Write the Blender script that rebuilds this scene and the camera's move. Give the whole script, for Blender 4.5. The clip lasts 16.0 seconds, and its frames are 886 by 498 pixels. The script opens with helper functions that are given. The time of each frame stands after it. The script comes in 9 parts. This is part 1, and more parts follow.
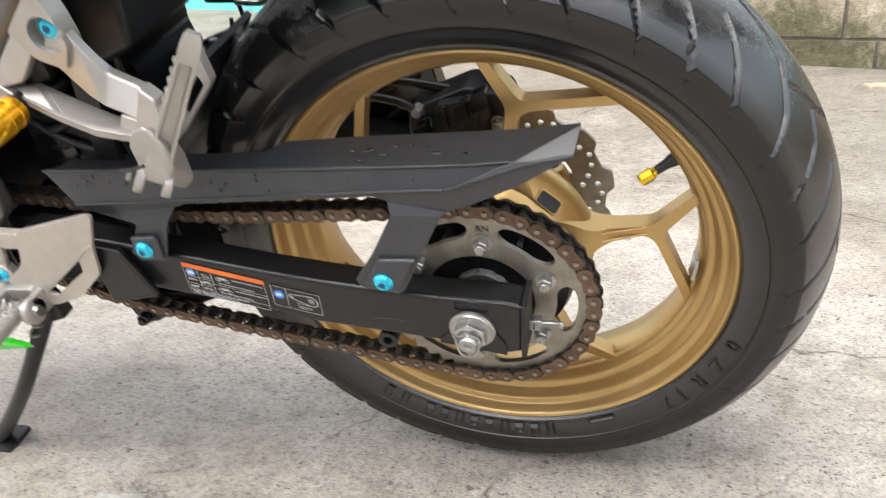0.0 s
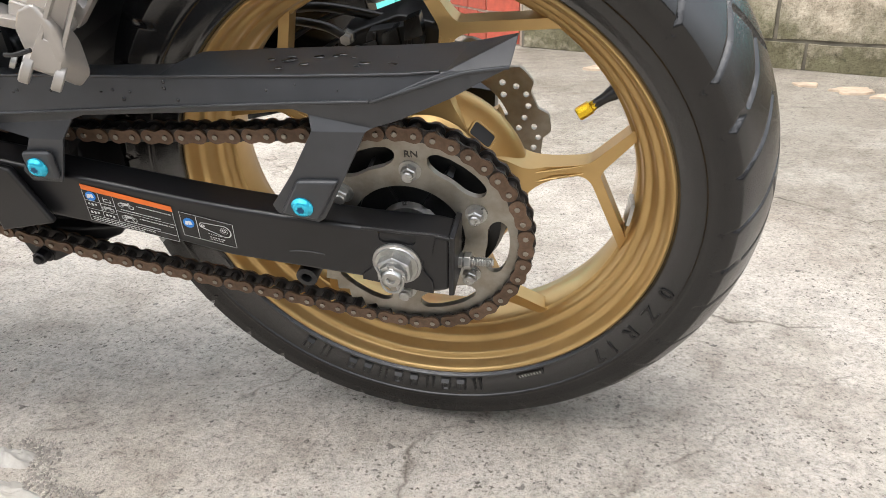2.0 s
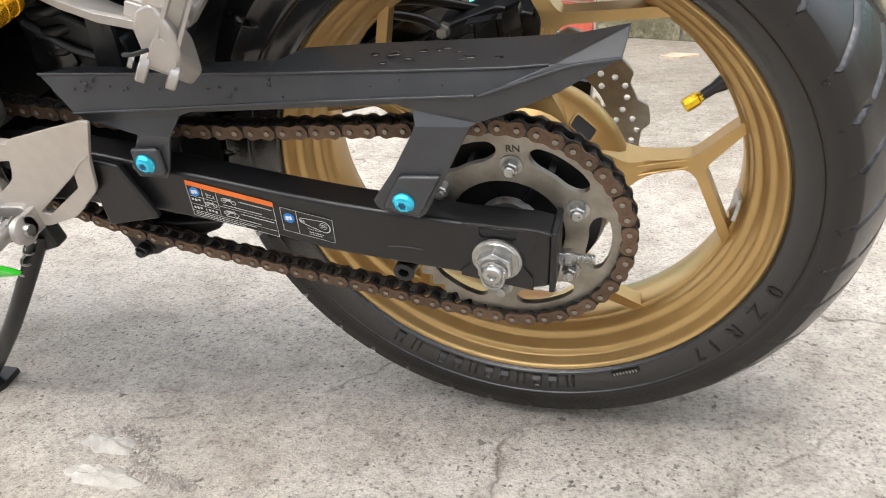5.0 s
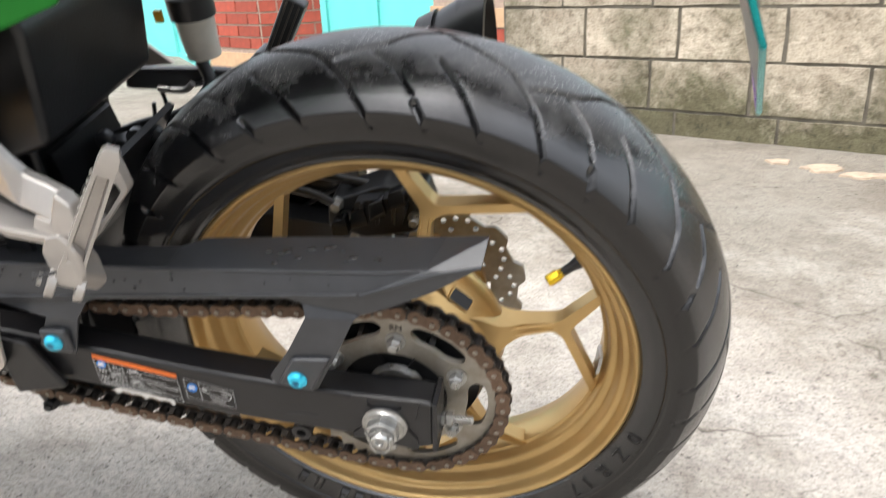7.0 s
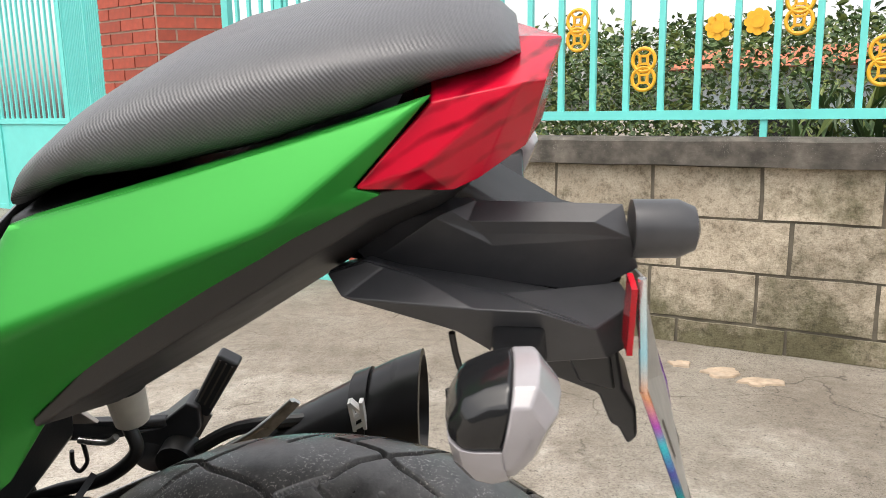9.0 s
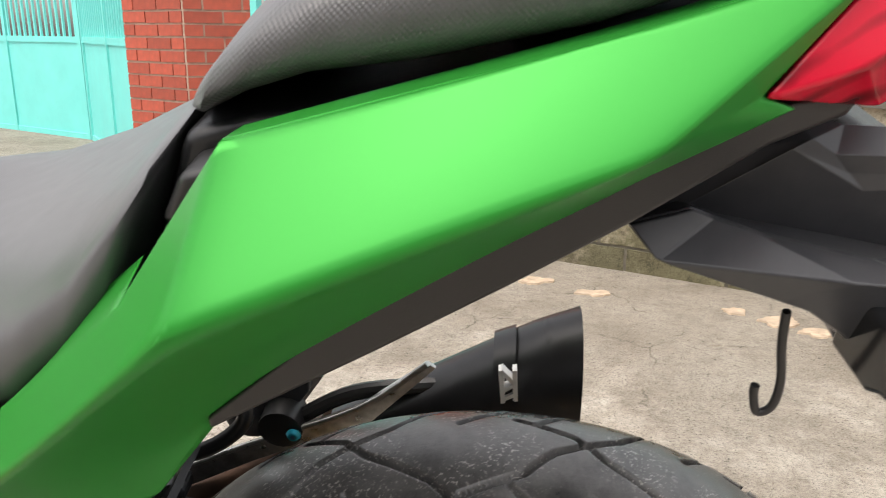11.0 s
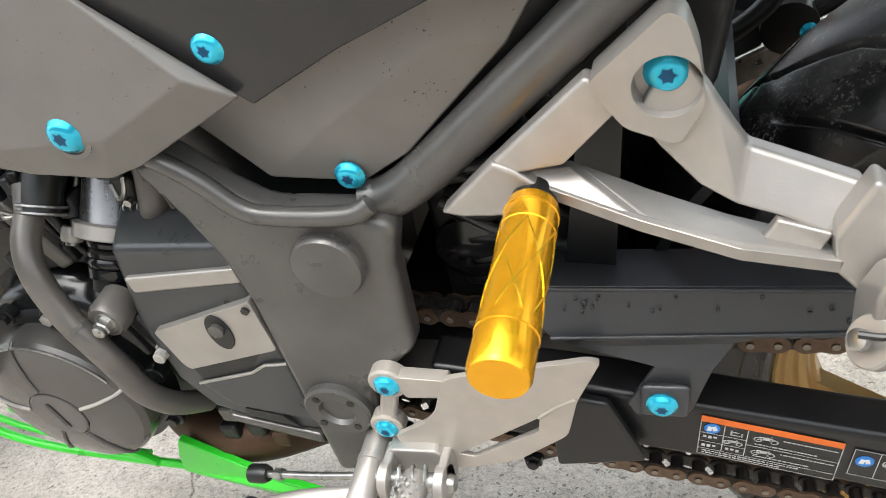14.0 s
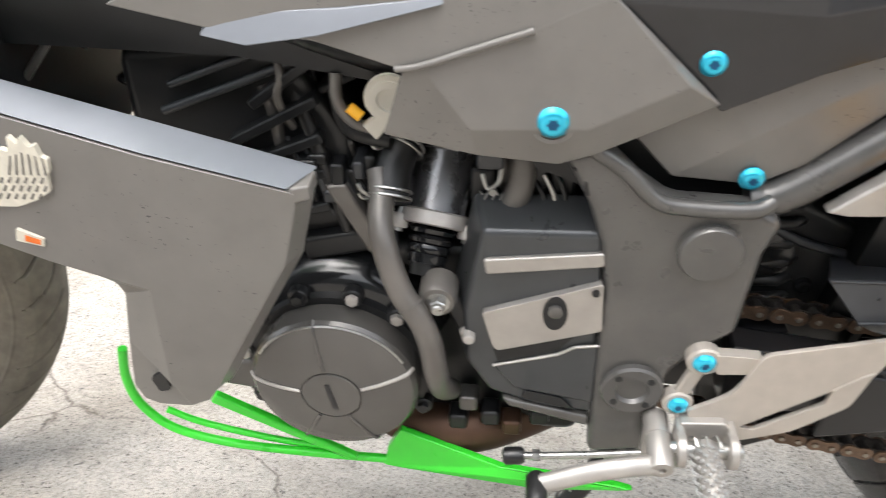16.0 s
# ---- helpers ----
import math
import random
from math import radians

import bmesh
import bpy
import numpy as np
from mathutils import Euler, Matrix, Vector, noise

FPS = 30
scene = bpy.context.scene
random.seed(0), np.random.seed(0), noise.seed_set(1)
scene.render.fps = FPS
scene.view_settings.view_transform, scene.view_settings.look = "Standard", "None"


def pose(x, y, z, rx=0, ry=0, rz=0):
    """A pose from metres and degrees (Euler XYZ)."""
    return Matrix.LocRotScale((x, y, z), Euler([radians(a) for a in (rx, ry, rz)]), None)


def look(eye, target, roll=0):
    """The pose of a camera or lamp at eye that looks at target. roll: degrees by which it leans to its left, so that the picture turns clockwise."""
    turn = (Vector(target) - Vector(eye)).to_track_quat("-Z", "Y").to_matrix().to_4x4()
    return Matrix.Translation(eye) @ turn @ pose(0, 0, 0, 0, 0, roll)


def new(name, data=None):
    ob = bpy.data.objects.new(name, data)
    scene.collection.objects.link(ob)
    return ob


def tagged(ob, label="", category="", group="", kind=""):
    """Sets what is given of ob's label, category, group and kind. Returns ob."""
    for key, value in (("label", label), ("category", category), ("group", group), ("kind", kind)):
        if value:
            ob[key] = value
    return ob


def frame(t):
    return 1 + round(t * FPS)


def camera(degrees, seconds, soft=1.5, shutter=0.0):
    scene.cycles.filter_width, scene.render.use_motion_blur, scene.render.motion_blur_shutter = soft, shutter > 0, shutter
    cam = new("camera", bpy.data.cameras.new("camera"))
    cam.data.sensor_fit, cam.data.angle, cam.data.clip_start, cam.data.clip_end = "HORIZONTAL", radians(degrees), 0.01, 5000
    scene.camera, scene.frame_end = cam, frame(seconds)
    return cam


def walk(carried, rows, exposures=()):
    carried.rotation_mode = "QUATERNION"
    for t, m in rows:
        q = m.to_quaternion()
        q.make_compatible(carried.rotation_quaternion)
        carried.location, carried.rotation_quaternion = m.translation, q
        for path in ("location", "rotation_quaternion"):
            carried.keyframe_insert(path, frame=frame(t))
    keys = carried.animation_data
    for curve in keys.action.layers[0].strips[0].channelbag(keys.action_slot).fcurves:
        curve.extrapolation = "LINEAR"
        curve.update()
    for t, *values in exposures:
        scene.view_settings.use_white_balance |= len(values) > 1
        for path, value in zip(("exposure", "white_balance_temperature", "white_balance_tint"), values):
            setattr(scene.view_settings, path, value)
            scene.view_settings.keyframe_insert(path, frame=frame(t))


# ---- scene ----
cam = camera(59.6, 16.0, 0.8, 0.35)
PATH = [
    (0, (0.1735, -0.7348, 0.6238), (-0.3822, 0.9696, -0.1433), -5.80),
    (0.5, (0.1617, -0.7193, 0.5614), (-0.2381, 1.0284, -0.2027), -1.00),
    (1, (0.1725, -0.7192, 0.5546), (-0.1845, 1.0207, -0.2485), -0.50),
    (1.5, (0.1764, -0.7280, 0.5566), (-0.2069, 1.0129, -0.2330), -1.30),
    (2, (0.1725, -0.7192, 0.5497), (-0.2255, 1.0255, -0.2242), -1.90),
    (2.5, (0.1724, -0.7075, 0.5458), (-0.2245, 1.0333, -0.2349), -2.40),
    (3, (0.1714, -0.6988, 0.5400), (-0.2313, 1.0362, -0.2524), -2.90),
    (3.5, (0.1724, -0.6968, 0.5361), (-0.2450, 1.0323, -0.2602), -3.20),
    (4, (0.1656, -0.6968, 0.5341), (-0.2713, 1.0244, -0.2710), -3.30),
    (4.2, (0.1549, -0.6998, 0.5341), (-0.3063, 1.0156, -0.2680), -3.40),
    (6.3, (0.1365, -0.7408, 0.5946), (-0.4836, 0.9557, -0.1394), -3.80),
    (6.5, (0.1569, -0.7427, 0.5994), (-0.4066, 0.9832, -0.1111), -3.40),
    (7, (0.1891, -0.7348, 0.6755), (-0.1914, 1.0558, 0.0058), -2.60),
    (7.4, (0.1920, -0.7367, 0.7690), (-0.1291, 1.1008, 0.2037), -3.20),
    (7.5, (0.1910, -0.7260, 0.7846), (-0.1204, 1.1252, 0.2593), -3.30),
    (8, (0.2056, -0.7123, 0.8714), (-0.0289, 1.1878, 0.5010), -2.10),
    (8.2, (0.2046, -0.7231, 0.8928), (-0.0104, 1.1869, 0.5683), -1.80),
    (10.3, (0.0512, -0.5665, 0.9230), (-0.0429, 1.3252, 0.4620), 0.20),
    (10.5, (0.0424, -0.5568, 0.9113), (-0.0634, 1.3300, 0.4347), 0.30),
    (11, (-0.0014, -0.5578, 0.8928), (-0.1550, 1.3152, 0.3762), 0.60),
    (11.5, (-0.0277, -0.5803, 0.8724), (-0.2407, 1.2789, 0.3294), 0.60),
    (12, (-0.0724, -0.6360, 0.8538), (-0.3799, 1.2055, 0.2934), 1.20),
    (12.5, (-0.1317, -0.6800, 0.8207), (-0.4986, 1.1370, 0.2164), 1.90),
    (13, (-0.1628, -0.7366, 0.8002), (-0.5472, 1.0686, 0.1735), 1.00),
    (13.1, (-0.1482, -0.7317, 0.7973), (-0.6173, 1.0441, 0.1443), -1.00),
    (13.5, (-0.2236, -0.7192, 0.7301), (-0.8197, 1.0022, 0.0199), -4.28),
    (14, (-0.2782, -0.5690, 0.6524), (-0.9036, 1.1105, -0.1369), -9.30),
    (14.5, (-0.3374, -0.5999, 0.6492), (-0.6855, 1.1792, -0.0942), -5.50),
    (15, (-0.4607, -0.6856, 0.6561), (-0.5286, 1.1577, -0.0058), -2.86),
    (15.5, (-0.5600, -0.7569, 0.6444), (-0.6209, 1.1007, 0.0124), 0.02),
    (16, (-0.6212, -0.7311, 0.6627), (-0.8138, 1.0972, -0.0108), -0.50),
]
EXPOSURES = ((0.0, 1.2, 6500, 10), (0.7, 1.02, 6500, 10), (4.0, 1.05, 6500, 10), (6.5, 1.25, 6500, 10), (7.5, 0.88, 6400, 10), (8.2, 0.68, 6550, 10), (10.5, 0.80, 7200, 13), (11.0, 0.86, 7000, 12), (12.0, 1.0, 6600, 9), (13.0, 1.08, 6950, 8), (13.5, 1.14, 6500, 6), (14.0, 1.17, 6450, 7),
             (15.0, 1.2, 6250, 7), (16.0, 1.24, 6450, 9))
walk(cam, [(t, look(eye, target, roll)) for t, eye, target, roll in PATH], EXPOSURES)


# ---- light and sky ----
world = bpy.data.worlds.new("sky")
scene.world = world
world.use_nodes = True
wn = world.node_tree.nodes
wn.clear()
sky = wn.new("ShaderNodeTexSky")
sky.sky_type = 'NISHITA'
sky.sun_disc = False
sky.sun_elevation = radians(69)
sky.sun_rotation = radians(200)
sky.air_density, sky.dust_density, sky.ozone_density = 1.0, 4.0, 0.6
tint = wn.new("ShaderNodeHueSaturation")
tint.inputs["Saturation"].default_value = 0.28
bg = wn.new("ShaderNodeBackground")
bg.inputs["Strength"].default_value = 0.232
wo = wn.new("ShaderNodeOutputWorld")
world.node_tree.links.new(sky.outputs[0], tint.inputs["Color"])
world.node_tree.links.new(tint.outputs[0], bg.inputs[0])
world.node_tree.links.new(bg.outputs[0], wo.inputs[0])
sun_data = bpy.data.lights.new("sun", 'SUN')
sun_data.energy, sun_data.angle, sun_data.color = 0.62, radians(58), (1.0, 0.96, 0.9)
sun = new("sun", sun_data)
sun.matrix_world = look((-2.4, -2.2, 8.5), (0, 0, 0))


# ---- materials ----
def material(name, colour, rough=0.5, metal=0.0, vary=0.15, scale=30.0, bump=0.0, bump_scale=300.0, second=None, second_scale=6.0,
             second_amount=0.5, coat=0.0, specular=0.5, random_tint=0.0, specks=None):
    m = bpy.data.materials.new(name)
    m.use_nodes = True
    nt = m.node_tree
    b = nt.nodes["Principled BSDF"]
    b.inputs["Roughness"].default_value = rough
    b.inputs["Metallic"].default_value = metal
    b.inputs["Specular IOR Level"].default_value = specular
    b.inputs["Coat Weight"].default_value = coat
    b.inputs["Coat Roughness"].default_value = 0.15
    tc = nt.nodes.new("ShaderNodeTexCoord")
    n1 = nt.nodes.new("ShaderNodeTexNoise")
    n1.inputs["Scale"].default_value, n1.inputs["Detail"].default_value = scale, 6.0
    nt.links.new(tc.outputs["Object"], n1.inputs["Vector"])
    ramp = nt.nodes.new("ShaderNodeValToRGB")
    c = colour
    ramp.color_ramp.elements[0].position, ramp.color_ramp.elements[1].position = 0.3, 0.7
    ramp.color_ramp.elements[0].color = (c[0] * (1 - vary), c[1] * (1 - vary), c[2] * (1 - vary), 1)
    ramp.color_ramp.elements[1].color = (min(1, c[0] * (1 + vary)), min(1, c[1] * (1 + vary)), min(1, c[2] * (1 + vary)), 1)
    nt.links.new(n1.outputs["Fac"], ramp.inputs[0])
    out = ramp.outputs[0]
    if second:
        n2 = nt.nodes.new("ShaderNodeTexNoise")
        n2.inputs["Scale"].default_value, n2.inputs["Detail"].default_value = second_scale, 8.0
        n2.inputs["Roughness"].default_value = 0.65
        nt.links.new(tc.outputs["Object"], n2.inputs["Vector"])
        r2 = nt.nodes.new("ShaderNodeValToRGB")
        r2.color_ramp.elements[0].position, r2.color_ramp.elements[1].position = 0.42, 0.68
        r2.color_ramp.elements[1].color = (second_amount, second_amount, second_amount, 1)
        nt.links.new(n2.outputs["Fac"], r2.inputs[0])
        mix = nt.nodes.new("ShaderNodeMixRGB")
        mix.inputs[2].default_value = (*second, 1)
        nt.links.new(r2.outputs[0], mix.inputs[0])
        nt.links.new(out, mix.inputs[1])
        out = mix.outputs[0]
    if specks:
        n4 = nt.nodes.new("ShaderNodeTexNoise")
        n4.inputs["Scale"].default_value, n4.inputs["Detail"].default_value = 420.0, 2.0
        nt.links.new(tc.outputs["Object"], n4.inputs["Vector"])
        n5 = nt.nodes.new("ShaderNodeTexNoise")
        n5.inputs["Scale"].default_value, n5.inputs["Detail"].default_value = 11.0, 3.0
        nt.links.new(tc.outputs["Object"], n5.inputs["Vector"])
        gate = nt.nodes.new("ShaderNodeMath")
        gate.operation = 'MULTIPLY_ADD'
        gate.inputs[1].default_value = 0.35
        nt.links.new(n5.outputs["Fac"], gate.inputs[0])
        nt.links.new(n4.outputs["Fac"], gate.inputs[2])
        r3 = nt.nodes.new("ShaderNodeValToRGB")
        r3.color_ramp.elements[0].position, r3.color_ramp.elements[1].position = 0.905, 0.94
        nt.links.new(gate.outputs[0], r3.inputs[0])
        m3 = nt.nodes.new("ShaderNodeMixRGB")
        m3.inputs[2].default_value = (*specks, 1)
        nt.links.new(r3.outputs[0], m3.inputs[0])
        nt.links.new(out, m3.inputs[1])
        out = m3.outputs[0]
    if random_tint:
        info = nt.nodes.new("ShaderNodeObjectInfo")
        hsv = nt.nodes.new("ShaderNodeHueSaturation")
        mul = nt.nodes.new("ShaderNodeMath")
        mul.operation = 'MULTIPLY_ADD'
        mul.inputs[1].default_value, mul.inputs[2].default_value = random_tint, 1 - random_tint / 2
        nt.links.new(info.outputs["Random"], mul.inputs[0])
        nt.links.new(mul.outputs[0], hsv.inputs["Value"])
        nt.links.new(out, hsv.inputs["Color"])
        out = hsv.outputs[0]
    nt.links.new(out, b.inputs["Base Color"])
    rr = nt.nodes.new("ShaderNodeMapRange")
    rr.inputs["To Min"].default_value, rr.inputs["To Max"].default_value = max(0.02, rough - 0.08), min(1, rough + 0.08)
    nt.links.new(n1.outputs["Fac"], rr.inputs["Value"])
    nt.links.new(rr.outputs[0], b.inputs["Roughness"])
    if bump:
        n3 = nt.nodes.new("ShaderNodeTexNoise")
        n3.inputs["Scale"].default_value, n3.inputs["Detail"].default_value = bump_scale, 4.0
        nt.links.new(tc.outputs["Object"], n3.inputs["Vector"])
        bp = nt.nodes.new("ShaderNodeBump")
        bp.inputs["Strength"].default_value, bp.inputs["Distance"].default_value = bump, 0.002
        nt.links.new(n3.outputs["Fac"], bp.inputs["Height"])
        nt.links.new(bp.outputs[0], b.inputs["Normal"])
    return m


def vinyl(name, weave):
    """Grey-black seat vinyl with a fine slanting weave."""
    m = material(name, (0.075, 0.0755, 0.080), 0.42, vary=0.1, scale=60, bump=0.0, specular=0.6)
    nt = m.node_tree
    b = nt.nodes["Principled BSDF"]
    tc = nt.nodes.new("ShaderNodeTexCoord")
    turn = nt.nodes.new("ShaderNodeMapping")
    turn.inputs["Rotation"].default_value = (0, radians(42), 0)
    nt.links.new(tc.outputs["Object"], turn.inputs["Vector"])
    heights = []
    for kind, scale, twist in (('X', 165.0, 1.6), ('Z', 225.0, 1.6)):
        w = nt.nodes.new("ShaderNodeTexWave")
        w.bands_direction = kind
        w.inputs["Scale"].default_value, w.inputs["Distortion"].default_value, w.inputs["Detail"].default_value = scale, twist, 1.0
        nt.links.new(turn.outputs[0], w.inputs["Vector"])
        heights.append(w.outputs["Fac"])
    both = nt.nodes.new("ShaderNodeMath")
    both.operation = 'MULTIPLY_ADD'
    both.inputs[1].default_value = 0.35
    nt.links.new(heights[1], both.inputs[0])
    nt.links.new(heights[0], both.inputs[2])
    bp = nt.nodes.new("ShaderNodeBump")
    bp.inputs["Strength"].default_value, bp.inputs["Distance"].default_value = weave, 0.0005
    nt.links.new(both.outputs[0], bp.inputs["Height"])
    nt.links.new(bp.outputs[0], b.inputs["Normal"])
    return m


def tyre_material():
    """Black rubber with a soft gloss; pale road dust lies on the tread, none on the walls; sky sheen is painted at the
    top.
    """
    m = bpy.data.materials.new("tyre_rubber")
    m.use_nodes = True
    nt = m.node_tree
    b = nt.nodes["Principled BSDF"]
    b.inputs["Coat Weight"].default_value, b.inputs["Coat Roughness"].default_value = 0.10, 0.24
    tc = nt.nodes.new("ShaderNodeTexCoord")
    xyz = nt.nodes.new("ShaderNodeSeparateXYZ")
    nt.links.new(tc.outputs["Object"], xyz.inputs[0])

    def tex(scale, detail, rough):
        n = nt.nodes.new("ShaderNodeTexNoise")
        n.inputs["Scale"].default_value, n.inputs["Detail"].default_value, n.inputs["Roughness"].default_value = scale, detail, rough
        nt.links.new(tc.outputs["Object"], n.inputs["Vector"])
        return n.outputs["Fac"]

    def math_node(kind, a, c):
        x = nt.nodes.new("ShaderNodeMath")
        x.operation = kind
        x.use_clamp = kind == 'MULTIPLY'
        for i, v in ((0, a), (1, c)):
            if isinstance(v, float):
                x.inputs[i].default_value = v
            elif v is not None:
                nt.links.new(v, x.inputs[i])
        return x.outputs[0]

    def span(fac, lo, hi, a=0.0, c=1.0):
        r = nt.nodes.new("ShaderNodeMapRange")
        for k, v in (("From Min", lo), ("From Max", hi), ("To Min", a), ("To Max", c)):
            r.inputs[k].default_value = v
        nt.links.new(fac, r.inputs["Value"])
        return r.outputs[0]

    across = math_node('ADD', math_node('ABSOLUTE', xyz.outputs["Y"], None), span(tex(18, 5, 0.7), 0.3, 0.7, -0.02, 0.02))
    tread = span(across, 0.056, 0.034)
    # tread dust, painted paler towards the top in place of the sky's sheen
    dust_and_sheen = math_node('MULTIPLY', math_node('MULTIPLY', tread, span(xyz.outputs["Z"], 0.17, 0.29, 0.05, 1.0)), span(tex(40, 8, 0.75), 0.36, 0.60, 0.40, 1.0))
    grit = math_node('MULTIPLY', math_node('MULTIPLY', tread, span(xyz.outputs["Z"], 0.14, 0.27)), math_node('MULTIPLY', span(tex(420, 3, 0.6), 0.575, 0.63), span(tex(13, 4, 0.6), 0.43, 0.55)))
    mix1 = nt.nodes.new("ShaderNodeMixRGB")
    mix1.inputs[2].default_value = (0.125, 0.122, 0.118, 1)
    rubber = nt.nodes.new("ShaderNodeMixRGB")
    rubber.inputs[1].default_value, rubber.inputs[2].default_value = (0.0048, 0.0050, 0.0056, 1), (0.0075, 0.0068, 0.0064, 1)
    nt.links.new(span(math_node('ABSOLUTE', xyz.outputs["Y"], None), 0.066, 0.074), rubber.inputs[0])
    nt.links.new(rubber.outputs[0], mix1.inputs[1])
    nt.links.new(dust_and_sheen, mix1.inputs[0])
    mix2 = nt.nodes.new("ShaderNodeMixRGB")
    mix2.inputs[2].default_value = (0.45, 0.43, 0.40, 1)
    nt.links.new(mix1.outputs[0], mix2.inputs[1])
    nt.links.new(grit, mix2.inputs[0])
    nt.links.new(mix2.outputs[0], b.inputs["Base Color"])
    nt.links.new(span(math_node('ABSOLUTE', xyz.outputs["Y"], None), 0.0745, 0.064, 0.42, 1.0), b.inputs["Specular IOR Level"])
    nt.links.new(math_node('ADD', span(dust_and_sheen, 0.0, 1.0, 0.22, 0.46), span(tex(30, 4, 0.6), 0.3, 0.7, -0.04, 0.04)), b.inputs["Roughness"])
    bp = nt.nodes.new("ShaderNodeBump")
    bp.inputs["Strength"].default_value, bp.inputs["Distance"].default_value = 0.12, 0.002
    nt.links.new(tex(700, 4, 0.6), bp.inputs["Height"])
    nt.links.new(bp.outputs[0], b.inputs["Normal"])
    return m


def block_material():
    """Old concrete blocks: pale faces, soot-dark algae running over several blocks, lichen dots, pits."""
    m = bpy.data.materials.new("concrete_block")
    m.use_nodes = True
    nt = m.node_tree
    b = nt.nodes["Principled BSDF"]
    b.inputs["Roughness"].default_value = 0.95
    geo = nt.nodes.new("ShaderNodeNewGeometry")

    def tex(scale, detail, rough):
        n = nt.nodes.new("ShaderNodeTexNoise")
        n.inputs["Scale"].default_value, n.inputs["Detail"].default_value, n.inputs["Roughness"].default_value = scale, detail, rough
        nt.links.new(geo.outputs["Position"], n.inputs["Vector"])
        return n.outputs["Fac"]

    def ramp(fac, lo, hi, a, c):
        r = nt.nodes.new("ShaderNodeValToRGB")
        r.color_ramp.elements[0].position, r.color_ramp.elements[1].position = lo, hi
        r.color_ramp.elements[0].color, r.color_ramp.elements[1].color = (*a, 1), (*c, 1)
        nt.links.new(fac, r.inputs[0])
        return r.outputs[0]

    def times(a, c):
        x = nt.nodes.new("ShaderNodeMixRGB")
        x.blend_type, x.inputs[0].default_value = 'MULTIPLY', 1.0
        nt.links.new(a, x.inputs[1])
        nt.links.new(c, x.inputs[2])
        return x.outputs[0]

    col = ramp(tex(9, 10, 0.7), 0.3, 0.7, (0.33, 0.275, 0.202), (0.56, 0.495, 0.39))
    # algae runs heavier on the damp lower courses
    xyz = nt.nodes.new("ShaderNodeSeparateXYZ")
    nt.links.new(geo.outputs["Position"], xyz.inputs[0])
    damp = nt.nodes.new("ShaderNodeMapRange")
    for k, v in (("From Min", 0.32), ("From Max", 0.06), ("To Min", 0.03), ("To Max", -0.13)):
        damp.inputs[k].default_value = v
    nt.links.new(xyz.outputs["Z"], damp.inputs["Value"])
    moss = nt.nodes.new("ShaderNodeMath")
    nt.links.new(tex(2.6, 10, 0.72), moss.inputs[0])
    nt.links.new(damp.outputs[0], moss.inputs[1])
    col = times(col, ramp(moss.outputs[0], 0.36, 0.54, (0.27, 0.285, 0.21), (1, 1, 1)))
    col = times(col, ramp(tex(28, 8, 0.75), 0.34, 0.50, (0.5, 0.49, 0.46), (1, 1, 1)))
    col = times(col, ramp(tex(150, 4, 0.7), 0.34, 0.52, (0.7, 0.69, 0.67), (1.06, 1.06, 1.06)))
    info = nt.nodes.new("ShaderNodeObjectInfo")
    hue = nt.nodes.new("ShaderNodeHueSaturation")
    mul = nt.nodes.new("ShaderNodeMath")
    mul.operation = 'MULTIPLY_ADD'
    mul.inputs[1].default_value, mul.inputs[2].default_value = 0.3, 0.8
    nt.links.new(info.outputs["Random"], mul.inputs[0])
    nt.links.new(mul.outputs[0], hue.inputs["Value"])
    nt.links.new(col, hue.inputs["Color"])
    nt.links.new(hue.outputs[0], b.inputs["Base Color"])
    bp = nt.nodes.new("ShaderNodeBump")
    bp.inputs["Strength"].default_value, bp.inputs["Distance"].default_value = 0.9, 0.006
    nt.links.new(tex(70, 6, 0.7), bp.inputs["Height"])
    nt.links.new(bp.outputs[0], b.inputs["Normal"])
    return m


def leaf_material():
    """Garden leaves: each leaf has its own green, some yellowish."""
    m = material("hedge_leaf", (0.05, 0.11, 0.025), 0.5, vary=0.3)
    nt = m.node_tree
    b = nt.nodes["Principled BSDF"]
    geo = nt.nodes.new("ShaderNodeNewGeometry")
    ramp = nt.nodes.new("ShaderNodeValToRGB")
    e = ramp.color_ramp.elements
    e[0].position, e[0].color = 0.0, (0.018, 0.045, 0.012, 1)
    e[1].position, e[1].color = 1.0, (0.14, 0.17, 0.035, 1)
    x = e.new(0.6)
    x.color = (0.055, 0.105, 0.022, 1)
    nt.links.new(geo.outputs["Random Per Island"], ramp.inputs[0])
    nt.links.new(ramp.outputs[0], b.inputs["Base Color"])
    return m


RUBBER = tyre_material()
GOLD = material("gold_wheel_paint", (0.52, 0.352, 0.148), 0.33, 0.72, vary=0.05, bump=0.012, bump_scale=900, second=(0.40, 0.255, 0.09), second_scale=12, second_amount=0.3)
STEEL = material("zinc_steel", (0.46, 0.46, 0.445), 0.30, 0.9, vary=0.2, scale=90, second=(0.24, 0.225, 0.20), second_scale=60, second_amount=0.6)
SPROCKET = material("sprocket_steel", (0.33, 0.31, 0.27), 0.42, 0.8, vary=0.12, scale=70, second=(0.16, 0.12, 0.08), second_scale=40, second_amount=0.5)
CHAIN_OUT = material("rusty_chain_steel", (0.15, 0.095, 0.062), 0.5, 0.55, vary=0.35, scale=120, second=(0.05, 0.04, 0.035), second_scale=90, random_tint=0.4)
CHAIN_IN = material("oily_chain_steel", (0.05, 0.045, 0.042), 0.4, 0.6, vary=0.3, scale=120)
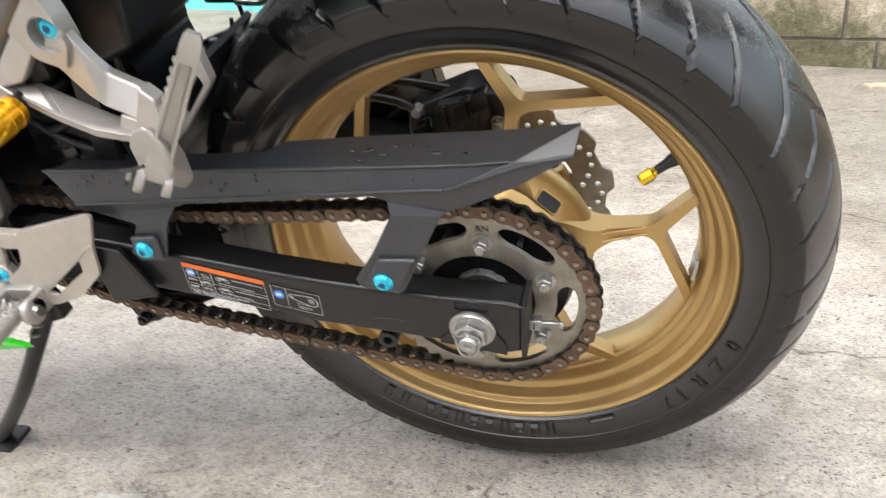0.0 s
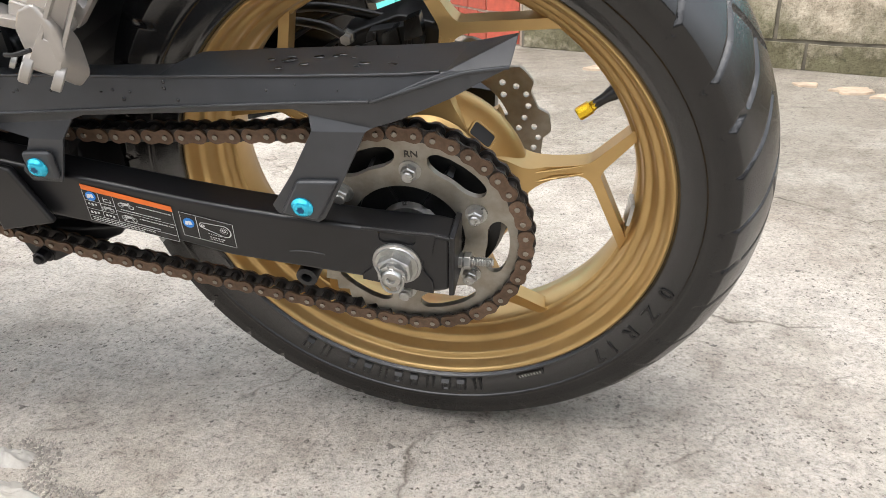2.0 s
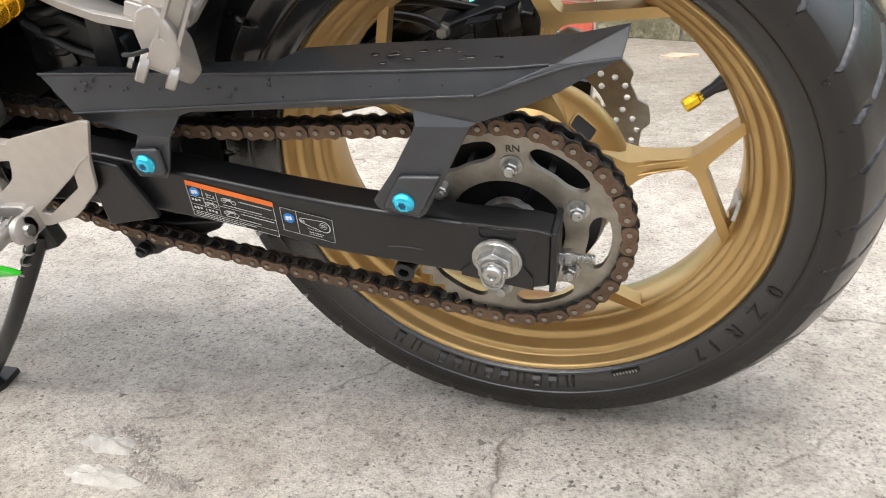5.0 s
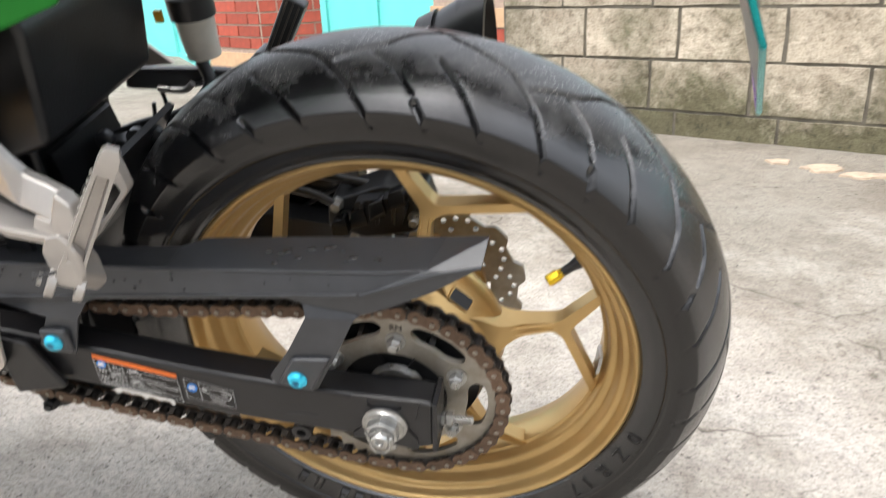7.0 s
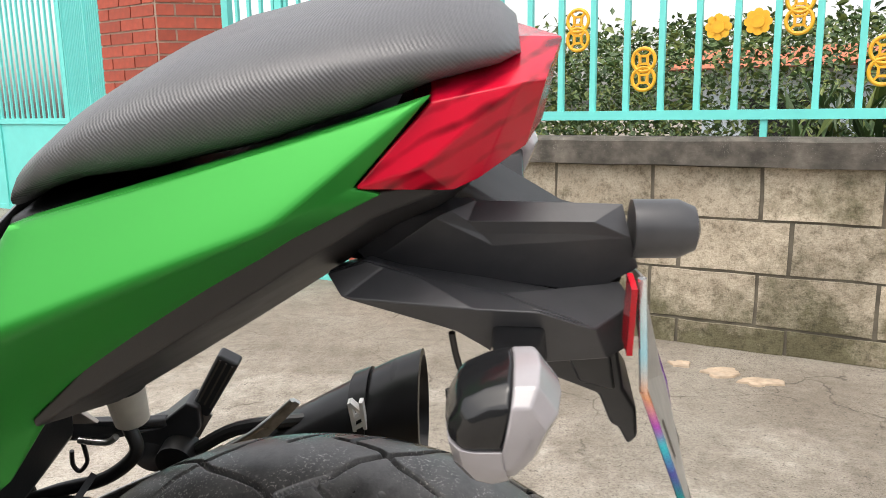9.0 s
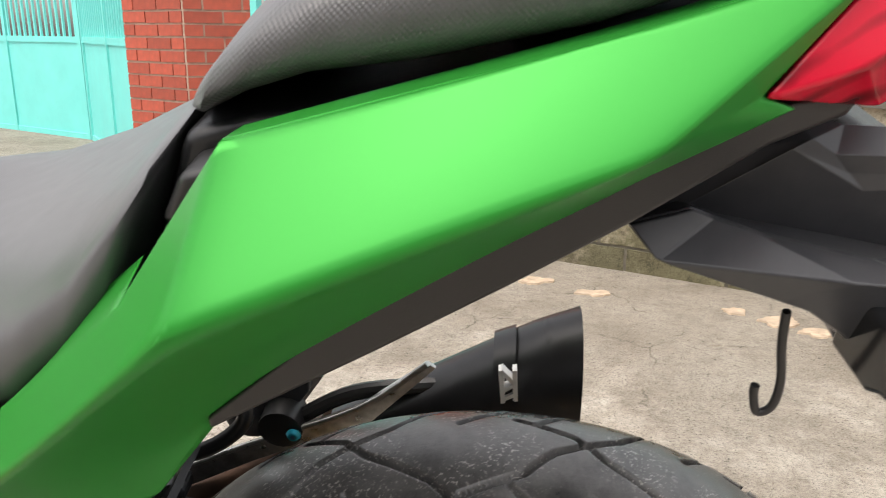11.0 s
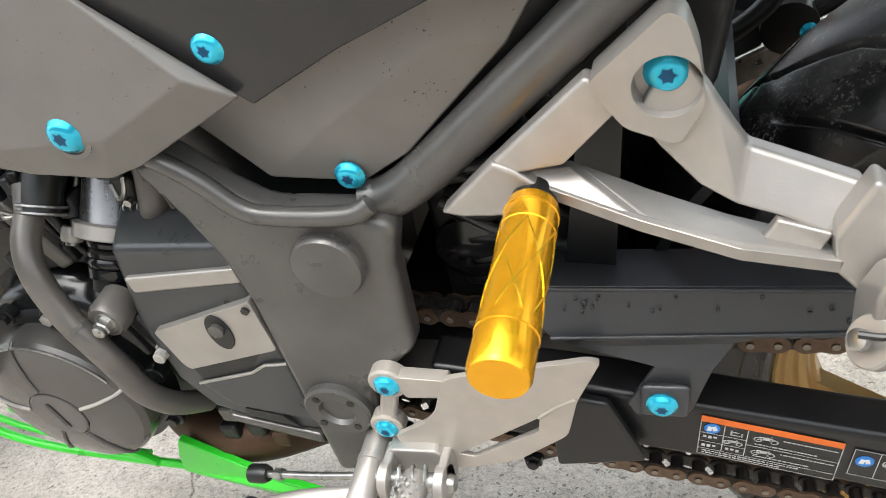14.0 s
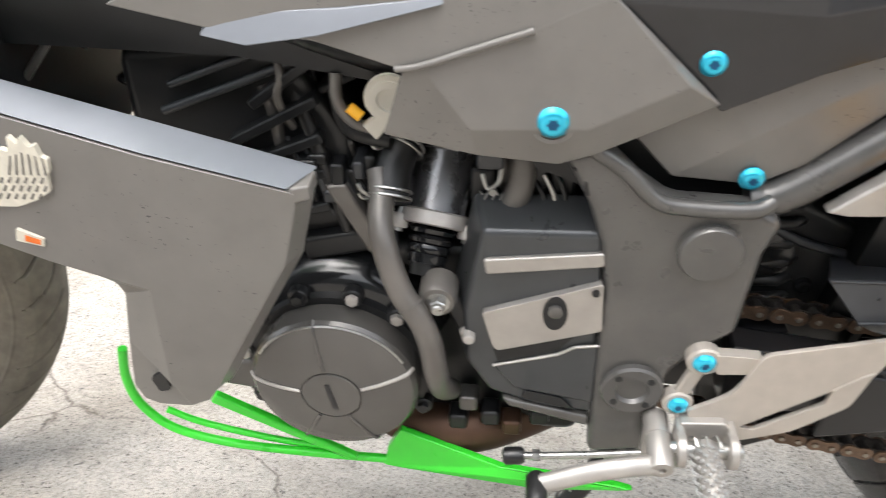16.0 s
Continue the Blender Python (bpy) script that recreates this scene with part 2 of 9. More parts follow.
BLACK = material("black_satin_paint", (0.009, 0.009, 0.010), 0.33, vary=0.15, scale=60, bump=0.04, bump_scale=900, specular=0.45)
GUARD = material("dark_grey_plastic", (0.036, 0.038, 0.042), 0.33, vary=0.12, scale=50, bump=0.04, bump_scale=1500, specular=0.5)
FENDER = material("dusty_grey_fender_plastic", (0.040, 0.041, 0.046), 0.36, vary=0.12, scale=50, bump=0.04, bump_scale=1500, second=(0.060, 0.060, 0.060), second_scale=25, second_amount=0.35)
FRAME = material("frame_grey_paint", (0.102, 0.099, 0.095), 0.30, 0.38, vary=0.08, scale=40, bump=0.05, bump_scale=1200, second=(0.165, 0.157, 0.147), second_scale=14, second_amount=0.4, specks=(0.03, 0.03, 0.03))
COVER = material("grey_cover_plastic", (0.162, 0.153, 0.142), 0.33, 0.15, vary=0.06, scale=40, bump=0.04, bump_scale=1600, second=(0.20, 0.19, 0.175), second_scale=9, second_amount=0.4, specks=(0.03, 0.03, 0.03))
GLOSS = material("dark_gloss_cover", (0.028, 0.0275, 0.0285), 0.17, vary=0.06, scale=30, specular=0.45)
HEEL = material("satin_silver_plate", (0.46, 0.42, 0.375), 0.42, 0.45, vary=0.06, scale=60, bump=0.03, bump_scale=900)
ALU = material("cast_aluminium", (0.40, 0.378, 0.352), 0.40, 0.62, vary=0.08, scale=50, bump=0.06, bump_scale=900, second=(0.36, 0.335, 0.31), second_scale=15, second_amount=0.35)
CASE = material("engine_case_grey", (0.115, 0.110, 0.104), 0.22, 0.45, vary=0.04, scale=40, bump=0.03, bump_scale=900)
INNER = material("engine_black", (0.011, 0.0115, 0.0125), 0.36, vary=0.3, scale=30, bump=0.08, bump_scale=300, specular=0.42)
DUSTY_TYRE = material("dusty_tyre_rubber", (0.13, 0.115, 0.09), 0.8, vary=0.25, scale=40, bump=0.1, bump_scale=400, second=(0.05, 0.046, 0.04), second_scale=12, second_amount=0.6)
GREEN = material("green_satin_paint", (0.019, 0.220, 0.030), 0.37, 0.30, vary=0.03, scale=8, specular=0.22, bump=0.015, bump_scale=1400)
LIME = material("lime_green_paint", (0.04, 0.62, 0.03), 0.3, vary=0.05, coat=0.2)
SEAT = vinyl("black_woven_vinyl", 0.42)
SEAT_WORN = vinyl("worn_black_vinyl", 0.03)
HOSE = material("black_rubber_hose", (0.012, 0.012, 0.0125), 0.4, vary=0.2)
HOSE_GREY = material("grey_pipe", (0.135, 0.125, 0.115), 0.36, 0.3, vary=0.15, scale=30)
BLUE = material("blue_anodised", (0.03, 0.52, 0.75), 0.2, 0.6, vary=0.1, coat=0.4)
GLOSS_BLACK = material("gloss_black_case", (0.010, 0.0105, 0.0115), 0.16, vary=0.1, scale=20, bump=0.02, bump_scale=200, specular=0.5)
COVER_DARK = material("dark_blue_grey_case", (0.060, 0.063, 0.066), 0.30, 0.35, vary=0.08, scale=40, bump=0.03, bump_scale=900)
STARTER_BODY = material("brushed_dark_metal", (0.20, 0.20, 0.205), 0.28, 0.75, vary=0.15, scale=60)
STUD = material("pale_knurl", (0.44, 0.435, 0.425), 0.35, 0.5, vary=0.05)
CREAM_PRINT = material("cream_print", (0.62, 0.58, 0.49), 0.45, vary=0.1, scale=120)
SOCKET = material("dark_blue_socket", (0.008, 0.07, 0.16), 0.35, 0.5, vary=0.1)
ORANGE = material("orange_anodised", (0.95, 0.46, 0.02), 0.2, 0.75, vary=0.06, scale=80)
YELLOW_GOLD = material("gold_anodised", (0.75, 0.5, 0.03), 0.25, 0.85)
RED_LENS = material("red_lens", (0.42, 0.002, 0.012), 0.10, vary=0.25, scale=60, coat=0.2, specular=0.4)


def ribbed_lens():
    """Red lens: ribs and facets of the reflector show through the clear skin."""
    m = material("red_lens", (0.55, 0.004, 0.020), 0.20, vary=0.3, scale=40, coat=0.08, specular=0.25)
    nt = m.node_tree
    b = nt.nodes["Principled BSDF"]
    tc = nt.nodes.new("ShaderNodeTexCoord")
    turn = nt.nodes.new("ShaderNodeMapping")
    turn.inputs["Rotation"].default_value = (0, radians(-62), radians(12))
    nt.links.new(tc.outputs["Object"], turn.inputs["Vector"])
    cells = nt.nodes.new("ShaderNodeTexVoronoi")
    cells.inputs["Scale"].default_value = 34.0
    cells.distance = 'MANHATTAN'
    nt.links.new(turn.outputs[0], cells.inputs["Vector"])
    wave = nt.nodes.new("ShaderNodeTexWave")
    wave.inputs["Scale"].default_value, wave.inputs["Distortion"].default_value, wave.inputs["Detail"].default_value = 26.0, 3.0, 2.0
    nt.links.new(turn.outputs[0], wave.inputs["Vector"])
    both = nt.nodes.new("ShaderNodeMath")
    both.operation = 'MULTIPLY_ADD'
    both.inputs[1].default_value = 0.7
    nt.links.new(cells.outputs["Distance"], both.inputs[0])
    nt.links.new(wave.outputs["Fac"], both.inputs[2])
    ramp = nt.nodes.new("ShaderNodeValToRGB")
    e = ramp.color_ramp.elements
    e[0].position, e[0].color = 0.15, (0.085, 0.001, 0.004, 1)
    e[1].position, e[1].color = 0.95, (0.52, 0.005, 0.026, 1)
    nt.links.new(both.outputs[0], ramp.inputs[0])
    nt.links.new(ramp.outputs[0], b.inputs["Base Color"])
    b.inputs["Coat Roughness"].default_value = 0.05
    return m


RED_RIBBED = ribbed_lens()
CLEAR_LENS = material("smoked_clear_lens", (0.30, 0.285, 0.30), 0.15, vary=0.1, coat=0.6)
MUFFLER = material("black_muffler", (0.014, 0.014, 0.015), 0.34, 0.3, vary=0.2, scale=50)
WHITE = material("white_print", (0.75, 0.75, 0.73), 0.5)
SIDEWALL = material("raised_rubber", (0.0085, 0.0080, 0.0078), 0.36, vary=0.2, scale=80)
ORANGE_PRINT = material("orange_print", (0.75, 0.16, 0.02), 0.5)
STICKER_BACK = material("black_sticker_film", (0.010, 0.010, 0.011), 0.25, vary=0.1, scale=80)
BLUE_PRINT = material("blue_print", (0.02, 0.2, 0.62), 0.45)
PLASTIC_WHITE = material("translucent_reservoir", (0.55, 0.52, 0.45), 0.4)
COPPER = material("brown_exhaust", (0.085, 0.047, 0.030), 0.5, 0.6, vary=0.3)
TEAL_METAL = material("teal_anodised", (0.01, 0.33, 0.33), 0.25, 0.8)
def rainbow():
    """Heat-tinted anodising whose hue runs along the frame."""
    m = material("rainbow_anodised", (0.5, 0.5, 0.5), 0.22, 0.8)
    nt = m.node_tree
    tc = nt.nodes.new("ShaderNodeTexCoord")
    xyz = nt.nodes.new("ShaderNodeSeparateXYZ")
    nt.links.new(tc.outputs["Object"], xyz.inputs[0])
    n = nt.nodes.new("ShaderNodeTexNoise")
    n.inputs["Scale"].default_value = 30.0
    nt.links.new(tc.outputs["Object"], n.inputs["Vector"])
    warp = nt.nodes.new("ShaderNodeMath")
    warp.operation = 'MULTIPLY_ADD'
    warp.inputs[1].default_value = 0.03
    nt.links.new(n.outputs["Fac"], warp.inputs[0])
    nt.links.new(xyz.outputs["Z"], warp.inputs[2])
    at = nt.nodes.new("ShaderNodeMapRange")
    at.inputs["From Min"].default_value, at.inputs["From Max"].default_value = 0.33, 0.56
    nt.links.new(warp.outputs[0], at.inputs["Value"])
    ramp = nt.nodes.new("ShaderNodeValToRGB")
    e = ramp.color_ramp.elements
    e[0].position, e[0].color = 0.0, (0.02, 0.25, 0.28, 1)
    e[1].position, e[1].color = 1.0, (0.75, 0.78, 0.80, 1)
    for p, c in ((0.30, (0.01, 0.33, 0.33)), (0.42, (0.12, 0.12, 0.5)), (0.52, (0.05, 0.65, 0.8)), (0.60, (0.5, 0.1, 0.6)), (0.68, (0.9, 0.45, 0.25)), (0.80, (0.4, 0.75, 0.9))):
        e.new(p).color = (*c, 1)
    nt.links.new(at.outputs[0], ramp.inputs[0])
    nt.links.new(ramp.outputs[0], nt.nodes["Principled BSDF"].inputs["Base Color"])
    return m


RAINBOW = rainbow()
PURPLE_METAL = material("purple_anodised", (0.28, 0.12, 0.55), 0.25, 0.8)
STARTER = material("dull_bright_metal", (0.50, 0.475, 0.45), 0.42, 0.35, vary=0.15, scale=60, second=(0.2, 0.18, 0.16), second_scale=30)
UNDER = material("brown_grey_plastic", (0.0145, 0.0134, 0.0132), 0.46, vary=0.12, scale=40, bump=0.08, bump_scale=1200)
PRINT = material("worn_white_print", (0.46, 0.46, 0.455), 0.5, vary=0.15, scale=200)
PLATE = material("plate_grey", (0.28, 0.27, 0.25), 0.4, vary=0.25, scale=60)
PAD = material("rubber_tank_pad", (0.072, 0.070, 0.071), 0.6, bump=0.2)
# upward facets: the sky's pale reflection is put into these two colours
PALE_SHEEN = material("pale_sky_sheen", (0.33, 0.345, 0.375), 0.32, 0.1, vary=0.05, scale=30)
EDGE_SHEEN = material("dim_sky_sheen", (0.165, 0.175, 0.195), 0.32, 0.1, vary=0.05, scale=30)
DROP = material("water_drop", (0.010, 0.010, 0.011), 0.06, vary=0.05, specular=0.6)
DECAL_GREY = material("grey_decal", (0.22, 0.22, 0.25), 0.35, vary=0.3, scale=60)
STICKER = material("blue_decal", (0.10, 0.28, 0.62), 0.35, vary=0.2, scale=90)
TURQUOISE = material("turquoise_gate_paint", (0.14, 0.62, 0.58), 0.45, vary=0.05, scale=4, second=(0.10, 0.5, 0.47), second_scale=3, second_amount=0.4)
ORNAMENT = material("yellow_ornament_paint", (0.75, 0.38, 0.02), 0.5)
BRICK = material("red_brick", (0.33, 0.062, 0.035), 0.75, vary=0.2, scale=25, bump=0.4, bump_scale=120, random_tint=0.35)
MORTAR = material("brick_mortar", (0.38, 0.29, 0.23), 0.9, vary=0.15, bump=0.5, bump_scale=150)
BAND = material("tan_render", (0.52, 0.34, 0.2), 0.8, vary=0.1, bump=0.3)
BLOCK = block_material()
JOINT = material("block_mortar", (0.13, 0.115, 0.088), 0.95, vary=0.4, scale=14, bump=0.5, bump_scale=90, second=(0.07, 0.064, 0.05), second_scale=5)
COPING = material("stained_coping", (0.098, 0.088, 0.074), 0.95, vary=0.55, scale=16, bump=0.9, bump_scale=90, second=(0.036, 0.033, 0.028), second_scale=9, second_amount=0.85, specks=(0.42, 0.40, 0.35))
LEAF = leaf_material()
HOUSE_WALL = material("pale_house_wall", (0.6, 0.66, 0.72), 0.8)
ROOF = material("terracotta_roof", (0.38, 0.11, 0.05), 0.8, vary=0.3)
# for the added wall out of view; its tone sets reflections and fill
UNSEEN_WALL = material("dark_grey_render", (0.247, 0.243, 0.232), 0.9, vary=0.12, scale=3, second=(0.10, 0.10, 0.095), second_scale=1.2)
LUMP = material("pale_cement", (0.36, 0.345, 0.315), 0.92, vary=0.2, scale=60, bump=0.7, bump_scale=160, second=(0.33, 0.30, 0.26), second_scale=25, second_amount=0.6)
GRAVEL = material("grey_gravel", (0.23, 0.21, 0.185), 0.9, vary=0.4, scale=120, bump=0.4, bump_scale=400)
PATCH = material("pale_mortar_patch", (0.40, 0.31, 0.225), 0.92, vary=0.3, scale=45, second=(0.32, 0.27, 0.21), second_scale=22, second_amount=0.7, bump=0.5, bump_scale=200)


def concrete():
    m = bpy.data.materials.new("yard_concrete")
    m.use_nodes = True
    nt = m.node_tree
    b = nt.nodes["Principled BSDF"]
    b.inputs["Roughness"].default_value = 0.88
    tc = nt.nodes.new("ShaderNodeTexCoord")

    def noise_tex(scale, detail=8.0, rough=0.6):
        n = nt.nodes.new("ShaderNodeTexNoise")
        n.inputs["Scale"].default_value, n.inputs["Detail"].default_value, n.inputs["Roughness"].default_value = scale, detail, rough
        nt.links.new(tc.outputs["Object"], n.inputs["Vector"])
        return n.outputs["Fac"]

    def ramp(fac, stops):
        r = nt.nodes.new("ShaderNodeValToRGB")
        e = r.color_ramp.elements
        e[0].position, e[0].color = stops[0][0], (*stops[0][1], 1)
        e[1].position, e[1].color = stops[-1][0], (*stops[-1][1], 1)
        for p, c in stops[1:-1]:
            x = e.new(p)
            x.color = (*c, 1)
        nt.links.new(fac, r.inputs[0])
        return r.outputs[0]

    def mix(kind, f, a, c):
        x = nt.nodes.new("ShaderNodeMixRGB")
        x.blend_type = kind
        if isinstance(f, float):
            x.inputs[0].default_value = f
        else:
            nt.links.new(f, x.inputs[0])
        for i, v in ((1, a), (2, c)):
            if isinstance(v, tuple):
                x.inputs[i].default_value = (*v, 1)
            else:
                nt.links.new(v, x.inputs[i])
        return x.outputs[0]

    base = ramp(noise_tex(2.2, 12, 0.66), [(0.36, (0.330, 0.293, 0.250)), (0.49, (0.420, 0.384, 0.338)), (0.62, (0.480, 0.448, 0.402))])
    mid = ramp(noise_tex(17, 10, 0.75), [(0.37, (0.80, 0.785, 0.77)), (0.5, (1.0, 1.0, 1.0)), (0.64, (1.08, 1.08, 1.07))])
    col = mix('MULTIPLY', 0.85, base, mid)
    blotch = ramp(noise_tex(55, 10, 0.8), [(0.36, (0.55, 0.54, 0.53)), (0.49, (1.0, 1.0, 1.0)), (0.64, (1.2, 1.19, 1.18))])
    col = mix('MULTIPLY', 0.4, col, blotch)
    stain = ramp(noise_tex(4.3, 8, 0.7), [(0.60, (1, 1, 1)), (0.70, (0.66, 0.60, 0.55))])
    col = mix('MULTIPLY', 0.8, col, stain)
    fine = ramp(noise_tex(170, 8, 0.9), [(0.39, (0.42, 0.405, 0.39)), (0.475, (0.95, 0.95, 0.95)), (0.60, (1.25, 1.24, 1.22))])
    col = mix('MULTIPLY', 1.0, col, fine)
    pits = ramp(noise_tex(75, 7, 0.75), [(0.29, (0.22, 0.205, 0.19)), (0.37, (1, 1, 1))])
    col = mix('MULTIPLY', 0.75, col, pits)

    def grit(scale, size, share, tone):
        """Dark stones in the mix: some cells of a pattern carry one, each of its own size."""
        v = nt.nodes.new("ShaderNodeTexVoronoi")
        v.inputs["Scale"].default_value = scale
        v.distance = 'MANHATTAN'
        w = nt.nodes.new("ShaderNodeMixRGB")
        w.blend_type, w.inputs[0].default_value = 'ADD', 1.5 / scale
        n = nt.nodes.new("ShaderNodeTexNoise")
        n.inputs["Scale"].default_value = scale * 1.1
        nt.links.new(tc.outputs["Object"], n.inputs["Vector"])
        nt.links.new(tc.outputs["Object"], w.inputs[1])
        nt.links.new(n.outputs["Color"], w.inputs[2])
        nt.links.new(w.outputs[0], v.inputs["Vector"])
        pick = nt.nodes.new("ShaderNodeSeparateColor")
        nt.links.new(v.outputs["Color"], pick.inputs[0])
        reach = nt.nodes.new("ShaderNodeMath")
        reach.operation = 'MULTIPLY_ADD'
        reach.inputs[1].default_value, reach.inputs[2].default_value = size, -size * (1 - share)
        nt.links.new(pick.outputs[0], reach.inputs[0])
        less = nt.nodes.new("ShaderNodeMath")
        less.operation = 'SUBTRACT'
        nt.links.new(v.outputs["Distance"], less.inputs[0])
        nt.links.new(reach.outputs[0], less.inputs[1])
        return ramp(less.outputs[0], [(0.0, tone), (0.06, (1, 1, 1))])

    col = mix('MULTIPLY', 0.85, col, grit(72, 2.4, 0.16, (0.33, 0.33, 0.335)))
    thin = ramp(noise_tex(3.7, 5, 0.6), [(0.40, (0.4, 0.4, 0.4)), (0.60, (0.95, 0.95, 0.95))])
    col = mix('MULTIPLY', thin, col, grit(200, 2.4, 0.28, (0.30, 0.285, 0.27)))
    # damp dirt and algae that creep out from the foot of the boundary wall
    sep = nt.nodes.new("ShaderNodeSeparateXYZ")
    nt.links.new(tc.outputs["Object"], sep.inputs[0])
    foot = nt.nodes.new("ShaderNodeMath")
    foot.operation = 'MULTIPLY_ADD'
    foot.inputs[1].default_value, foot.inputs[2].default_value = 0.43, -2.41
    nt.links.new(sep.outputs["X"], foot.inputs[0])
    far = nt.nodes.new("ShaderNodeMath")
    far.operation = 'MULTIPLY_ADD'
    far.inputs[1].default_value = 0.903
    nt.links.new(sep.outputs["Y"], far.inputs[0])
    nt.links.new(foot.outputs[0], far.inputs[2])
    reach = nt.nodes.new("ShaderNodeMath")
    reach.operation = 'MULTIPLY_ADD'
    reach.inputs[1].default_value = 3.9
    nt.links.new(noise_tex(2.6, 10, 0.72), reach.inputs[0])
    nt.links.new(far.outputs[0], reach.inputs[2])
    dirt = ramp(reach.outputs[0], [(0.0, (1, 1, 1)), (0.35, (0.80, 0.79, 0.77)), (0.95, (0.50, 0.485, 0.45))])
    col = mix('MULTIPLY', 0.9, col, dirt)
    # hairline cracks: cell borders of a warped pattern
    warp = nt.nodes.new("ShaderNodeTexNoise")
    warp.inputs["Scale"].default_value, warp.inputs["Detail"].default_value = 4.0, 9.0
    nt.links.new(tc.outputs["Object"], warp.inputs["Vector"])
    add = nt.nodes.new("ShaderNodeMixRGB")
    add.blend_type, add.inputs[0].default_value = 'ADD', 0.30
    nt.links.new(tc.outputs["Object"], add.inputs[1])
    nt.links.new(warp.outputs["Color"], add.inputs[2])
    vor = nt.nodes.new("ShaderNodeTexVoronoi")
    vor.feature = 'DISTANCE_TO_EDGE'
    vor.inputs["Scale"].default_value = 1.5
    nt.links.new(add.outputs[0], vor.inputs["Vector"])
    crack = ramp(vor.outputs["Distance"], [(0.0, (0.30, 0.28, 0.26)), (0.003, (0.62, 0.60, 0.58)), (0.007, (1, 1, 1))])
    where = ramp(noise_tex(2.6, 6, 0.7), [(0.47, (0, 0, 0)), (0.57, (0.85, 0.85, 0.85))])
    col = mix('MULTIPLY', where, col, crack)
    nt.links.new(col, b.inputs["Base Color"])
    h = mix('MULTIPLY', 0.8, mix('MIX', 0.35, noise_tex(260, 5, 0.7), noise_tex(14, 6)), pits)
    h = mix('MULTIPLY', where, h, crack)
    bp = nt.nodes.new("ShaderNodeBump")
    bp.inputs["Strength"].default_value, bp.inputs["Distance"].default_value = 0.9, 0.008
    nt.links.new(h, bp.inputs["Height"])
    nt.links.new(bp.outputs[0], b.inputs["Normal"])
    return m


CONCRETE = concrete()


# ---- building helpers ----
def finish(bm, name, mat, smooth=None):
    bmesh.ops.recalc_face_normals(bm, faces=bm.faces)
    me = bpy.data.meshes.new(name)
    bm.to_mesh(me)
    bm.free()
    me.materials.append(mat)
    if smooth:
        me.polygons.foreach_set("use_smooth", [True] * len(me.polygons))
        me.set_sharp_from_angle(angle=radians(smooth))
    return me


def part(name, bm, mat, parent, label="", smooth=None):
    ob = new(name, finish(bm, name, mat, smooth) if isinstance(bm, bmesh.types.BMesh) else bm)
    ob.parent = parent
    return tagged(ob, label)


def bevelled(ob, width, segments=2, angle=25):
    b = ob.modifiers.new("bevel", 'BEVEL')
    b.width, b.segments, b.limit_method, b.angle_limit = width, segments, 'ANGLE', radians(angle)
    b.harden_normals = True
    me = ob.data
    me.polygons.foreach_set("use_smooth", [True] * len(me.polygons))
    return ob


def prism(outline, y0, y1, taper=1.0, shift=(0, 0)):
    """A solid from an outline in x and z, between two depths; the y1 side may be scaled and shifted."""
    bm = bmesh.new()
    cx = sum(p[0] for p in outline) / len(outline)
    cz = sum(p[1] for p in outline) / len(outline)
    a = [bm.verts.new((x, y0, z)) for x, z in outline]
    b = [bm.verts.new((cx + (x - cx) * taper + shift[0], y1, cz + (z - cz) * taper + shift[1])) for x, z in outline]
    n = len(a)
    bm.faces.new(a)
    bm.faces.new(b[::-1])
    for i in range(n):
        bm.faces.new((a[i], a[(i + 1) % n], b[(i + 1) % n], b[i]))
    return bm


def filleted(outline, radius, steps=4):
    """An outline whose corners are rounded; radius a number, or one for each corner."""
    out, n = [], len(outline)
    for i, p in enumerate(outline):
        r = radius[i] if isinstance(radius, (list, tuple)) else radius
        p, a, b = Vector(p), Vector(outline[i - 1]), Vector(outline[(i + 1) % n])
        da, db = a - p, b - p
        q = min(r, da.length * 0.45, db.length * 0.45)
        if q < 1e-5:
            out.append((p.x, p.y))
            continue
        a, b = p + da.normalized() * q, p + db.normalized() * q
        for k in range(steps + 1):
            t = k / steps
            c = a * (1 - t) ** 2 + p * 2 * t * (1 - t) + b * t * t
            out.append((c.x, c.y))
    return out


def shell(verts, faces, thick, toward=(0, 1, 0)):
    """A sheet with folds, given a thickness."""
    bm = bmesh.new()
    d = Vector(toward) * thick
    a = [bm.verts.new(v) for v in verts]
    b = [bm.verts.new(Vector(v) + d) for v in verts]
    edges = {}
    for f in faces:
        bm.faces.new([a[i] for i in f])
        bm.faces.new([b[i] for i in f][::-1])
        for i, j in zip(f, f[1:] + f[:1]):
            edges[(i, j)] = 1
    for i, j in edges:
        if (j, i) not in edges:
            bm.faces.new((a[j], a[i], b[i], b[j]))
    return bm


def lathe(profile, segments=48, centre=(0, 0, 0), closed=False):
    """Turns a profile of (y, radius) round the y axis."""
    bm = bmesh.new()
    rings = []
    for k in range(segments):
        a = 2 * math.pi * k / segments
        rings.append([bm.verts.new((centre[0] + r * math.cos(a), centre[1] + y, centre[2] + r * math.sin(a))) for y, r in profile])
    m = len(profile)
    for k in range(segments):
        p, q = rings[k], rings[(k + 1) % segments]
        for i in range(m if closed else m - 1):
            j = (i + 1) % m
            bm.faces.new((p[i], p[j], q[j], q[i]))
    if not closed:
        bm.faces.new([r[0] for r in rings])
        bm.faces.new([r[-1] for r in rings][::-1])
    return bm


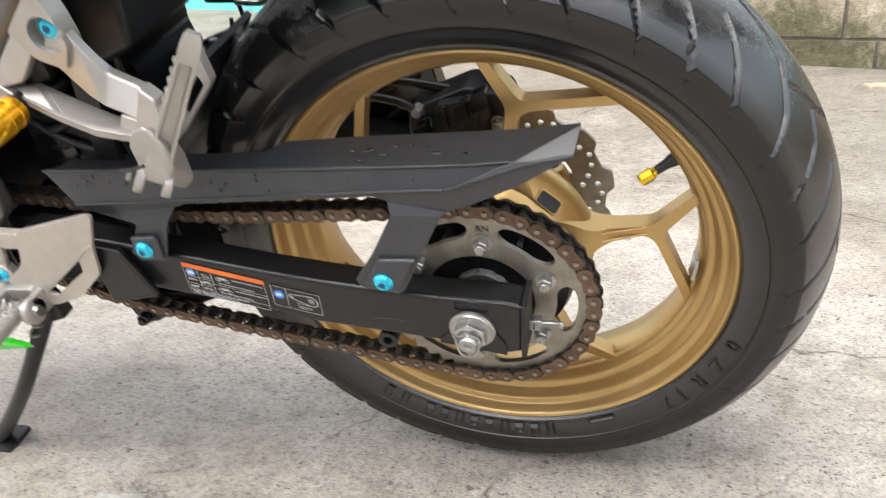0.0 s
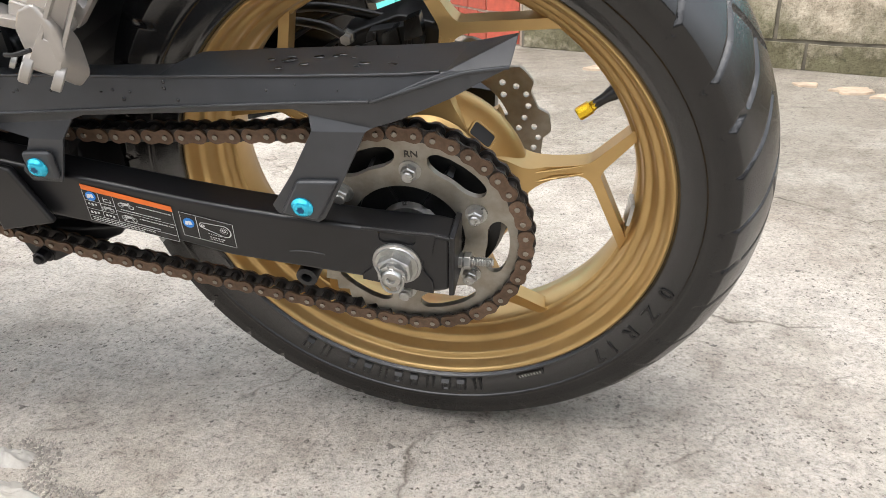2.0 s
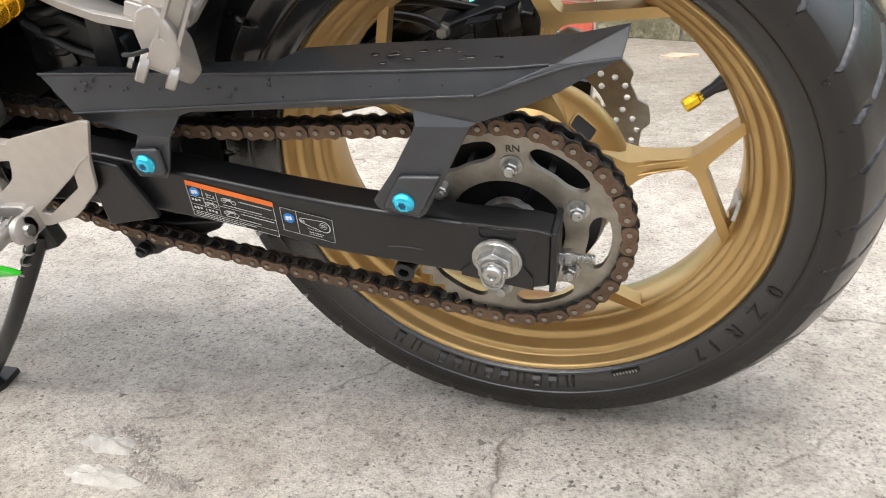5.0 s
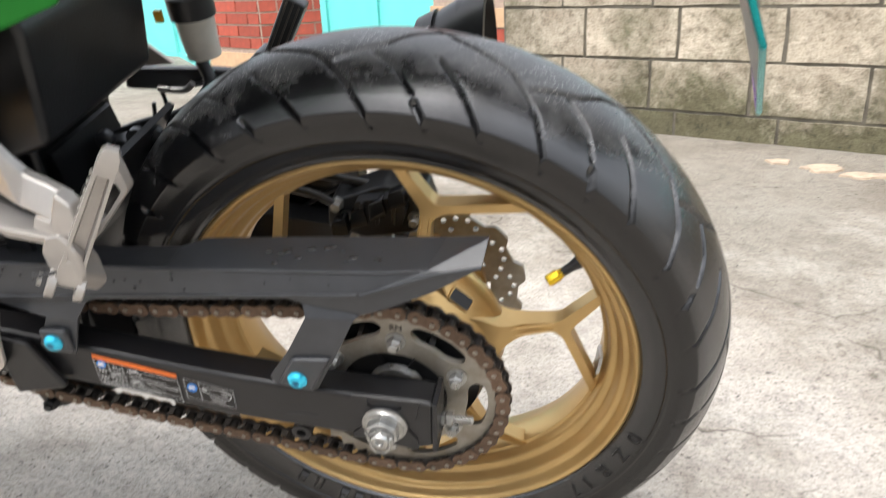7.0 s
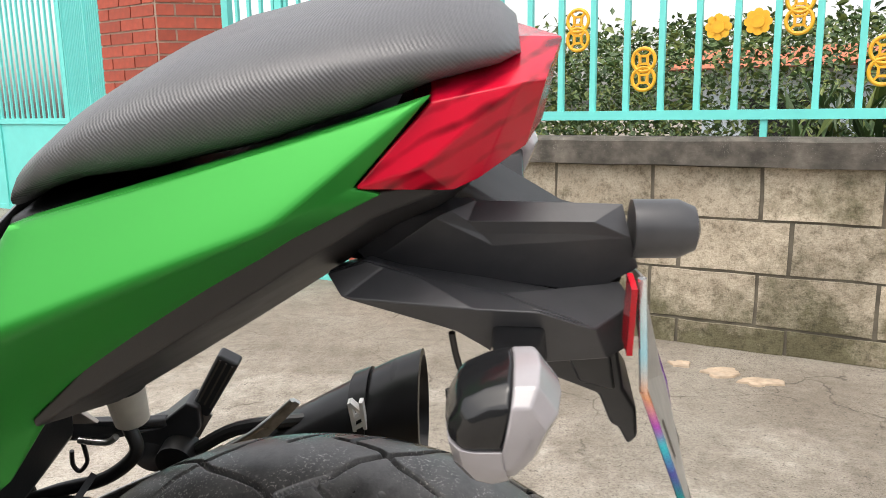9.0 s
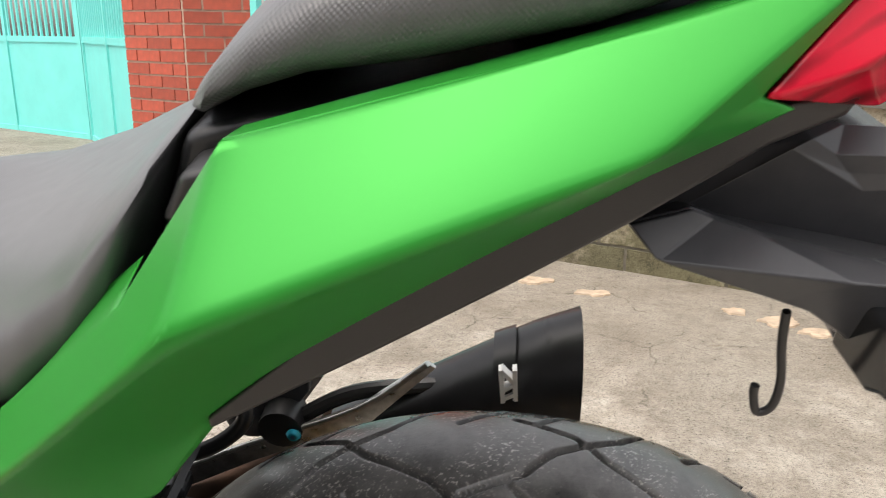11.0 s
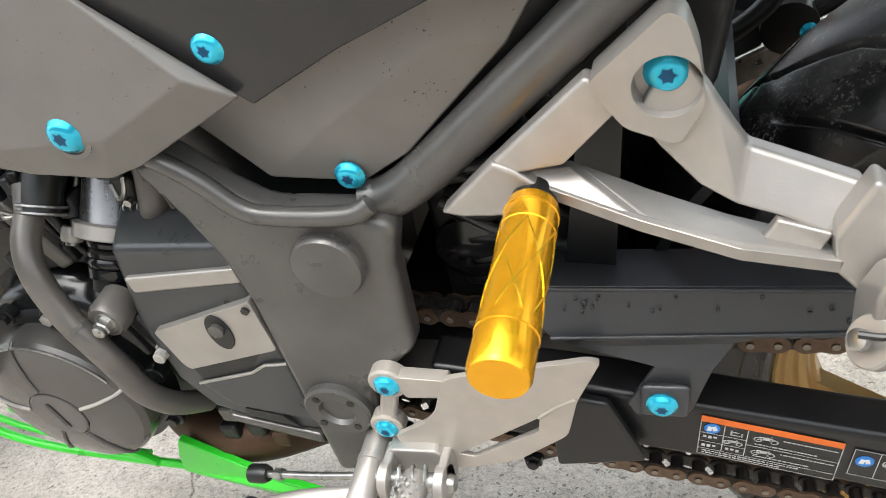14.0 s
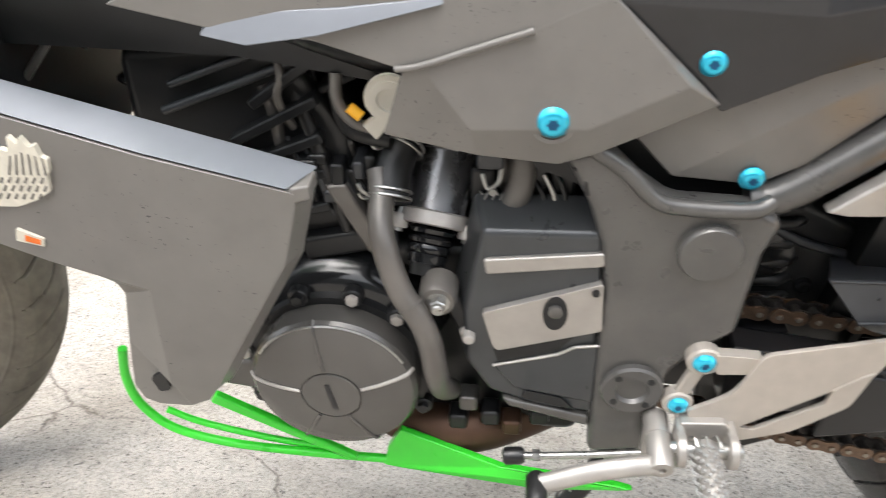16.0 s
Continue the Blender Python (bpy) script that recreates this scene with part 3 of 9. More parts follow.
def turned(profile, a, b, segments=24):
    """Turns a profile of (distance along, radius) round the line from a towards b."""
    bm = lathe(profile, segments)
    d = (Vector(b) - Vector(a)).normalized()
    m = Matrix.Translation(a) @ Vector((0, 1, 0)).rotation_difference(d).to_matrix().to_4x4()
    bmesh.ops.transform(bm, matrix=m, verts=bm.verts)
    return bm


def smooth_line(points, steps=6):
    pts = [Vector(p) for p in points]
    out = []
    for i in range(len(pts) - 1):
        p0, p1, p2, p3 = pts[max(0, i - 1)], pts[i], pts[i + 1], pts[min(len(pts) - 1, i + 2)]
        for k in range(steps):
            t = k / steps
            out.append(0.5 * ((2 * p1) + (p2 - p0) * t + (2 * p0 - 5 * p1 + 4 * p2 - p3) * t * t + (3 * p1 - p0 - 3 * p2 + p3) * t ** 3))
    return out + [pts[-1]]


def tube(points, radius, segments=12, steps=6, squash=1.0):
    """A pipe along a smooth line; radius a number, or one at each end."""
    line = smooth_line(points, steps) if steps else [Vector(p) for p in points]
    bm = bmesh.new()
    rings = []
    r0, r1 = radius if isinstance(radius, tuple) else (radius, radius)
    side = None
    for i, p in enumerate(line):
        t = (line[min(i + 1, len(line) - 1)] - line[max(i - 1, 0)]).normalized()
        if side is None:
            side = t.orthogonal().normalized()
        side = (side - t * side.dot(t)).normalized()
        up = t.cross(side)
        r = r0 + (r1 - r0) * i / max(1, len(line) - 1)
        rings.append([bm.verts.new(p + (side * math.cos(a) + up * math.sin(a) * squash) * r)
                      for a in (2 * math.pi * k / segments for k in range(segments))])
    for p, q in zip(rings, rings[1:]):
        for k in range(segments):
            bm.faces.new((p[k], p[(k + 1) % segments], q[(k + 1) % segments], q[k]))
    bm.faces.new(rings[0][::-1])
    bm.faces.new(rings[-1])
    return bm


def loft(sections):
    bm = bmesh.new()
    rings = [[bm.verts.new(p) for p in s] for s in sections]
    n = len(rings[0])
    for p, q in zip(rings, rings[1:]):
        for k in range(n):
            bm.faces.new((p[k], p[(k + 1) % n], q[(k + 1) % n], q[k]))
    bm.faces.new(rings[0][::-1])
    bm.faces.new(rings[-1])
    return bm


def box(x0, x1, y0, y1, z0, z1):
    return prism([(x0, z0), (x1, z0), (x1, z1), (x0, z1)], y0, y1)


def merge(*bms):
    out = bms[0]
    for b in bms[1:]:
        me = bpy.data.meshes.new("tmp")
        b.to_mesh(me)
        b.free()
        out.from_mesh(me)
        bpy.data.meshes.remove(me)
    return out


def bar(a, b, w0, w1, y0, y1, c0=0.0, c1=0.0):
    """A flat bar in the plane of x and z from a to b, w0 to w1 wide, between two depths (moved by c0 at a, c1 at b)."""
    a, b = Vector((a[0], 0, a[1])), Vector((b[0], 0, b[1]))
    d = (b - a).normalized()
    s = Vector((-d.z, 0, d.x))
    bm = bmesh.new()
    v = []
    for p, w, c in ((a, w0, c0), (b, w1, c1)):
        for y in (y0, y1):
            for q in (-1, 1):
                v.append(bm.verts.new(p + s * (q * w / 2) + Vector((0, y + c, 0))))
    for f in ((0, 1, 3, 2), (4, 6, 7, 5), (0, 4, 5, 1), (2, 3, 7, 6), (0, 2, 6, 4), (1, 5, 7, 3)):
        bm.faces.new([v[i] for i in f])
    return bm


def drilled(bm, drills, mat):
    """A mesh with holes cut through it."""
    a, b = new("tmp", finish(bm, "tmp", mat)), new("tmp", finish(merge(*drills), "tmp", mat))
    cut = a.modifiers.new("cut", 'BOOLEAN')
    cut.operation, cut.object, cut.solver = 'DIFFERENCE', b, 'EXACT'
    me = bpy.data.meshes.new_from_object(a.evaluated_get(bpy.context.evaluated_depsgraph_get()))
    bpy.data.objects.remove(a)
    bpy.data.objects.remove(b)
    return me


def skewed(outline, thick):
    """A solid plate from points (x, y, z), thickened inwards."""
    bm = bmesh.new()
    a = [bm.verts.new(p) for p in outline]
    b = [bm.verts.new((x, y + thick, z)) for x, y, z in outline]
    n = len(a)
    bm.faces.new(a)
    bm.faces.new(b[::-1])
    for i in range(n):
        bm.faces.new((a[i], a[(i + 1) % n], b[(i + 1) % n], b[i]))
    bmesh.ops.triangulate(bm, faces=[f for f in bm.faces if len(f.verts) > 4])
    return bm


def button_bolt(parent, at, radius=0.0085, name="bolt", mat=None, label="blue anodised button-head bolt", toward=(0, -1, 0)):
    """A domed button-head bolt on a thin flange, with a six-pointed socket."""
    r = radius
    p = [(0.0, r * 1.06), (r * 0.14, r * 1.06), (r * 0.2, r * 0.97), (r * 0.42, r * 0.86), (r * 0.56, r * 0.66), (r * 0.60, r * 0.50), (r * 0.60, r * 0.47)]
    at, way = Vector(at), Vector(toward).normalized()
    head = turned(p, at, at + way, 28)
    head.faces.ensure_lookup_table()
    ob = part(name, head, mat or BLUE, parent, label, 40)
    pit = bmesh.new()
    turn = Vector((0, 1, 0)).rotation_difference(way).to_matrix()
    ring = [at + way * (r * 0.61) + turn @ Vector((math.cos(a), 0, math.sin(a))) * (r * (0.44 if k % 2 else 0.28)) for k, a in ((k, math.pi * k / 6) for k in range(12))]
    top = [pit.verts.new(q) for q in ring]
    low = [pit.verts.new(q - way * (r * 0.3)) for q in ring]
    pit.faces.new(top)
    pit.faces.new(low[::-1])
    for k in range(12):
        pit.faces.new((top[k], top[(k + 1) % 12], low[(k + 1) % 12], low[k]))
    part("socket", pit, SOCKET, ob if parent is bike else parent)
    return ob


def hex_nut(parent, at, across=0.012, thick=0.008, name="nut", stud=0.005, toward=(0, -1, 0), mat=None):
    at = Vector(at)
    b1 = turned([(0, across * 0.78), (0.0015, across * 0.78)], at, at + Vector(toward), 20)
    b2 = turned([(0.0015, across * 0.577), (thick, across * 0.577), (thick + 0.001, across * 0.5)], at, at + Vector(toward), 6)
    b3 = turned([(0, stud), (thick + 0.004, stud), (thick + 0.005, stud * 0.8)], at, at + Vector(toward), 12)
    return part(name, merge(b1, b2, b3), mat or STEEL, parent, "", 30)


# ---- ground, wall, gates ----
def ground():
    bm = bmesh.new()
    xs = [-60, -20, -8] + [-4 + 0.1 * i for i in range(81)] + [8, 20, 60]
    ys = [-60, -20, -6] + [-2 + 0.1 * i for i in range(71)] + [8, 20, 60]
    grid = [[bm.verts.new((x, y, 0.004 + (0.004 * noise.noise((x * 1.7, y * 1.7, 0.3)) if abs(x) < 4 and abs(y) < 5 else 0))) for x in xs] for y in ys]
    for r, q in zip(grid, grid[1:]):
        for i in range(len(xs) - 1):
            bm.faces.new((r[i], r[i + 1], q[i + 1], q[i]))
    return tagged(new("ground", finish(bm, "ground", CONCRETE, 60)), "worn pale grey concrete yard with cracks and stains", "ground", kind="structure")


ground()


def patch(x, y, rx, ry, seed):
    rnd = random.Random(seed)
    bm = bmesh.new()
    top, low = [], []
    for k in range(44):
        a = 2 * math.pi * k / 44
        f = 0.82 + 0.5 * noise.noise((1.6 * math.cos(a), 1.6 * math.sin(a), seed * 3.1)) + 0.12 * rnd.random()
        top.append(bm.verts.new((x + rx * 0.95 * f * math.cos(a), y + ry * 0.95 * f * math.sin(a), 0.011)))
        low.append(bm.verts.new((x + rx * f * math.cos(a), y + ry * f * math.sin(a), 0.0)))
    bm.faces.new(top)
    for k in range(44):
        bm.faces.new((low[k], low[(k + 1) % 44], top[(k + 1) % 44], top[k]))
    tagged(new("mortar_patch", finish(bm, "mortar_patch", PATCH)), "thin pale tan mortar patch on the concrete", "mortar patch", "mortar patches on the yard", "structure")


patch(0.78, 1.98, 0.045, 0.034, 1)
patch(0.90, 1.895, 0.078, 0.05, 2)
patch(1.00, 1.80, 0.075, 0.045, 3)
patch(0.33, 2.12, 0.07, 0.04, 4)
patch(0.12, 2.25, 0.07, 0.05, 5)


def crumbled_gravel(spots, count, seed):
    """Loose chips where the concrete has broken up."""
    rnd = random.Random(seed)
    verts, faces = [], []
    for n in range(count):
        x0, y0, rx, ry = spots[n % len(spots)]
        a, d = rnd.uniform(0, 2 * math.pi), math.sqrt(rnd.random()) * rnd.random() ** 0.4
        cx, cy = x0 + rx * d * math.cos(a), y0 + ry * d * math.sin(a)
        size, turn, k = 0.0005 + 0.0021 * rnd.random() ** 2, rnd.uniform(0, 6.28), len(verts)
        for z, f in ((0.0, 1.0), (0.9, 0.75)):
            for i in range(5):
                b = turn + 2 * math.pi * i / 5 + rnd.uniform(-0.4, 0.4)
                g = size * f * rnd.uniform(0.65, 1.2)
                verts.append((cx + g * math.cos(b), cy + g * math.sin(b), 0.003 + size * z * rnd.uniform(0.7, 1.0)))
        faces += [[k + 5, k + 6, k + 7, k + 8, k + 9]] + [[k + i, k + (i + 1) % 5, k + 5 + (i + 1) % 5, k + 5 + i] for i in range(5)]
    me = bpy.data.meshes.new("gravel")
    me.from_pydata(verts, [], faces)
    me.materials.append(GRAVEL)
    tagged(new("gravel", me), "crumbled grey-brown concrete chips lying on the yard", "gravel", kind="stuff")


crumbled_gravel(((-0.455, -0.112, 0.045, 0.014), (-0.428, -0.132, 0.022, 0.024), (-0.412, -0.160, 0.024, 0.020), (-0.375, -0.173, 0.042, 0.012), (-0.345, -0.180, 0.026, 0.010)), 900, 5)


def cement_lump(x0, y0, rx, ry, high, seed):
    """A low, uneven lump of spilt cement."""
    bm = bmesh.new()
    mid = bm.verts.new((x0, y0, high))
    rings = []
    for f in (0.3, 0.55, 0.8, 0.93, 1.0):
        ring = []
        for k in range(40):
            a = 2 * math.pi * k / 40
            g = f * (1 + 0.35 * noise.noise((1.5 * math.cos(a), 1.5 * math.sin(a), seed)))
            x, y = x0 + rx * g * math.cos(a), y0 + ry * g * math.sin(a)
            ring.append(bm.verts.new((x, y, high * (1 - f ** 4) * (0.75 + 0.9 * noise.noise((x * 110, y * 110, seed))) + 0.0005)))
        rings.append(ring)
    for k in range(40):
        bm.faces.new((mid, rings[0][k], rings[0][(k + 1) % 40]))
        for p, q in zip(rings, rings[1:]):
            bm.faces.new((p[k], q[k], q[(k + 1) % 40], p[(k + 1) % 40]))
    tagged(new("cement_lump", finish(bm, "cement_lump", LUMP, 60)), "low uneven lump of pale grey spilt cement", "cement lump", "cement lumps on the yard", "structure")


cement_lump(-0.472, -0.136, 0.042, 0.018, 0.012, 1.3)
cement_lump(-0.445, -0.187, 0.055, 0.020, 0.010, 4.1)

# the line of the boundary wall: from its left end, running right and nearer
WALL_YAW = math.atan2(-0.475, 1.0)
WALL_AT = Vector((-0.235, 2.765, 0))
WALL_M = Matrix.Translation(WALL_AT) @ Matrix.Rotation(WALL_YAW, 4, 'Z')


def block_mesh(length, height, depth, seed, bev=0.008):
    rnd = random.Random(seed)
    bm = bmesh.new()
    front = []
    n = 5
    for i in range(n):
        for j in range(3):
            x, z = length * i / (n - 1), height * j / 2
            y = -0.006 - 0.006 * rnd.random()
            if i in (0, n - 1) or j in (0, 2):
                x += (bev * (0.4 + rnd.random()) if i == 0 else 0) - (bev * (0.4 + rnd.random()) if i == n - 1 else 0)
                z += (bev * (0.3 + rnd.random()) if j == 0 else 0) - (bev * (0.3 + rnd.random()) if j == 2 else 0)
            front.append(bm.verts.new((x, y, z)))
    for i in range(n - 1):
        for j in range(2):
            bm.faces.new((front[i * 3 + j], front[i * 3 + 3 + j], front[i * 3 + 4 + j], front[i * 3 + 1 + j]))
    rim = [front[i * 3] for i in range(n)] + [front[(n - 1) * 3 + 1], front[(n - 1) * 3 + 2]] + [front[i * 3 + 2] for i in range(n - 2, -1, -1)] + [front[1]]
    back = [bm.verts.new((v.co.x, depth, v.co.z)) for v in rim]
    for k in range(len(rim)):
        bm.faces.new((rim[k], back[k], back[(k + 1) % len(rim)], rim[(k + 1) % len(rim)]))
    return finish(bm, "block", BLOCK)


def boundary_wall():
    core = box(0, 6.0, -0.002, 0.13, -0.05, 0.687)
    wall = tagged(new("wall_east", finish(core, "wall_core", JOINT)), "weathered grey concrete block wall with dark stains", "wall", kind="structure")
    wall.matrix_world = WALL_M
    meshes = [block_mesh(0.3835, 0.1905, 0.06, 40 + i, 0.005) for i in range(7)]
    low = [block_mesh(0.3835, 0.0985, 0.06, 60 + i, 0.005) for i in range(4)]
    half = [block_mesh(0.2835, 0.1905, 0.06, 80 + i, 0.005) for i in range(2)]
    rnd = random.Random(5)
    for row in range(4):
        z = (0.0, 0.104, 0.300, 0.495)[row]
        x = (0.013, 0.004, 0.010, 0.003)[row]
        while x < 5.6:
            if row in (1, 3) and x < 0.1:
                me = half[rnd.randrange(2)]
                step = 0.289
            else:
                me = (meshes[rnd.randrange(7)] if row else low[rnd.randrange(4)])
                step = 0.3885
            if x >= 0:
                b = new("block", me)
                b.parent = wall
                b.location = (x, rnd.uniform(-0.002, 0.002), z)
            x += step
    cap = bmesh.new()
    n = 60
    rows = []
    for i in range(n + 1):
        x = 6.0 * i / n
        w = [0.004 * noise.noise((x * 4, k, 3.1)) for k in range(4)]
        rows.append([cap.verts.new(p) for p in ((x, -0.05 + w[0], 0.687 + w[1]), (x, -0.052 + w[2], 0.775 + w[3]), (x, -0.03, 0.788 + w[0]), (x, 0.17, 0.785), (x, 0.17, 0.687))])
    for p, q in zip(rows, rows[1:]):
        for k in range(5):
            cap.faces.new((p[k], q[k], q[(k + 1) % 5], p[(k + 1) % 5]))
    cap.faces.new(rows[0])
    cap.faces.new(rows[-1][::-1])
    part("coping", cap, COPING, wall, "dark stained concrete coping", 50)


def coin_mesh(ring=0.043):
    """Meshes of one coin: its ring, a side of the inner square, a link to the ring."""
    b = bmesh.new()
    seg, tub = 28, 8
    v = [[b.verts.new(((ring + 0.007 * math.cos(c)) * math.cos(a), 0.007 * math.sin(c), (ring + 0.007 * math.cos(c)) * math.sin(a)))
          for c in (2 * math.pi * j / tub for j in range(tub))] for a in (2 * math.pi * i / seg for i in range(seg))]
    for i in range(seg):
        for j in range(tub):
            b.faces.new((v[i][j], v[(i + 1) % seg][j], v[(i + 1) % seg][(j + 1) % tub], v[i][(j + 1) % tub]))
    q = ring * 0.34
    return (finish(b, "coin_ring", ORNAMENT, 40), finish(bar((-q, q), (q, q), 0.009, 0.009, -0.006, 0.006), "square_side", ORNAMENT),
            finish(bar((q * 1.41, 0), (ring, 0), 0.008, 0.008, -0.005, 0.005), "coin_link", ORNAMENT))


def coin_ornament(parent, x, z, meshes, ring=0.043):
    for dz in (-ring * 0.82, ring * 0.82):
        coin = part("ornament", meshes[0], None, parent, "yellow round coin ornament")
        coin.location = (x, 0, z + dz)
        for k in range(4):
            part("square_side", meshes[1], None, coin).matrix_local = Matrix.Rotation(k * math.pi / 2, 4, 'Y')
            part("coin_link", meshes[2], None, coin).matrix_local = Matrix.Rotation(math.pi / 4 + k * math.pi / 2, 4, 'Y')


def flower_ornament(parent, x, z, ring=0.045):
    flower = part("ornament", turned([(-0.01, 0.022), (0.01, 0.022)], (0, 0, 0), (0, 1, 0), 16), ORNAMENT, parent, "yellow flower-shaped ornament", 40)
    flower.location = (x, 0, z)
    petal = finish(turned([(-0.006, 0.016), (0.006, 0.016)], (ring * 0.7, 0, 0), (ring * 0.7, 1, 0), 10), "petal", ORNAMENT, 40)
    for k in range(8):
        part("petal", petal, None, flower).matrix_local = Matrix.Rotation(k * math.pi / 4, 4, 'Y')


def railing():
    rail = new("fence", None)
    tagged(rail, "turquoise painted metal railing with yellow ornaments above the block wall", "fence")
    rail.matrix_world = WALL_M @ Matrix.Translation((0, 0.06, 0))
    part("bottom_rail", box(-0.1, 6.0, -0.02, 0.02, 0.85, 0.885), TURQUOISE, rail)
    part("top_rail", box(-0.1, 6.0, -0.02, 0.02, 1.62, 1.655), TURQUOISE, rail)
    me = finish(box(-0.011, 0.011, -0.011, 0.011, 0.88, 1.63), "bar", TURQUOISE)
    for i in range(44):
        b = part("bar", me, None, rail)
        b.location = (0.0 + 0.1335 * i, 0, 0)
    post = finish(box(-0.012, 0.012, -0.012, 0.012, 0.78, 0.86), "foot", TURQUOISE)
    for i in range(5):
        b = part("foot", post, None, rail)
        b.location = (0.42 + 1.02 * i, 0, 0)
    coin = coin_mesh()
    for k, (x, z) in enumerate(((0.467, 1.03), (0.20, 1.25), (0.735, 1.20), (1.0, 1.04), (1.80, 1.04), (2.6, 1.04), (1.535, 1.22), (2.07, 1.22))):
        coin_ornament(rail, x, z, coin)
    for x, z in ((1.268, 1.18), (1.402, 1.19), (2.336, 1.18)):
        flower_ornament(rail, x, z)


def brick_pillar(name, corners, height, band_z):
    """A pillar on a ground plan of corners, with bricks laid on its faces."""
    bm = bmesh.new()
    a = [bm.verts.new((x, y, -0.02)) for x, y in corners]
    b = [bm.verts.new((x, y, height)) for x, y in corners]
    bm.faces.new(a[::-1])
    bm.faces.new(b)
    n = len(a)
    for i in range(n):
        bm.faces.new((a[i], a[(i + 1) % n], b[(i + 1) % n], b[i]))
    pillar = tagged(new(name, finish(bm, name, MORTAR)), "red brick gate pillar with a tan rendered band", "pillar", "brick gate pillars", "structure")
    cx, cy = sum(c[0] for c in corners) / n, sum(c[1] for c in corners) / n
    rnd = random.Random(9)
    meshes = {}
    for i in range(n):
        p, q = Vector((*corners[i], 0)), Vector((*corners[(i + 1) % n], 0))
        d = q - p
        length = d.length
        d.normalize()
        out = Vector((d.y, -d.x, 0))
        if out.dot(Vector((cx, cy, 0)) - p) > 0:
            out = -out
        if out.y > 0.3:
            continue
        row, z = 0, 0.01
        while z < height - 0.06:
            if band_z[0] - 0.06 < z < band_z[1]:
                z += 0.067
                row += 1
                continue
            x = -0.1 if row % 2 else 0.0
            while x < length - 0.02:
                x0, x1 = max(0.0, x), min(length, x + 0.2)
                if x1 - x0 > 0.03:
                    key = round(x1 - x0 - 0.01, 3)
                    if key not in meshes:
                        me = finish(box(0.0, key, -0.007, 0.004, 0, 0.056), "brick", BRICK)
                        meshes[key] = me
                    o = new("brick", meshes[key])
                    o.parent = pillar
                    o.matrix_local = Matrix.Translation(p + d * (x0 + 0.005) + Vector((0, 0, z + rnd.uniform(-0.001, 0.001)))) @ Matrix((( d.x, -out.x, 0, 0), (d.y, -out.y, 0, 0), (0, 0, 1, 0), (0, 0, 0, 1)))
                x += 0.2
            z += 0.067
            row += 1
    bm = bmesh.new()
    g = [((x - cx) * 1.06 + cx, (y - cy) * 1.06 + cy) for x, y in corners]
    a = [bm.verts.new((x, y, band_z[0])) for x, y in g]
    b = [bm.verts.new((x, y, band_z[1])) for x, y in g]
    bm.faces.new(a[::-1])
    bm.faces.new(b)
    for i in range(n):
        bm.faces.new((a[i], a[(i + 1) % n], b[(i + 1) % n], b[i]))
    part("rendered_band", bm, BAND, pillar, "tan rendered band")


def sheet_gate(m, width, mid, name="gate", height=1.75, bottom=0.0):
    g = new(name, None)
    tagged(g, "turquoise sheet-metal gate with vertical bars above", "gate", "turquoise gates")
    g.matrix_world = m
    part("lower_panel", box(0.02, width - 0.02, -0.004, 0.004, bottom + 0.03, mid - 0.02), TURQUOISE, g)
    for x in (0, width - 0.045, width / 2 - 0.02):
        part("stile", box(x, x + 0.045, -0.02, 0.02, bottom, height), TURQUOISE, g)
    for z in (bottom, mid - 0.03, height - 0.04):
        part("rail", box(0.045, width - 0.045, -0.016, 0.016, z, z + 0.05), TURQUOISE, g)
    me = finish(box(-0.009, 0.009, -0.009, 0.009, mid, height - 0.04), "bar", TURQUOISE)
    x = 0.1
    while x < width - 0.06:
        b = part("bar", me, None, g)
        b.location = (x, 0, 0)
        x += 0.085
    return g


def unseen_wall_behind():
    """An unseen wall added behind the camera to shape reflections and fill light."""
    ob = tagged(new("wall_west", finish(box(-9, 9, -5.4, -5.2, -0.05, 2.7), "wall_west", UNSEEN_WALL)), "plain grey wall added out of view to shape the light", "wall", kind="structure")
    ob.rotation_euler = (0, 0, radians(-6))


unseen_wall_behind()
boundary_wall()
railing()
brick_pillar("pillar_1", [(-2.13, 3.72), (-1.69, 3.475), (-1.36, 3.60), (-1.75, 3.98)], 2.1, (0.16, 0.25))
brick_pillar("pillar_2", [(-0.64, 3.20), (-0.41, 2.90), (-0.225, 2.775), (-0.05, 3.05), (-0.3, 3.4)], 2.1, (0.41, 0.49))
gate_yaw = Matrix.Rotation(math.atan2(-0.33, 0.69), 4, 'Z')
sheet_gate(Matrix.Translation((-1.36, 3.60, 0)) @ gate_yaw, 0.80, 0.64)
sheet_gate(Matrix.Translation((-5.6, 6.93, 0)) @ Matrix.Rotation(math.atan2(-1.06, 2.0), 4, 'Z'), 2.3, 0.84, height=2.1)
sheet_gate(Matrix.Translation((-3.55, 5.84, 0)) @ Matrix.Rotation(math.atan2(-1.86, 1.42), 4, 'Z'), 2.2, 0.84, height=2.1)


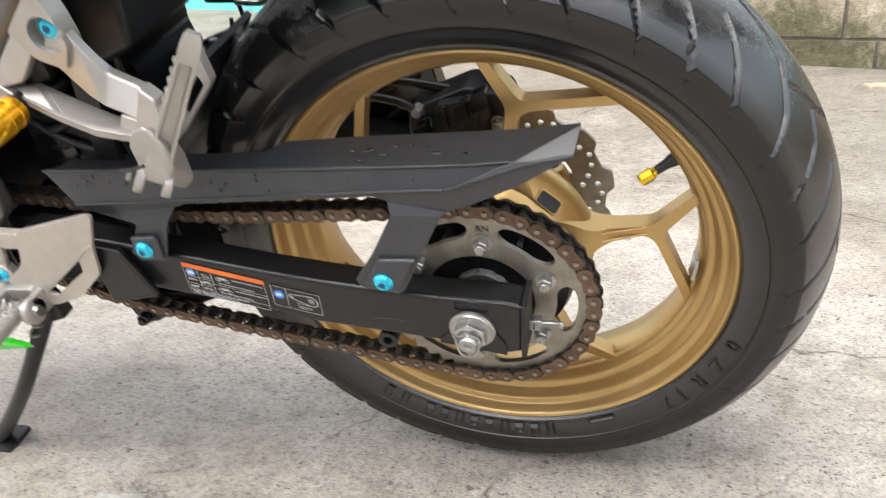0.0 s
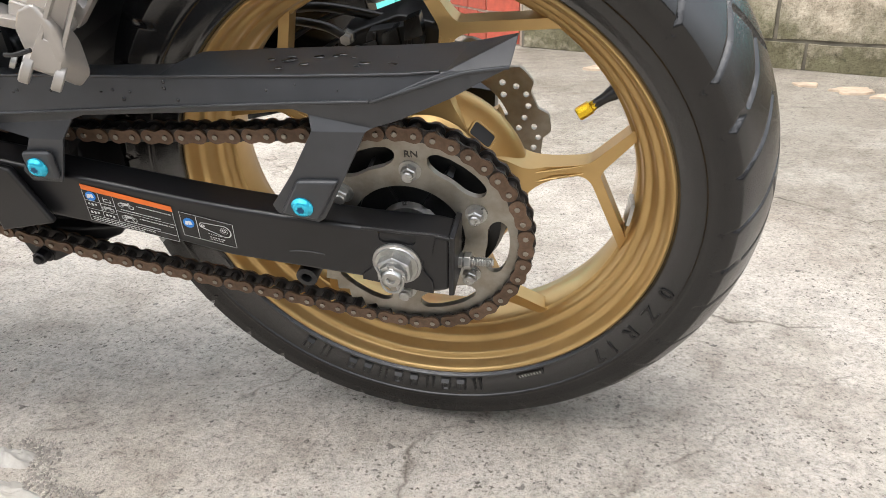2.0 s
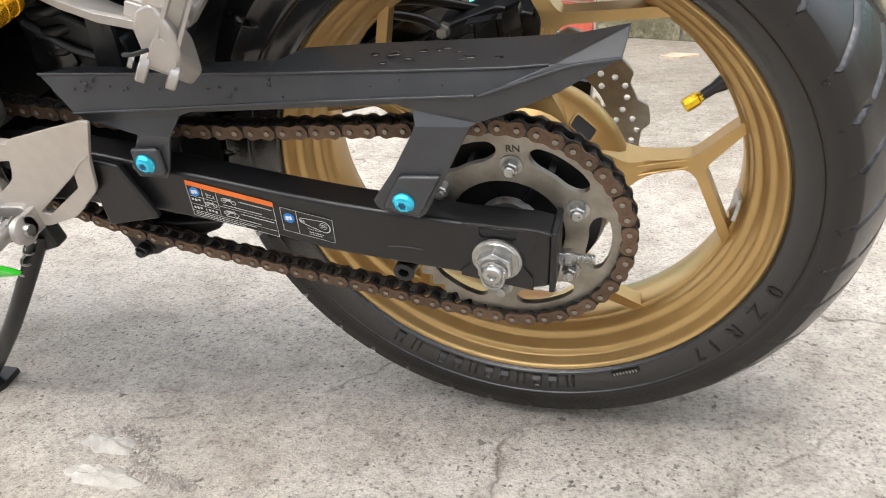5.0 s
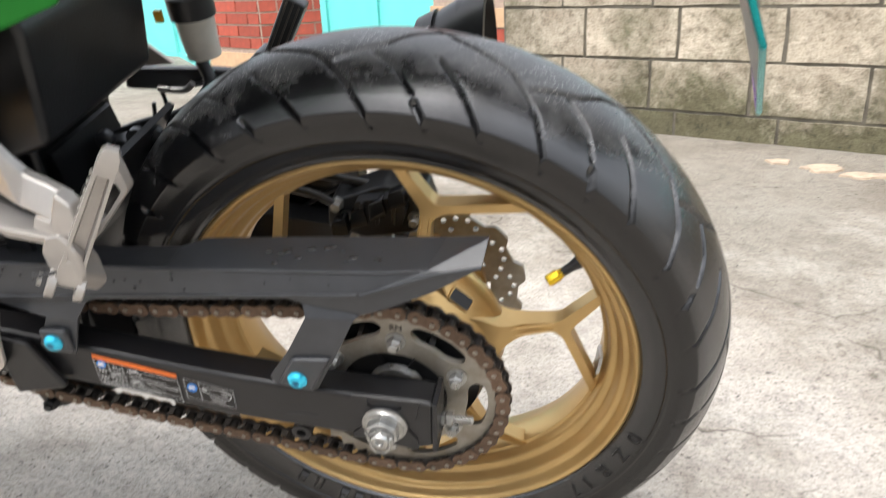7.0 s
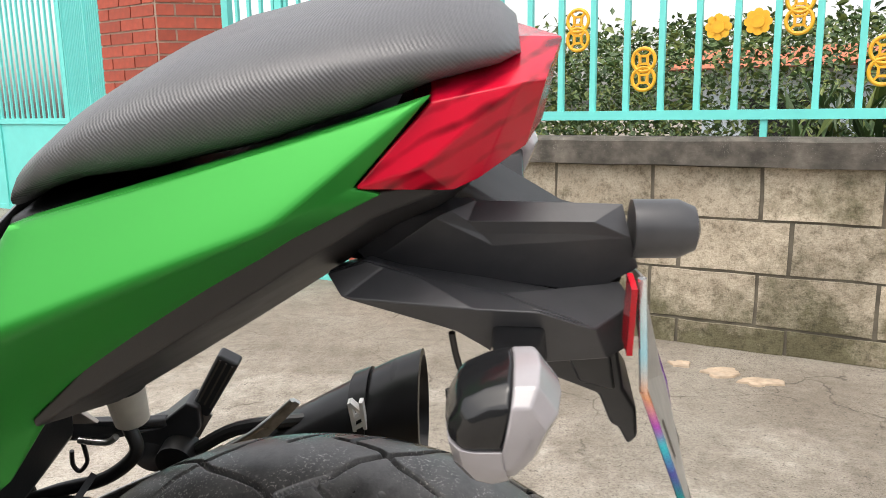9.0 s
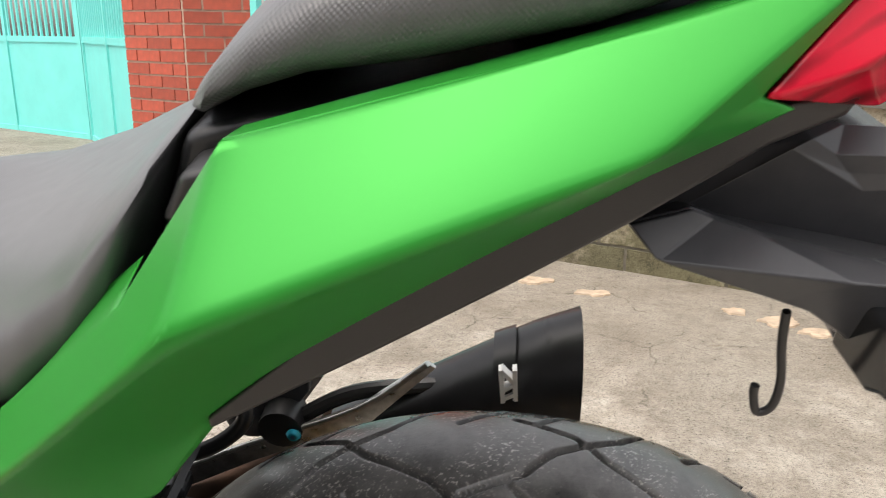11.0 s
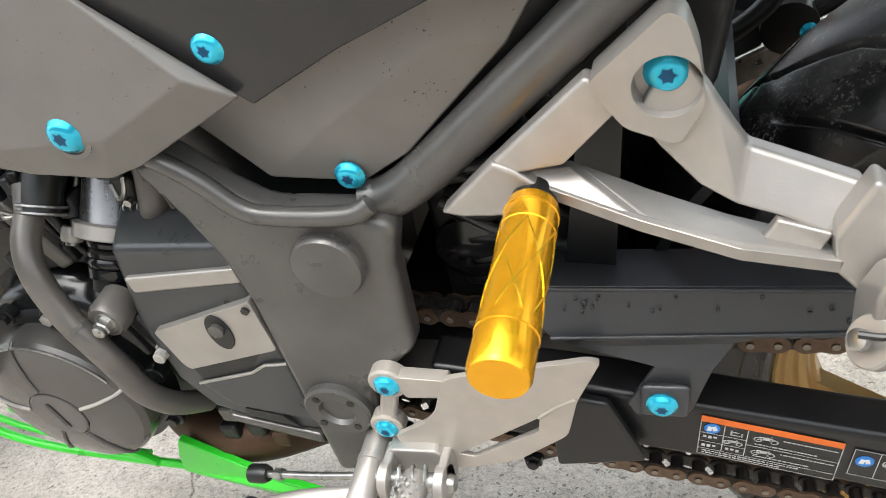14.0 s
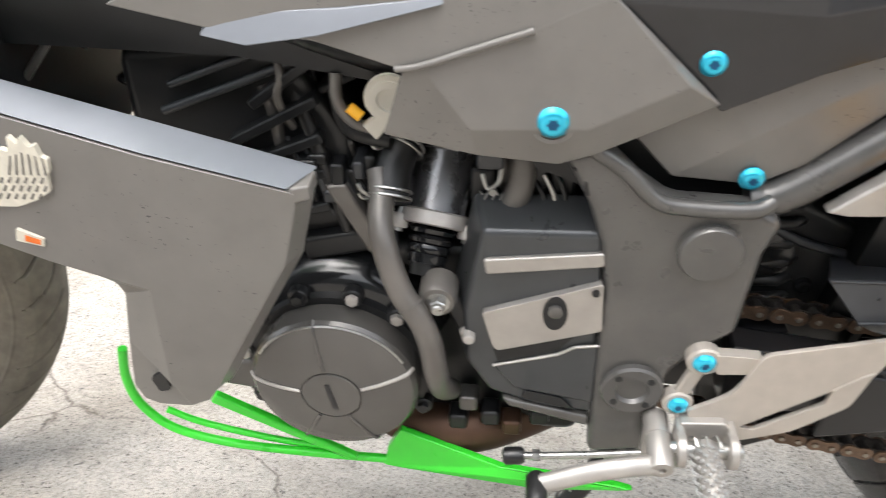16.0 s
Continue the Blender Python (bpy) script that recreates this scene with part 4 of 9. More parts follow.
def leaf_bank(name, label, x0, x1, y, depth, z0, z1, count, size, seed, spiky=False):
    rnd = random.Random(seed)
    verts, faces = [], []
    for _ in range(count):
        u = rnd.random()
        px, py = x0 + (x1 - x0) * u, y + depth * rnd.random()
        top = z1 - (z1 - z0) * (0.35 * (0.5 + 0.5 * noise.noise((px * 0.9, py, seed))))
        pz = z0 + (top - z0) * rnd.random() ** 0.8
        s = size * rnd.uniform(0.6, 1.4)
        e = Euler((rnd.uniform(-1.2, 1.2), rnd.uniform(-1.2, 1.2), rnd.uniform(0, 6.28)))
        l = s * (3.0 if spiky else 1.0)
        if spiky:
            e = Euler((rnd.uniform(0.6, 1.4), rnd.uniform(-0.5, 0.5), rnd.uniform(0, 6.28)))
        n = len(verts)
        for q in ((0, 0, 0), (s * 0.28, l * 0.45, s * 0.06), (0, l, -s * 0.1), (-s * 0.28, l * 0.45, s * 0.06)):
            v = Vector(q)
            v.rotate(e)
            verts.append((px + v.x, py + v.y, pz + v.z))
        faces.append((n, n + 1, n + 2, n + 3))
    me = bpy.data.meshes.new(name)
    me.from_pydata(verts, [], faces)
    me.materials.append(LEAF)
    ob = tagged(new(name, me), label, "hedge", kind="stuff")
    ob.matrix_world = WALL_M
    return ob


leaf_bank("hedge", "dense green garden shrubs behind the railing", -0.6, 7.5, 0.9, 1.5, 0.3, 1.50, 42000, 0.038, 3)
leaf_bank("grass_clump", "spiky green garden grass behind the wall", 1.5, 6.0, 0.25, 0.45, 0.6, 0.95, 1500, 0.05, 4, True)
leaf_bank("distant_trees", "distant dark green trees behind the garden", -8.0, 16.0, 9.0, 3.0, 0.0, 2.6, 20000, 0.15, 6)


def soil():
    ob = tagged(new("garden_bed", finish(box(0.0, 9.0, 0.13, 4.0, -0.05, 0.55), "garden_bed", JOINT)), "dark raised garden soil behind the wall", "garden bed", kind="structure")
    ob.matrix_world = WALL_M


soil()


def house(x, y, w, wall_h, roof_h, label):
    h = new("house", None)
    tagged(h, label, "house", "houses behind the garden")
    h.matrix_world = WALL_M @ Matrix.Translation((x, y, 0))
    part("wall", box(0, w, 0, 3.0, 0, wall_h), HOUSE_WALL, h)
    bm = bmesh.new()
    v = [bm.verts.new(p) for p in ((-0.3, -0.4, wall_h - 0.05), (w + 0.3, -0.4, wall_h - 0.05), (w + 0.3, 3.4, wall_h - 0.05), (-0.3, 3.4, wall_h - 0.05), (-0.3, 1.5, wall_h + roof_h), (w + 0.3, 1.5, wall_h + roof_h))]
    for f in ((0, 1, 5, 4), (2, 3, 4, 5), (0, 4, 3), (1, 2, 5), (0, 3, 2, 1)):
        bm.faces.new([v[i] for i in f])
    part("roof", bm, ROOF, h, "terracotta tiled roof")
    for i in range(3):
        win = part("window", box(0.4 + i * w / 3, 1.0 + i * w / 3, -0.03, 0.0, wall_h * 0.45, wall_h * 0.75), GLOSS, h)


house(0.3, 4.6, 3.2, 1.25, 0.22, "pale blue-white house with a terracotta roof")
house(4.6, 5.2, 3.5, 1.55, 0.4, "pale house with a low tiled roof")


# ---- the motorcycle: x to its rear, y to its right side, z up; origin at the rear axle ----
LEAN = radians(15.934)
bike = new("motorcycle", None)
tagged(bike, "green sport motorcycle with gold wheels leaning on its side stand", "motorcycle")
bike.matrix_world = Matrix.Translation((0, 0, 0.3174)) @ Matrix.Rotation(LEAN, 4, 'X')


def tyre_profile():
    pts = [(-0.058, 0.2315), (-0.0638, 0.2350), (-0.0645, 0.2372), (-0.0640, 0.2385), (-0.068, 0.2465), (-0.0712, 0.2560), (-0.0735, 0.2568), (-0.0738, 0.2592), (-0.0730, 0.2605), (-0.0745, 0.272), (-0.0735, 0.2835)]
    for k in range(1, 15):
        y = -0.0735 + 0.0735 * k / 14
        pts.append((y, 0.229 + math.sqrt(0.091 ** 2 - y * y)))
    pts = [(y, min(r, 0.32)) for y, r in pts]
    return pts + [(-y, r) for y, r in pts[-2::-1]]


def rear_tyre(parent, name="tyre", scale_w=1.0, radius=0.32, seg=1600):
    """A tyre with its tread grooves cut in."""
    prof = [Vector((y * scale_w, r)) for y, r in tyre_profile()]
    dist = [0.0]
    for a, b in zip(prof, prof[1:]):
        dist.append(dist[-1] + (b - a).length)
    n = 210
    ys, rs, ss = [], [], []
    for i in range(n + 1):
        d = dist[-1] * i / n
        k = max(j for j in range(len(dist)) if dist[j] <= d + 1e-9)
        k = min(k, len(prof) - 2)
        f = (d - dist[k]) / (dist[k + 1] - dist[k])
        p = prof[k].lerp(prof[k + 1], f)
        ys.append(p.x)
        rs.append(p.y)
        ss.append(d - dist[-1] / 2)
    ys, rs, ss = np.array(ys), np.array(rs), np.array(ss)
    th = np.linspace(0, 2 * np.pi, seg, endpoint=False)
    T, S = np.meshgrid(th, ss, indexing="ij")
    side = np.abs(S)
    depth = np.zeros_like(T)
    # grooves of one pitch of 30 degrees: (degrees, distance from the crown), half width
    grooves = (([(30, -0.036), (22.5, -0.019), (19, 0.0), (10, 0.026), (4.5, 0.057), (0, 0.094)], 0.0019),
               ([(21, 0.030), (16.4, 0.057), (11.4, 0.092)], 0.0019), ([(0.8, 0.028), (-3.4, 0.046), (-6.2, 0.066)], 0.0019),
               ([(-6.9, 0.074), (-9.2, 0.092)], 0.0026))
    for sgn, off in ((-1, 28.0), (1, 4.5)):
        q = S * sgn
        for pts, half in grooves:
            for (t0, q0), (t1, q1) in zip(pts, pts[1:]):
                ax_, ay_, bx_, by_ = radians(t0) * 0.31, q0, radians(t1) * 0.31, q1
                dx, dy = bx_ - ax_, by_ - ay_
                base = (np.degrees(T) - off + 15) % 30 - 15
                for k in (-30, 0, 30):
                    u = np.radians(base + k) * 0.31
                    f = np.clip(((u - ax_) * dx + (q - ay_) * dy) / (dx * dx + dy * dy), 0, 1)
                    d = np.hypot(u - ax_ - f * dx, q - ay_ - f * dy)
                    depth = np.maximum(depth, np.clip(2.6 - 1.9 * d / half, 0, 1))
    Rr = rs[None, :] - 0.0065 * depth
    V = np.stack([Rr * np.cos(T), np.broadcast_to(ys[None, :], T.shape), Rr * np.sin(T)], -1).reshape(-1, 3)
    m = n + 1
    i, j = np.meshgrid(np.arange(seg), np.arange(n), indexing="ij")
    i2 = (i + 1) % seg
    F = np.stack([i * m + j, i2 * m + j, i2 * m + j + 1, i * m + j + 1], -1).reshape(-1, 4)
    me = bpy.data.meshes.new(name)
    me.from_pydata(V.tolist(), [], F.tolist())
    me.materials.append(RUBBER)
    me.polygons.foreach_set("use_smooth", [True] * len(me.polygons))
    return part(name, me, None, parent, "worn black road tyre with curved tread grooves")


def ring_plate(radii_at, segs, keep, y0, y1):
    """A flat ring of faces between radii; keep(ring, seg) says which faces stay."""
    bm = bmesh.new()
    rings = len(radii_at(0))
    v = [[[bm.verts.new((r * math.cos(a), y, r * math.sin(a))) for r in radii_at(k)] for y in (y0, y1)] for k, a in ((k, 2 * math.pi * k / segs) for k in range(segs))]
    kept = {(k, i) for k in range(segs) for i in range(rings - 1) if keep(i, k)}
    for k, i in kept:
        p, q = v[k], v[(k + 1) % segs]
        for s in (0, 1):
            bm.faces.new((p[s][i], p[s][i + 1], q[s][i + 1], q[s][i]))
        if (k, i - 1) not in kept:
            bm.faces.new((p[0][i], q[0][i], q[1][i], p[1][i]))
        if (k, i + 1) not in kept:
            bm.faces.new((p[0][i + 1], q[0][i + 1], q[1][i + 1], p[1][i + 1]))
        if ((k - 1) % segs, i) not in kept:
            bm.faces.new((p[0][i], p[0][i + 1], p[1][i + 1], p[1][i]))
        if ((k + 1) % segs, i) not in kept:
            bm.faces.new((q[0][i], q[0][i + 1], q[1][i + 1], q[1][i]))
    loose = [x for x in bm.verts if not x.link_faces]
    bmesh.ops.delete(bm, geom=loose, context='VERTS')
    return bm


def rim_mesh():
    p = [(-0.058, 0.2335), (-0.0605, 0.2320), (-0.0612, 0.2300), (-0.0602, 0.2280), (-0.0580, 0.2266), (-0.0555, 0.2256), (-0.0490, 0.2236), (-0.0474, 0.2226), (-0.0466, 0.2208), (-0.0462, 0.2180), (-0.0450, 0.2166), (-0.0420, 0.2156), (-0.0330, 0.2130), (-0.0312, 0.2120), (-0.0304, 0.2100), (-0.0300, 0.2066), (-0.0285, 0.2050),
         (-0.0255, 0.2040), (-0.0190, 0.2024), (-0.0172, 0.2012), (-0.0160, 0.1988), (-0.012, 0.1975), (0.012, 0.1975), (0.020, 0.2015), (0.031, 0.2045), (0.042, 0.2175), (0.055, 0.2225), (0.0605, 0.2285), (0.058, 0.2335),
         (0.05, 0.225), (0.036, 0.216), (0.0, 0.206), (-0.036, 0.2165), (-0.05, 0.225)]
    return lathe(p, 160, closed=True)


def drilled_frame(ring):
    """A thin raised lip round an outline in x and z."""
    pts = [(x, 0, z) for x, z in filleted(ring, 0.004)]
    return tube([Vector(p) for p in pts + pts[:2]], 0.0014, 6, 0)


def rear_wheel():
    w = part("rear_wheel", rim_mesh(), GOLD, bike, "gold painted cast alloy rear wheel", 40)
    global tyre_mesh
    tyre_mesh = rear_tyre(w).data
    # one forked spoke, turned round the hub
    def at(r, deg):
        return (r * math.cos(radians(deg)), r * math.sin(radians(deg)))
    out = [(0.060, -0.044), (0.084, -0.027), (0.100, -0.0105), (0.122, -0.0068), (0.1475, -0.0060), (0.1560, -0.0150), (0.1775, -0.0985), (0.1850, -0.0885), (0.1650, -0.0090), (0.1690, -0.0025), (0.2010, 0.0275), (0.1985, 0.0375),
           (0.1570, 0.0062), (0.1460, 0.0055), (0.122, 0.0068), (0.100, 0.0115), (0.084, 0.028), (0.060, 0.044)]
    soft = [0.01, 0.02, 0.02, 0.02, 0.009, 0.009, 0.001, 0.001, 0.006, 0.006, 0.001, 0.001, 0.012, 0.02, 0.02, 0.02, 0.02, 0.01]
    bm = prism(filleted(out, soft), -0.026, 0.000)
    for v in bm.verts:
        r = math.hypot(v.co.x, v.co.z)
        if v.co.y < -0.01:
            v.co.y += 0.008 * min(1, max(0, (r - 0.06) / 0.1)) - 0.028 * min(1, max(0, (0.118 - r) / 0.06))
    spoke = finish(bm, "spoke", GOLD)
    # two low ridges frame the shallow channel along each spoke
    ridge = finish(merge(*[tube([(0.098, -0.0290, q * 0.0060), (0.112, -0.0252, q * 0.0046), (0.150, -0.0192, q * 0.0040)], 0.0011, 6) for q in (-1, 1)]), "spoke_ridge", GOLD, 60)
    for k in range(5):
        m = Matrix.Rotation(-radians(6.5 + 72 * k), 4, 'Y')
        s = bevelled(part("spoke", spoke, None, w, ""), 0.0040, 3, 30)
        s.matrix_local = m
        part("spoke_ridge", ridge, None, w).matrix_local = m
    part("hub", lathe([(-0.062, 0.03), (-0.062, 0.063), (-0.056, 0.069), (-0.046, 0.077), (-0.024, 0.0935), (-0.014, 0.0985), (-0.006, 0.0985), (0.002, 0.095), (0.022, 0.070), (0.05, 0.058), (0.06, 0.055), (0.06, 0.03)], 64), GOLD, w, "", 40)
    tilt = math.atan2(0.0165, 0.022)
    pocket = [(-0.0075, -0.0125), (0.0075, -0.0125), (0.0075, 0.0125), (-0.0075, 0.0125)]
    # no pocket is cut: a near-black inlay stands for the shade inside it
    slot = finish(prism(filleted(pocket, 0.004), -0.0006, 0.004), "hub_pocket", INNER)
    lip = finish(drilled_frame(pocket), "pocket_lip", GOLD)
    for k in range(5):
        m = Matrix.Rotation(-radians(46 + 72 * k), 4, 'Y') @ Matrix.Translation((0.0855, -0.0345, 0)) @ Matrix.Rotation(math.pi / 2 - tilt, 4, 'Z')
        part("hub_pocket", slot, None, w, "dark inlay in place of a pocket's shade" if k == 0 else "").matrix_local = m
        part("pocket_lip", lip, None, w).matrix_local = m
    part("cush_drive", lathe([(-0.090, 0.02), (-0.090, 0.049), (-0.082, 0.0505), (-0.078, 0.080), (-0.066, 0.084), (-0.062, 0.02)], 48), INNER, w, "black cush drive carrier", 40)
    for k in range(6):
        a = radians(54 + 60 * k)
        part("rib", bar((0.028 * math.cos(a), 0.028 * math.sin(a)), (0.07 * math.cos(a), 0.07 * math.sin(a)), 0.006, 0.006, -0.0955, -0.08), BLACK, w)
    part("bearing_seal", lathe([(-0.099, 0.008), (-0.099, 0.024), (-0.093, 0.027), (-0.093, 0.008)], 32), STEEL, w, "", 40)

    # wave brake disc with drilled holes
    def radii(k):
        wave = 0.0045 * max(-1, min(1, 2.2 * math.sin(12 * 2 * math.pi * k / 192)))
        return [0.066, 0.072, 0.077, 0.0805, 0.085, 0.0885, 0.093, 0.0965, 0.101, 0.1075 + wave]
    disc = ring_plate(radii, 192, lambda i, k: not (i == 0 and k % 32 > 9), 0.070, 0.0745)
    drills = []
    for r, k0 in ((0.0788, 3), (0.0868, 7), (0.0948, 3), (0.0948, 11), (0.0985, 15)):
        for k in range(12):
            a = 2 * math.pi * (k0 + 16 * k) / 192
            drills.append(turned([(0, 0.0033), (0.02, 0.0033)], (r * math.cos(a), 0.06, r * math.sin(a)), (r * math.cos(a), 1, r * math.sin(a)), 12))
    plate, drill = new("tmp", finish(disc, "disc", SPROCKET)), new("tmp", finish(merge(*drills), "drill", SPROCKET))
    cut = plate.modifiers.new("cut", 'BOOLEAN')
    cut.operation, cut.object, cut.solver = 'DIFFERENCE', drill, 'EXACT'
    drilled = bpy.data.meshes.new_from_object(plate.evaluated_get(bpy.context.evaluated_depsgraph_get()))
    bpy.data.objects.remove(plate)
    bpy.data.objects.remove(drill)
    part("brake_disc", drilled, None, w, "drilled wave-edged steel brake disc")
    part("disc_carrier", ring_plate(lambda k: [0.04, 0.055, 0.068], 60, lambda i, k: not (i == 1 and k % 12 > 4), 0.062, 0.072), GOLD, w)
    # valve with its cap, and the balance weight
    a = radians(27.5)
    d = Vector((math.cos(a), 0, math.sin(a)))
    root, tip = d * 0.198 + Vector((0, -0.004, 0)), d * 0.166 + Vector((0, -0.016, 0.0))
    valve = part("valve", turned([(0, 0.0075), (0.006, 0.0065), (0.012, 0.0048), (0.03, 0.0042)], root, tip, 20), HOSE, w, "black rubber valve stem", 40)
    cap0 = root + (tip - root).normalized() * 0.018
    part("valve_cap", merge(turned([(0.004, 0.0045), (0.008, 0.005), (0.009, 0.0062), (0.020, 0.0062), (0.022, 0.005)], cap0, tip + (tip - cap0), 8)), YELLOW_GOLD, valve, "gold anodised valve cap", 30)
    a0 = -0.22
    wb = bmesh.new()
    sec = [[(wb.verts.new((r * math.cos(a0 + 0.016 * k), y, r * math.sin(a0 + 0.016 * k)))) for y, r in ((-0.022, 0.199), (-0.022, 0.1955), (-0.004, 0.1935), (-0.004, 0.198))] for k in range(9)]
    for p, q in zip(sec, sec[1:]):
        for k in range(4):
            wb.faces.new((p[k], p[(k + 1) % 4], q[(k + 1) % 4], q[k]))
    wb.faces.new(sec[0])
    wb.faces.new(sec[-1][::-1])
    part("balance_weight", wb, STEEL, w, "grey stick-on wheel balance weight")
    # raised sidewall marks: plain bars for the maker's words, the size in letters
    rnd = random.Random(3)
    for start, count, step in ((-80, 9, 4.3), (-122, 2, 5.0)):
        for k in range(count):
            a = radians(start - k * step)
            for r0, r1, wide, off in ((0.2375, 0.2500, 0.0026, -0.0036), (0.2375, 0.2500, 0.0026, 0.0036), (0.2375, 0.2402, 0.0085, 0.0), (0.2472, 0.2500, 0.0085, 0.0))[:2 + (k % 3)]:
                u = Vector((math.cos(a), math.sin(a)))
                n = Vector((-u.y, u.x)) * off
                part("raised_mark", bar(tuple(u * r0 + n), tuple(u * r1 + n), wide, wide, -0.0696, -0.062, 0.0032, -0.0010), SIDEWALL, w)
    for ch, deg in zip("0ZR17", (-20.2, -27.2, -34.6, -41.0, -45.6)):
        cu = bpy.data.curves.new("letter", 'FONT')
        cu.body, cu.size, cu.extrude, cu.align_x = ch, 0.021, 0.0007, 'CENTER'
        tmp = new("tmp", cu)
        me = bpy.data.meshes.new_from_object(tmp.evaluated_get(bpy.context.evaluated_depsgraph_get()))
        bpy.data.objects.remove(tmp)
        me.materials.clear()
        me.materials.append(SIDEWALL)
        a = radians(deg)
        ob = part("letter", me, None, w)
        m = Matrix(((math.sin(a), math.cos(a), 0), (0, 0, -1), (-math.cos(a), math.sin(a), 0))).to_4x4()
        ob.matrix_local = Matrix.Translation((0.2395 * math.cos(a), -0.0664, 0.2410 * math.sin(a))) @ m @ Matrix.Rotation(radians(19), 4, 'X')
    a = radians(-65)
    u = Vector((math.cos(a), math.sin(a)))
    n = Vector((-u.y, u.x))
    lab = part("tyre_label", bar(tuple(u * 0.2395 - n * 0.015), tuple(u * 0.2395 + n * 0.015), 0.0060, 0.0060, -0.0668, -0.062), SIDEWALL, w, "small dark rubber label with a pale code")
    for k in range(8):
        c = u * 0.2395 + n * (-0.0122 + 0.0035 * k)
        part("print_bar", bar(tuple(c - u * 0.0018), tuple(c + u * 0.0018), 0.0011 + 0.0006 * (k % 3), 0.0011, -0.0671, -0.0660), PLATE, lab)
    return w


wheel = rear_wheel()


def rear_sprocket():
    teeth, sub = 42, 4
    segs = teeth * sub
    plate = ring_plate(lambda k: [0.0515, 0.0965, (0.1075, 0.1035, 0.0995, 0.1035)[k % sub]], segs, lambda i, k: True, -0.1045, -0.0985)
    cuts = []
    for k in range(6):
        mid = 82 + 30 + 60 * k
        ring = [(r, mid + d) for r, d in [(0.0715, -12), (0.0715, 0), (0.0715, 12), (0.0765, 19), (0.0845, 21), (0.0905, 17), (0.0915, 9), (0.0915, 0), (0.0915, -9), (0.0905, -17), (0.0845, -21), (0.0765, -19)]]
        cuts.append(prism(filleted([(r * math.cos(radians(a)), r * math.sin(radians(a))) for r, a in ring], 0.004, 3), -0.12, -0.08))
    s = part("sprocket", drilled(plate, cuts, SPROCKET), None, bike, "steel rear sprocket with six slots")
    bevelled(s, 0.0006, 2, 50)
    for k in range(6):
        a = radians(82 + 60 * k)
        hex_nut(s, (0.0685 * math.cos(a), -0.1045, 0.0685 * math.sin(a)), 0.0125, 0.0075, stud=0.0052)
    cu = bpy.data.curves.new("letter", 'FONT')
    cu.body, cu.size, cu.extrude, cu.align_x = "RN", 0.009, 0.0003, 'CENTER'
    tmp = new("tmp", cu)
    me = bpy.data.meshes.new_from_object(tmp.evaluated_get(bpy.context.evaluated_depsgraph_get()))
    bpy.data.objects.remove(tmp)
    me.materials.clear()
    me.materials.append(CHAIN_IN)
    ob = part("stamped_letters", me, None, s)
    ob.matrix_local = Matrix.Translation((0.012, -0.1049, 0.081)) @ Matrix.Rotation(math.pi / 2, 4, 'X')
    return s


rear_sprocket()


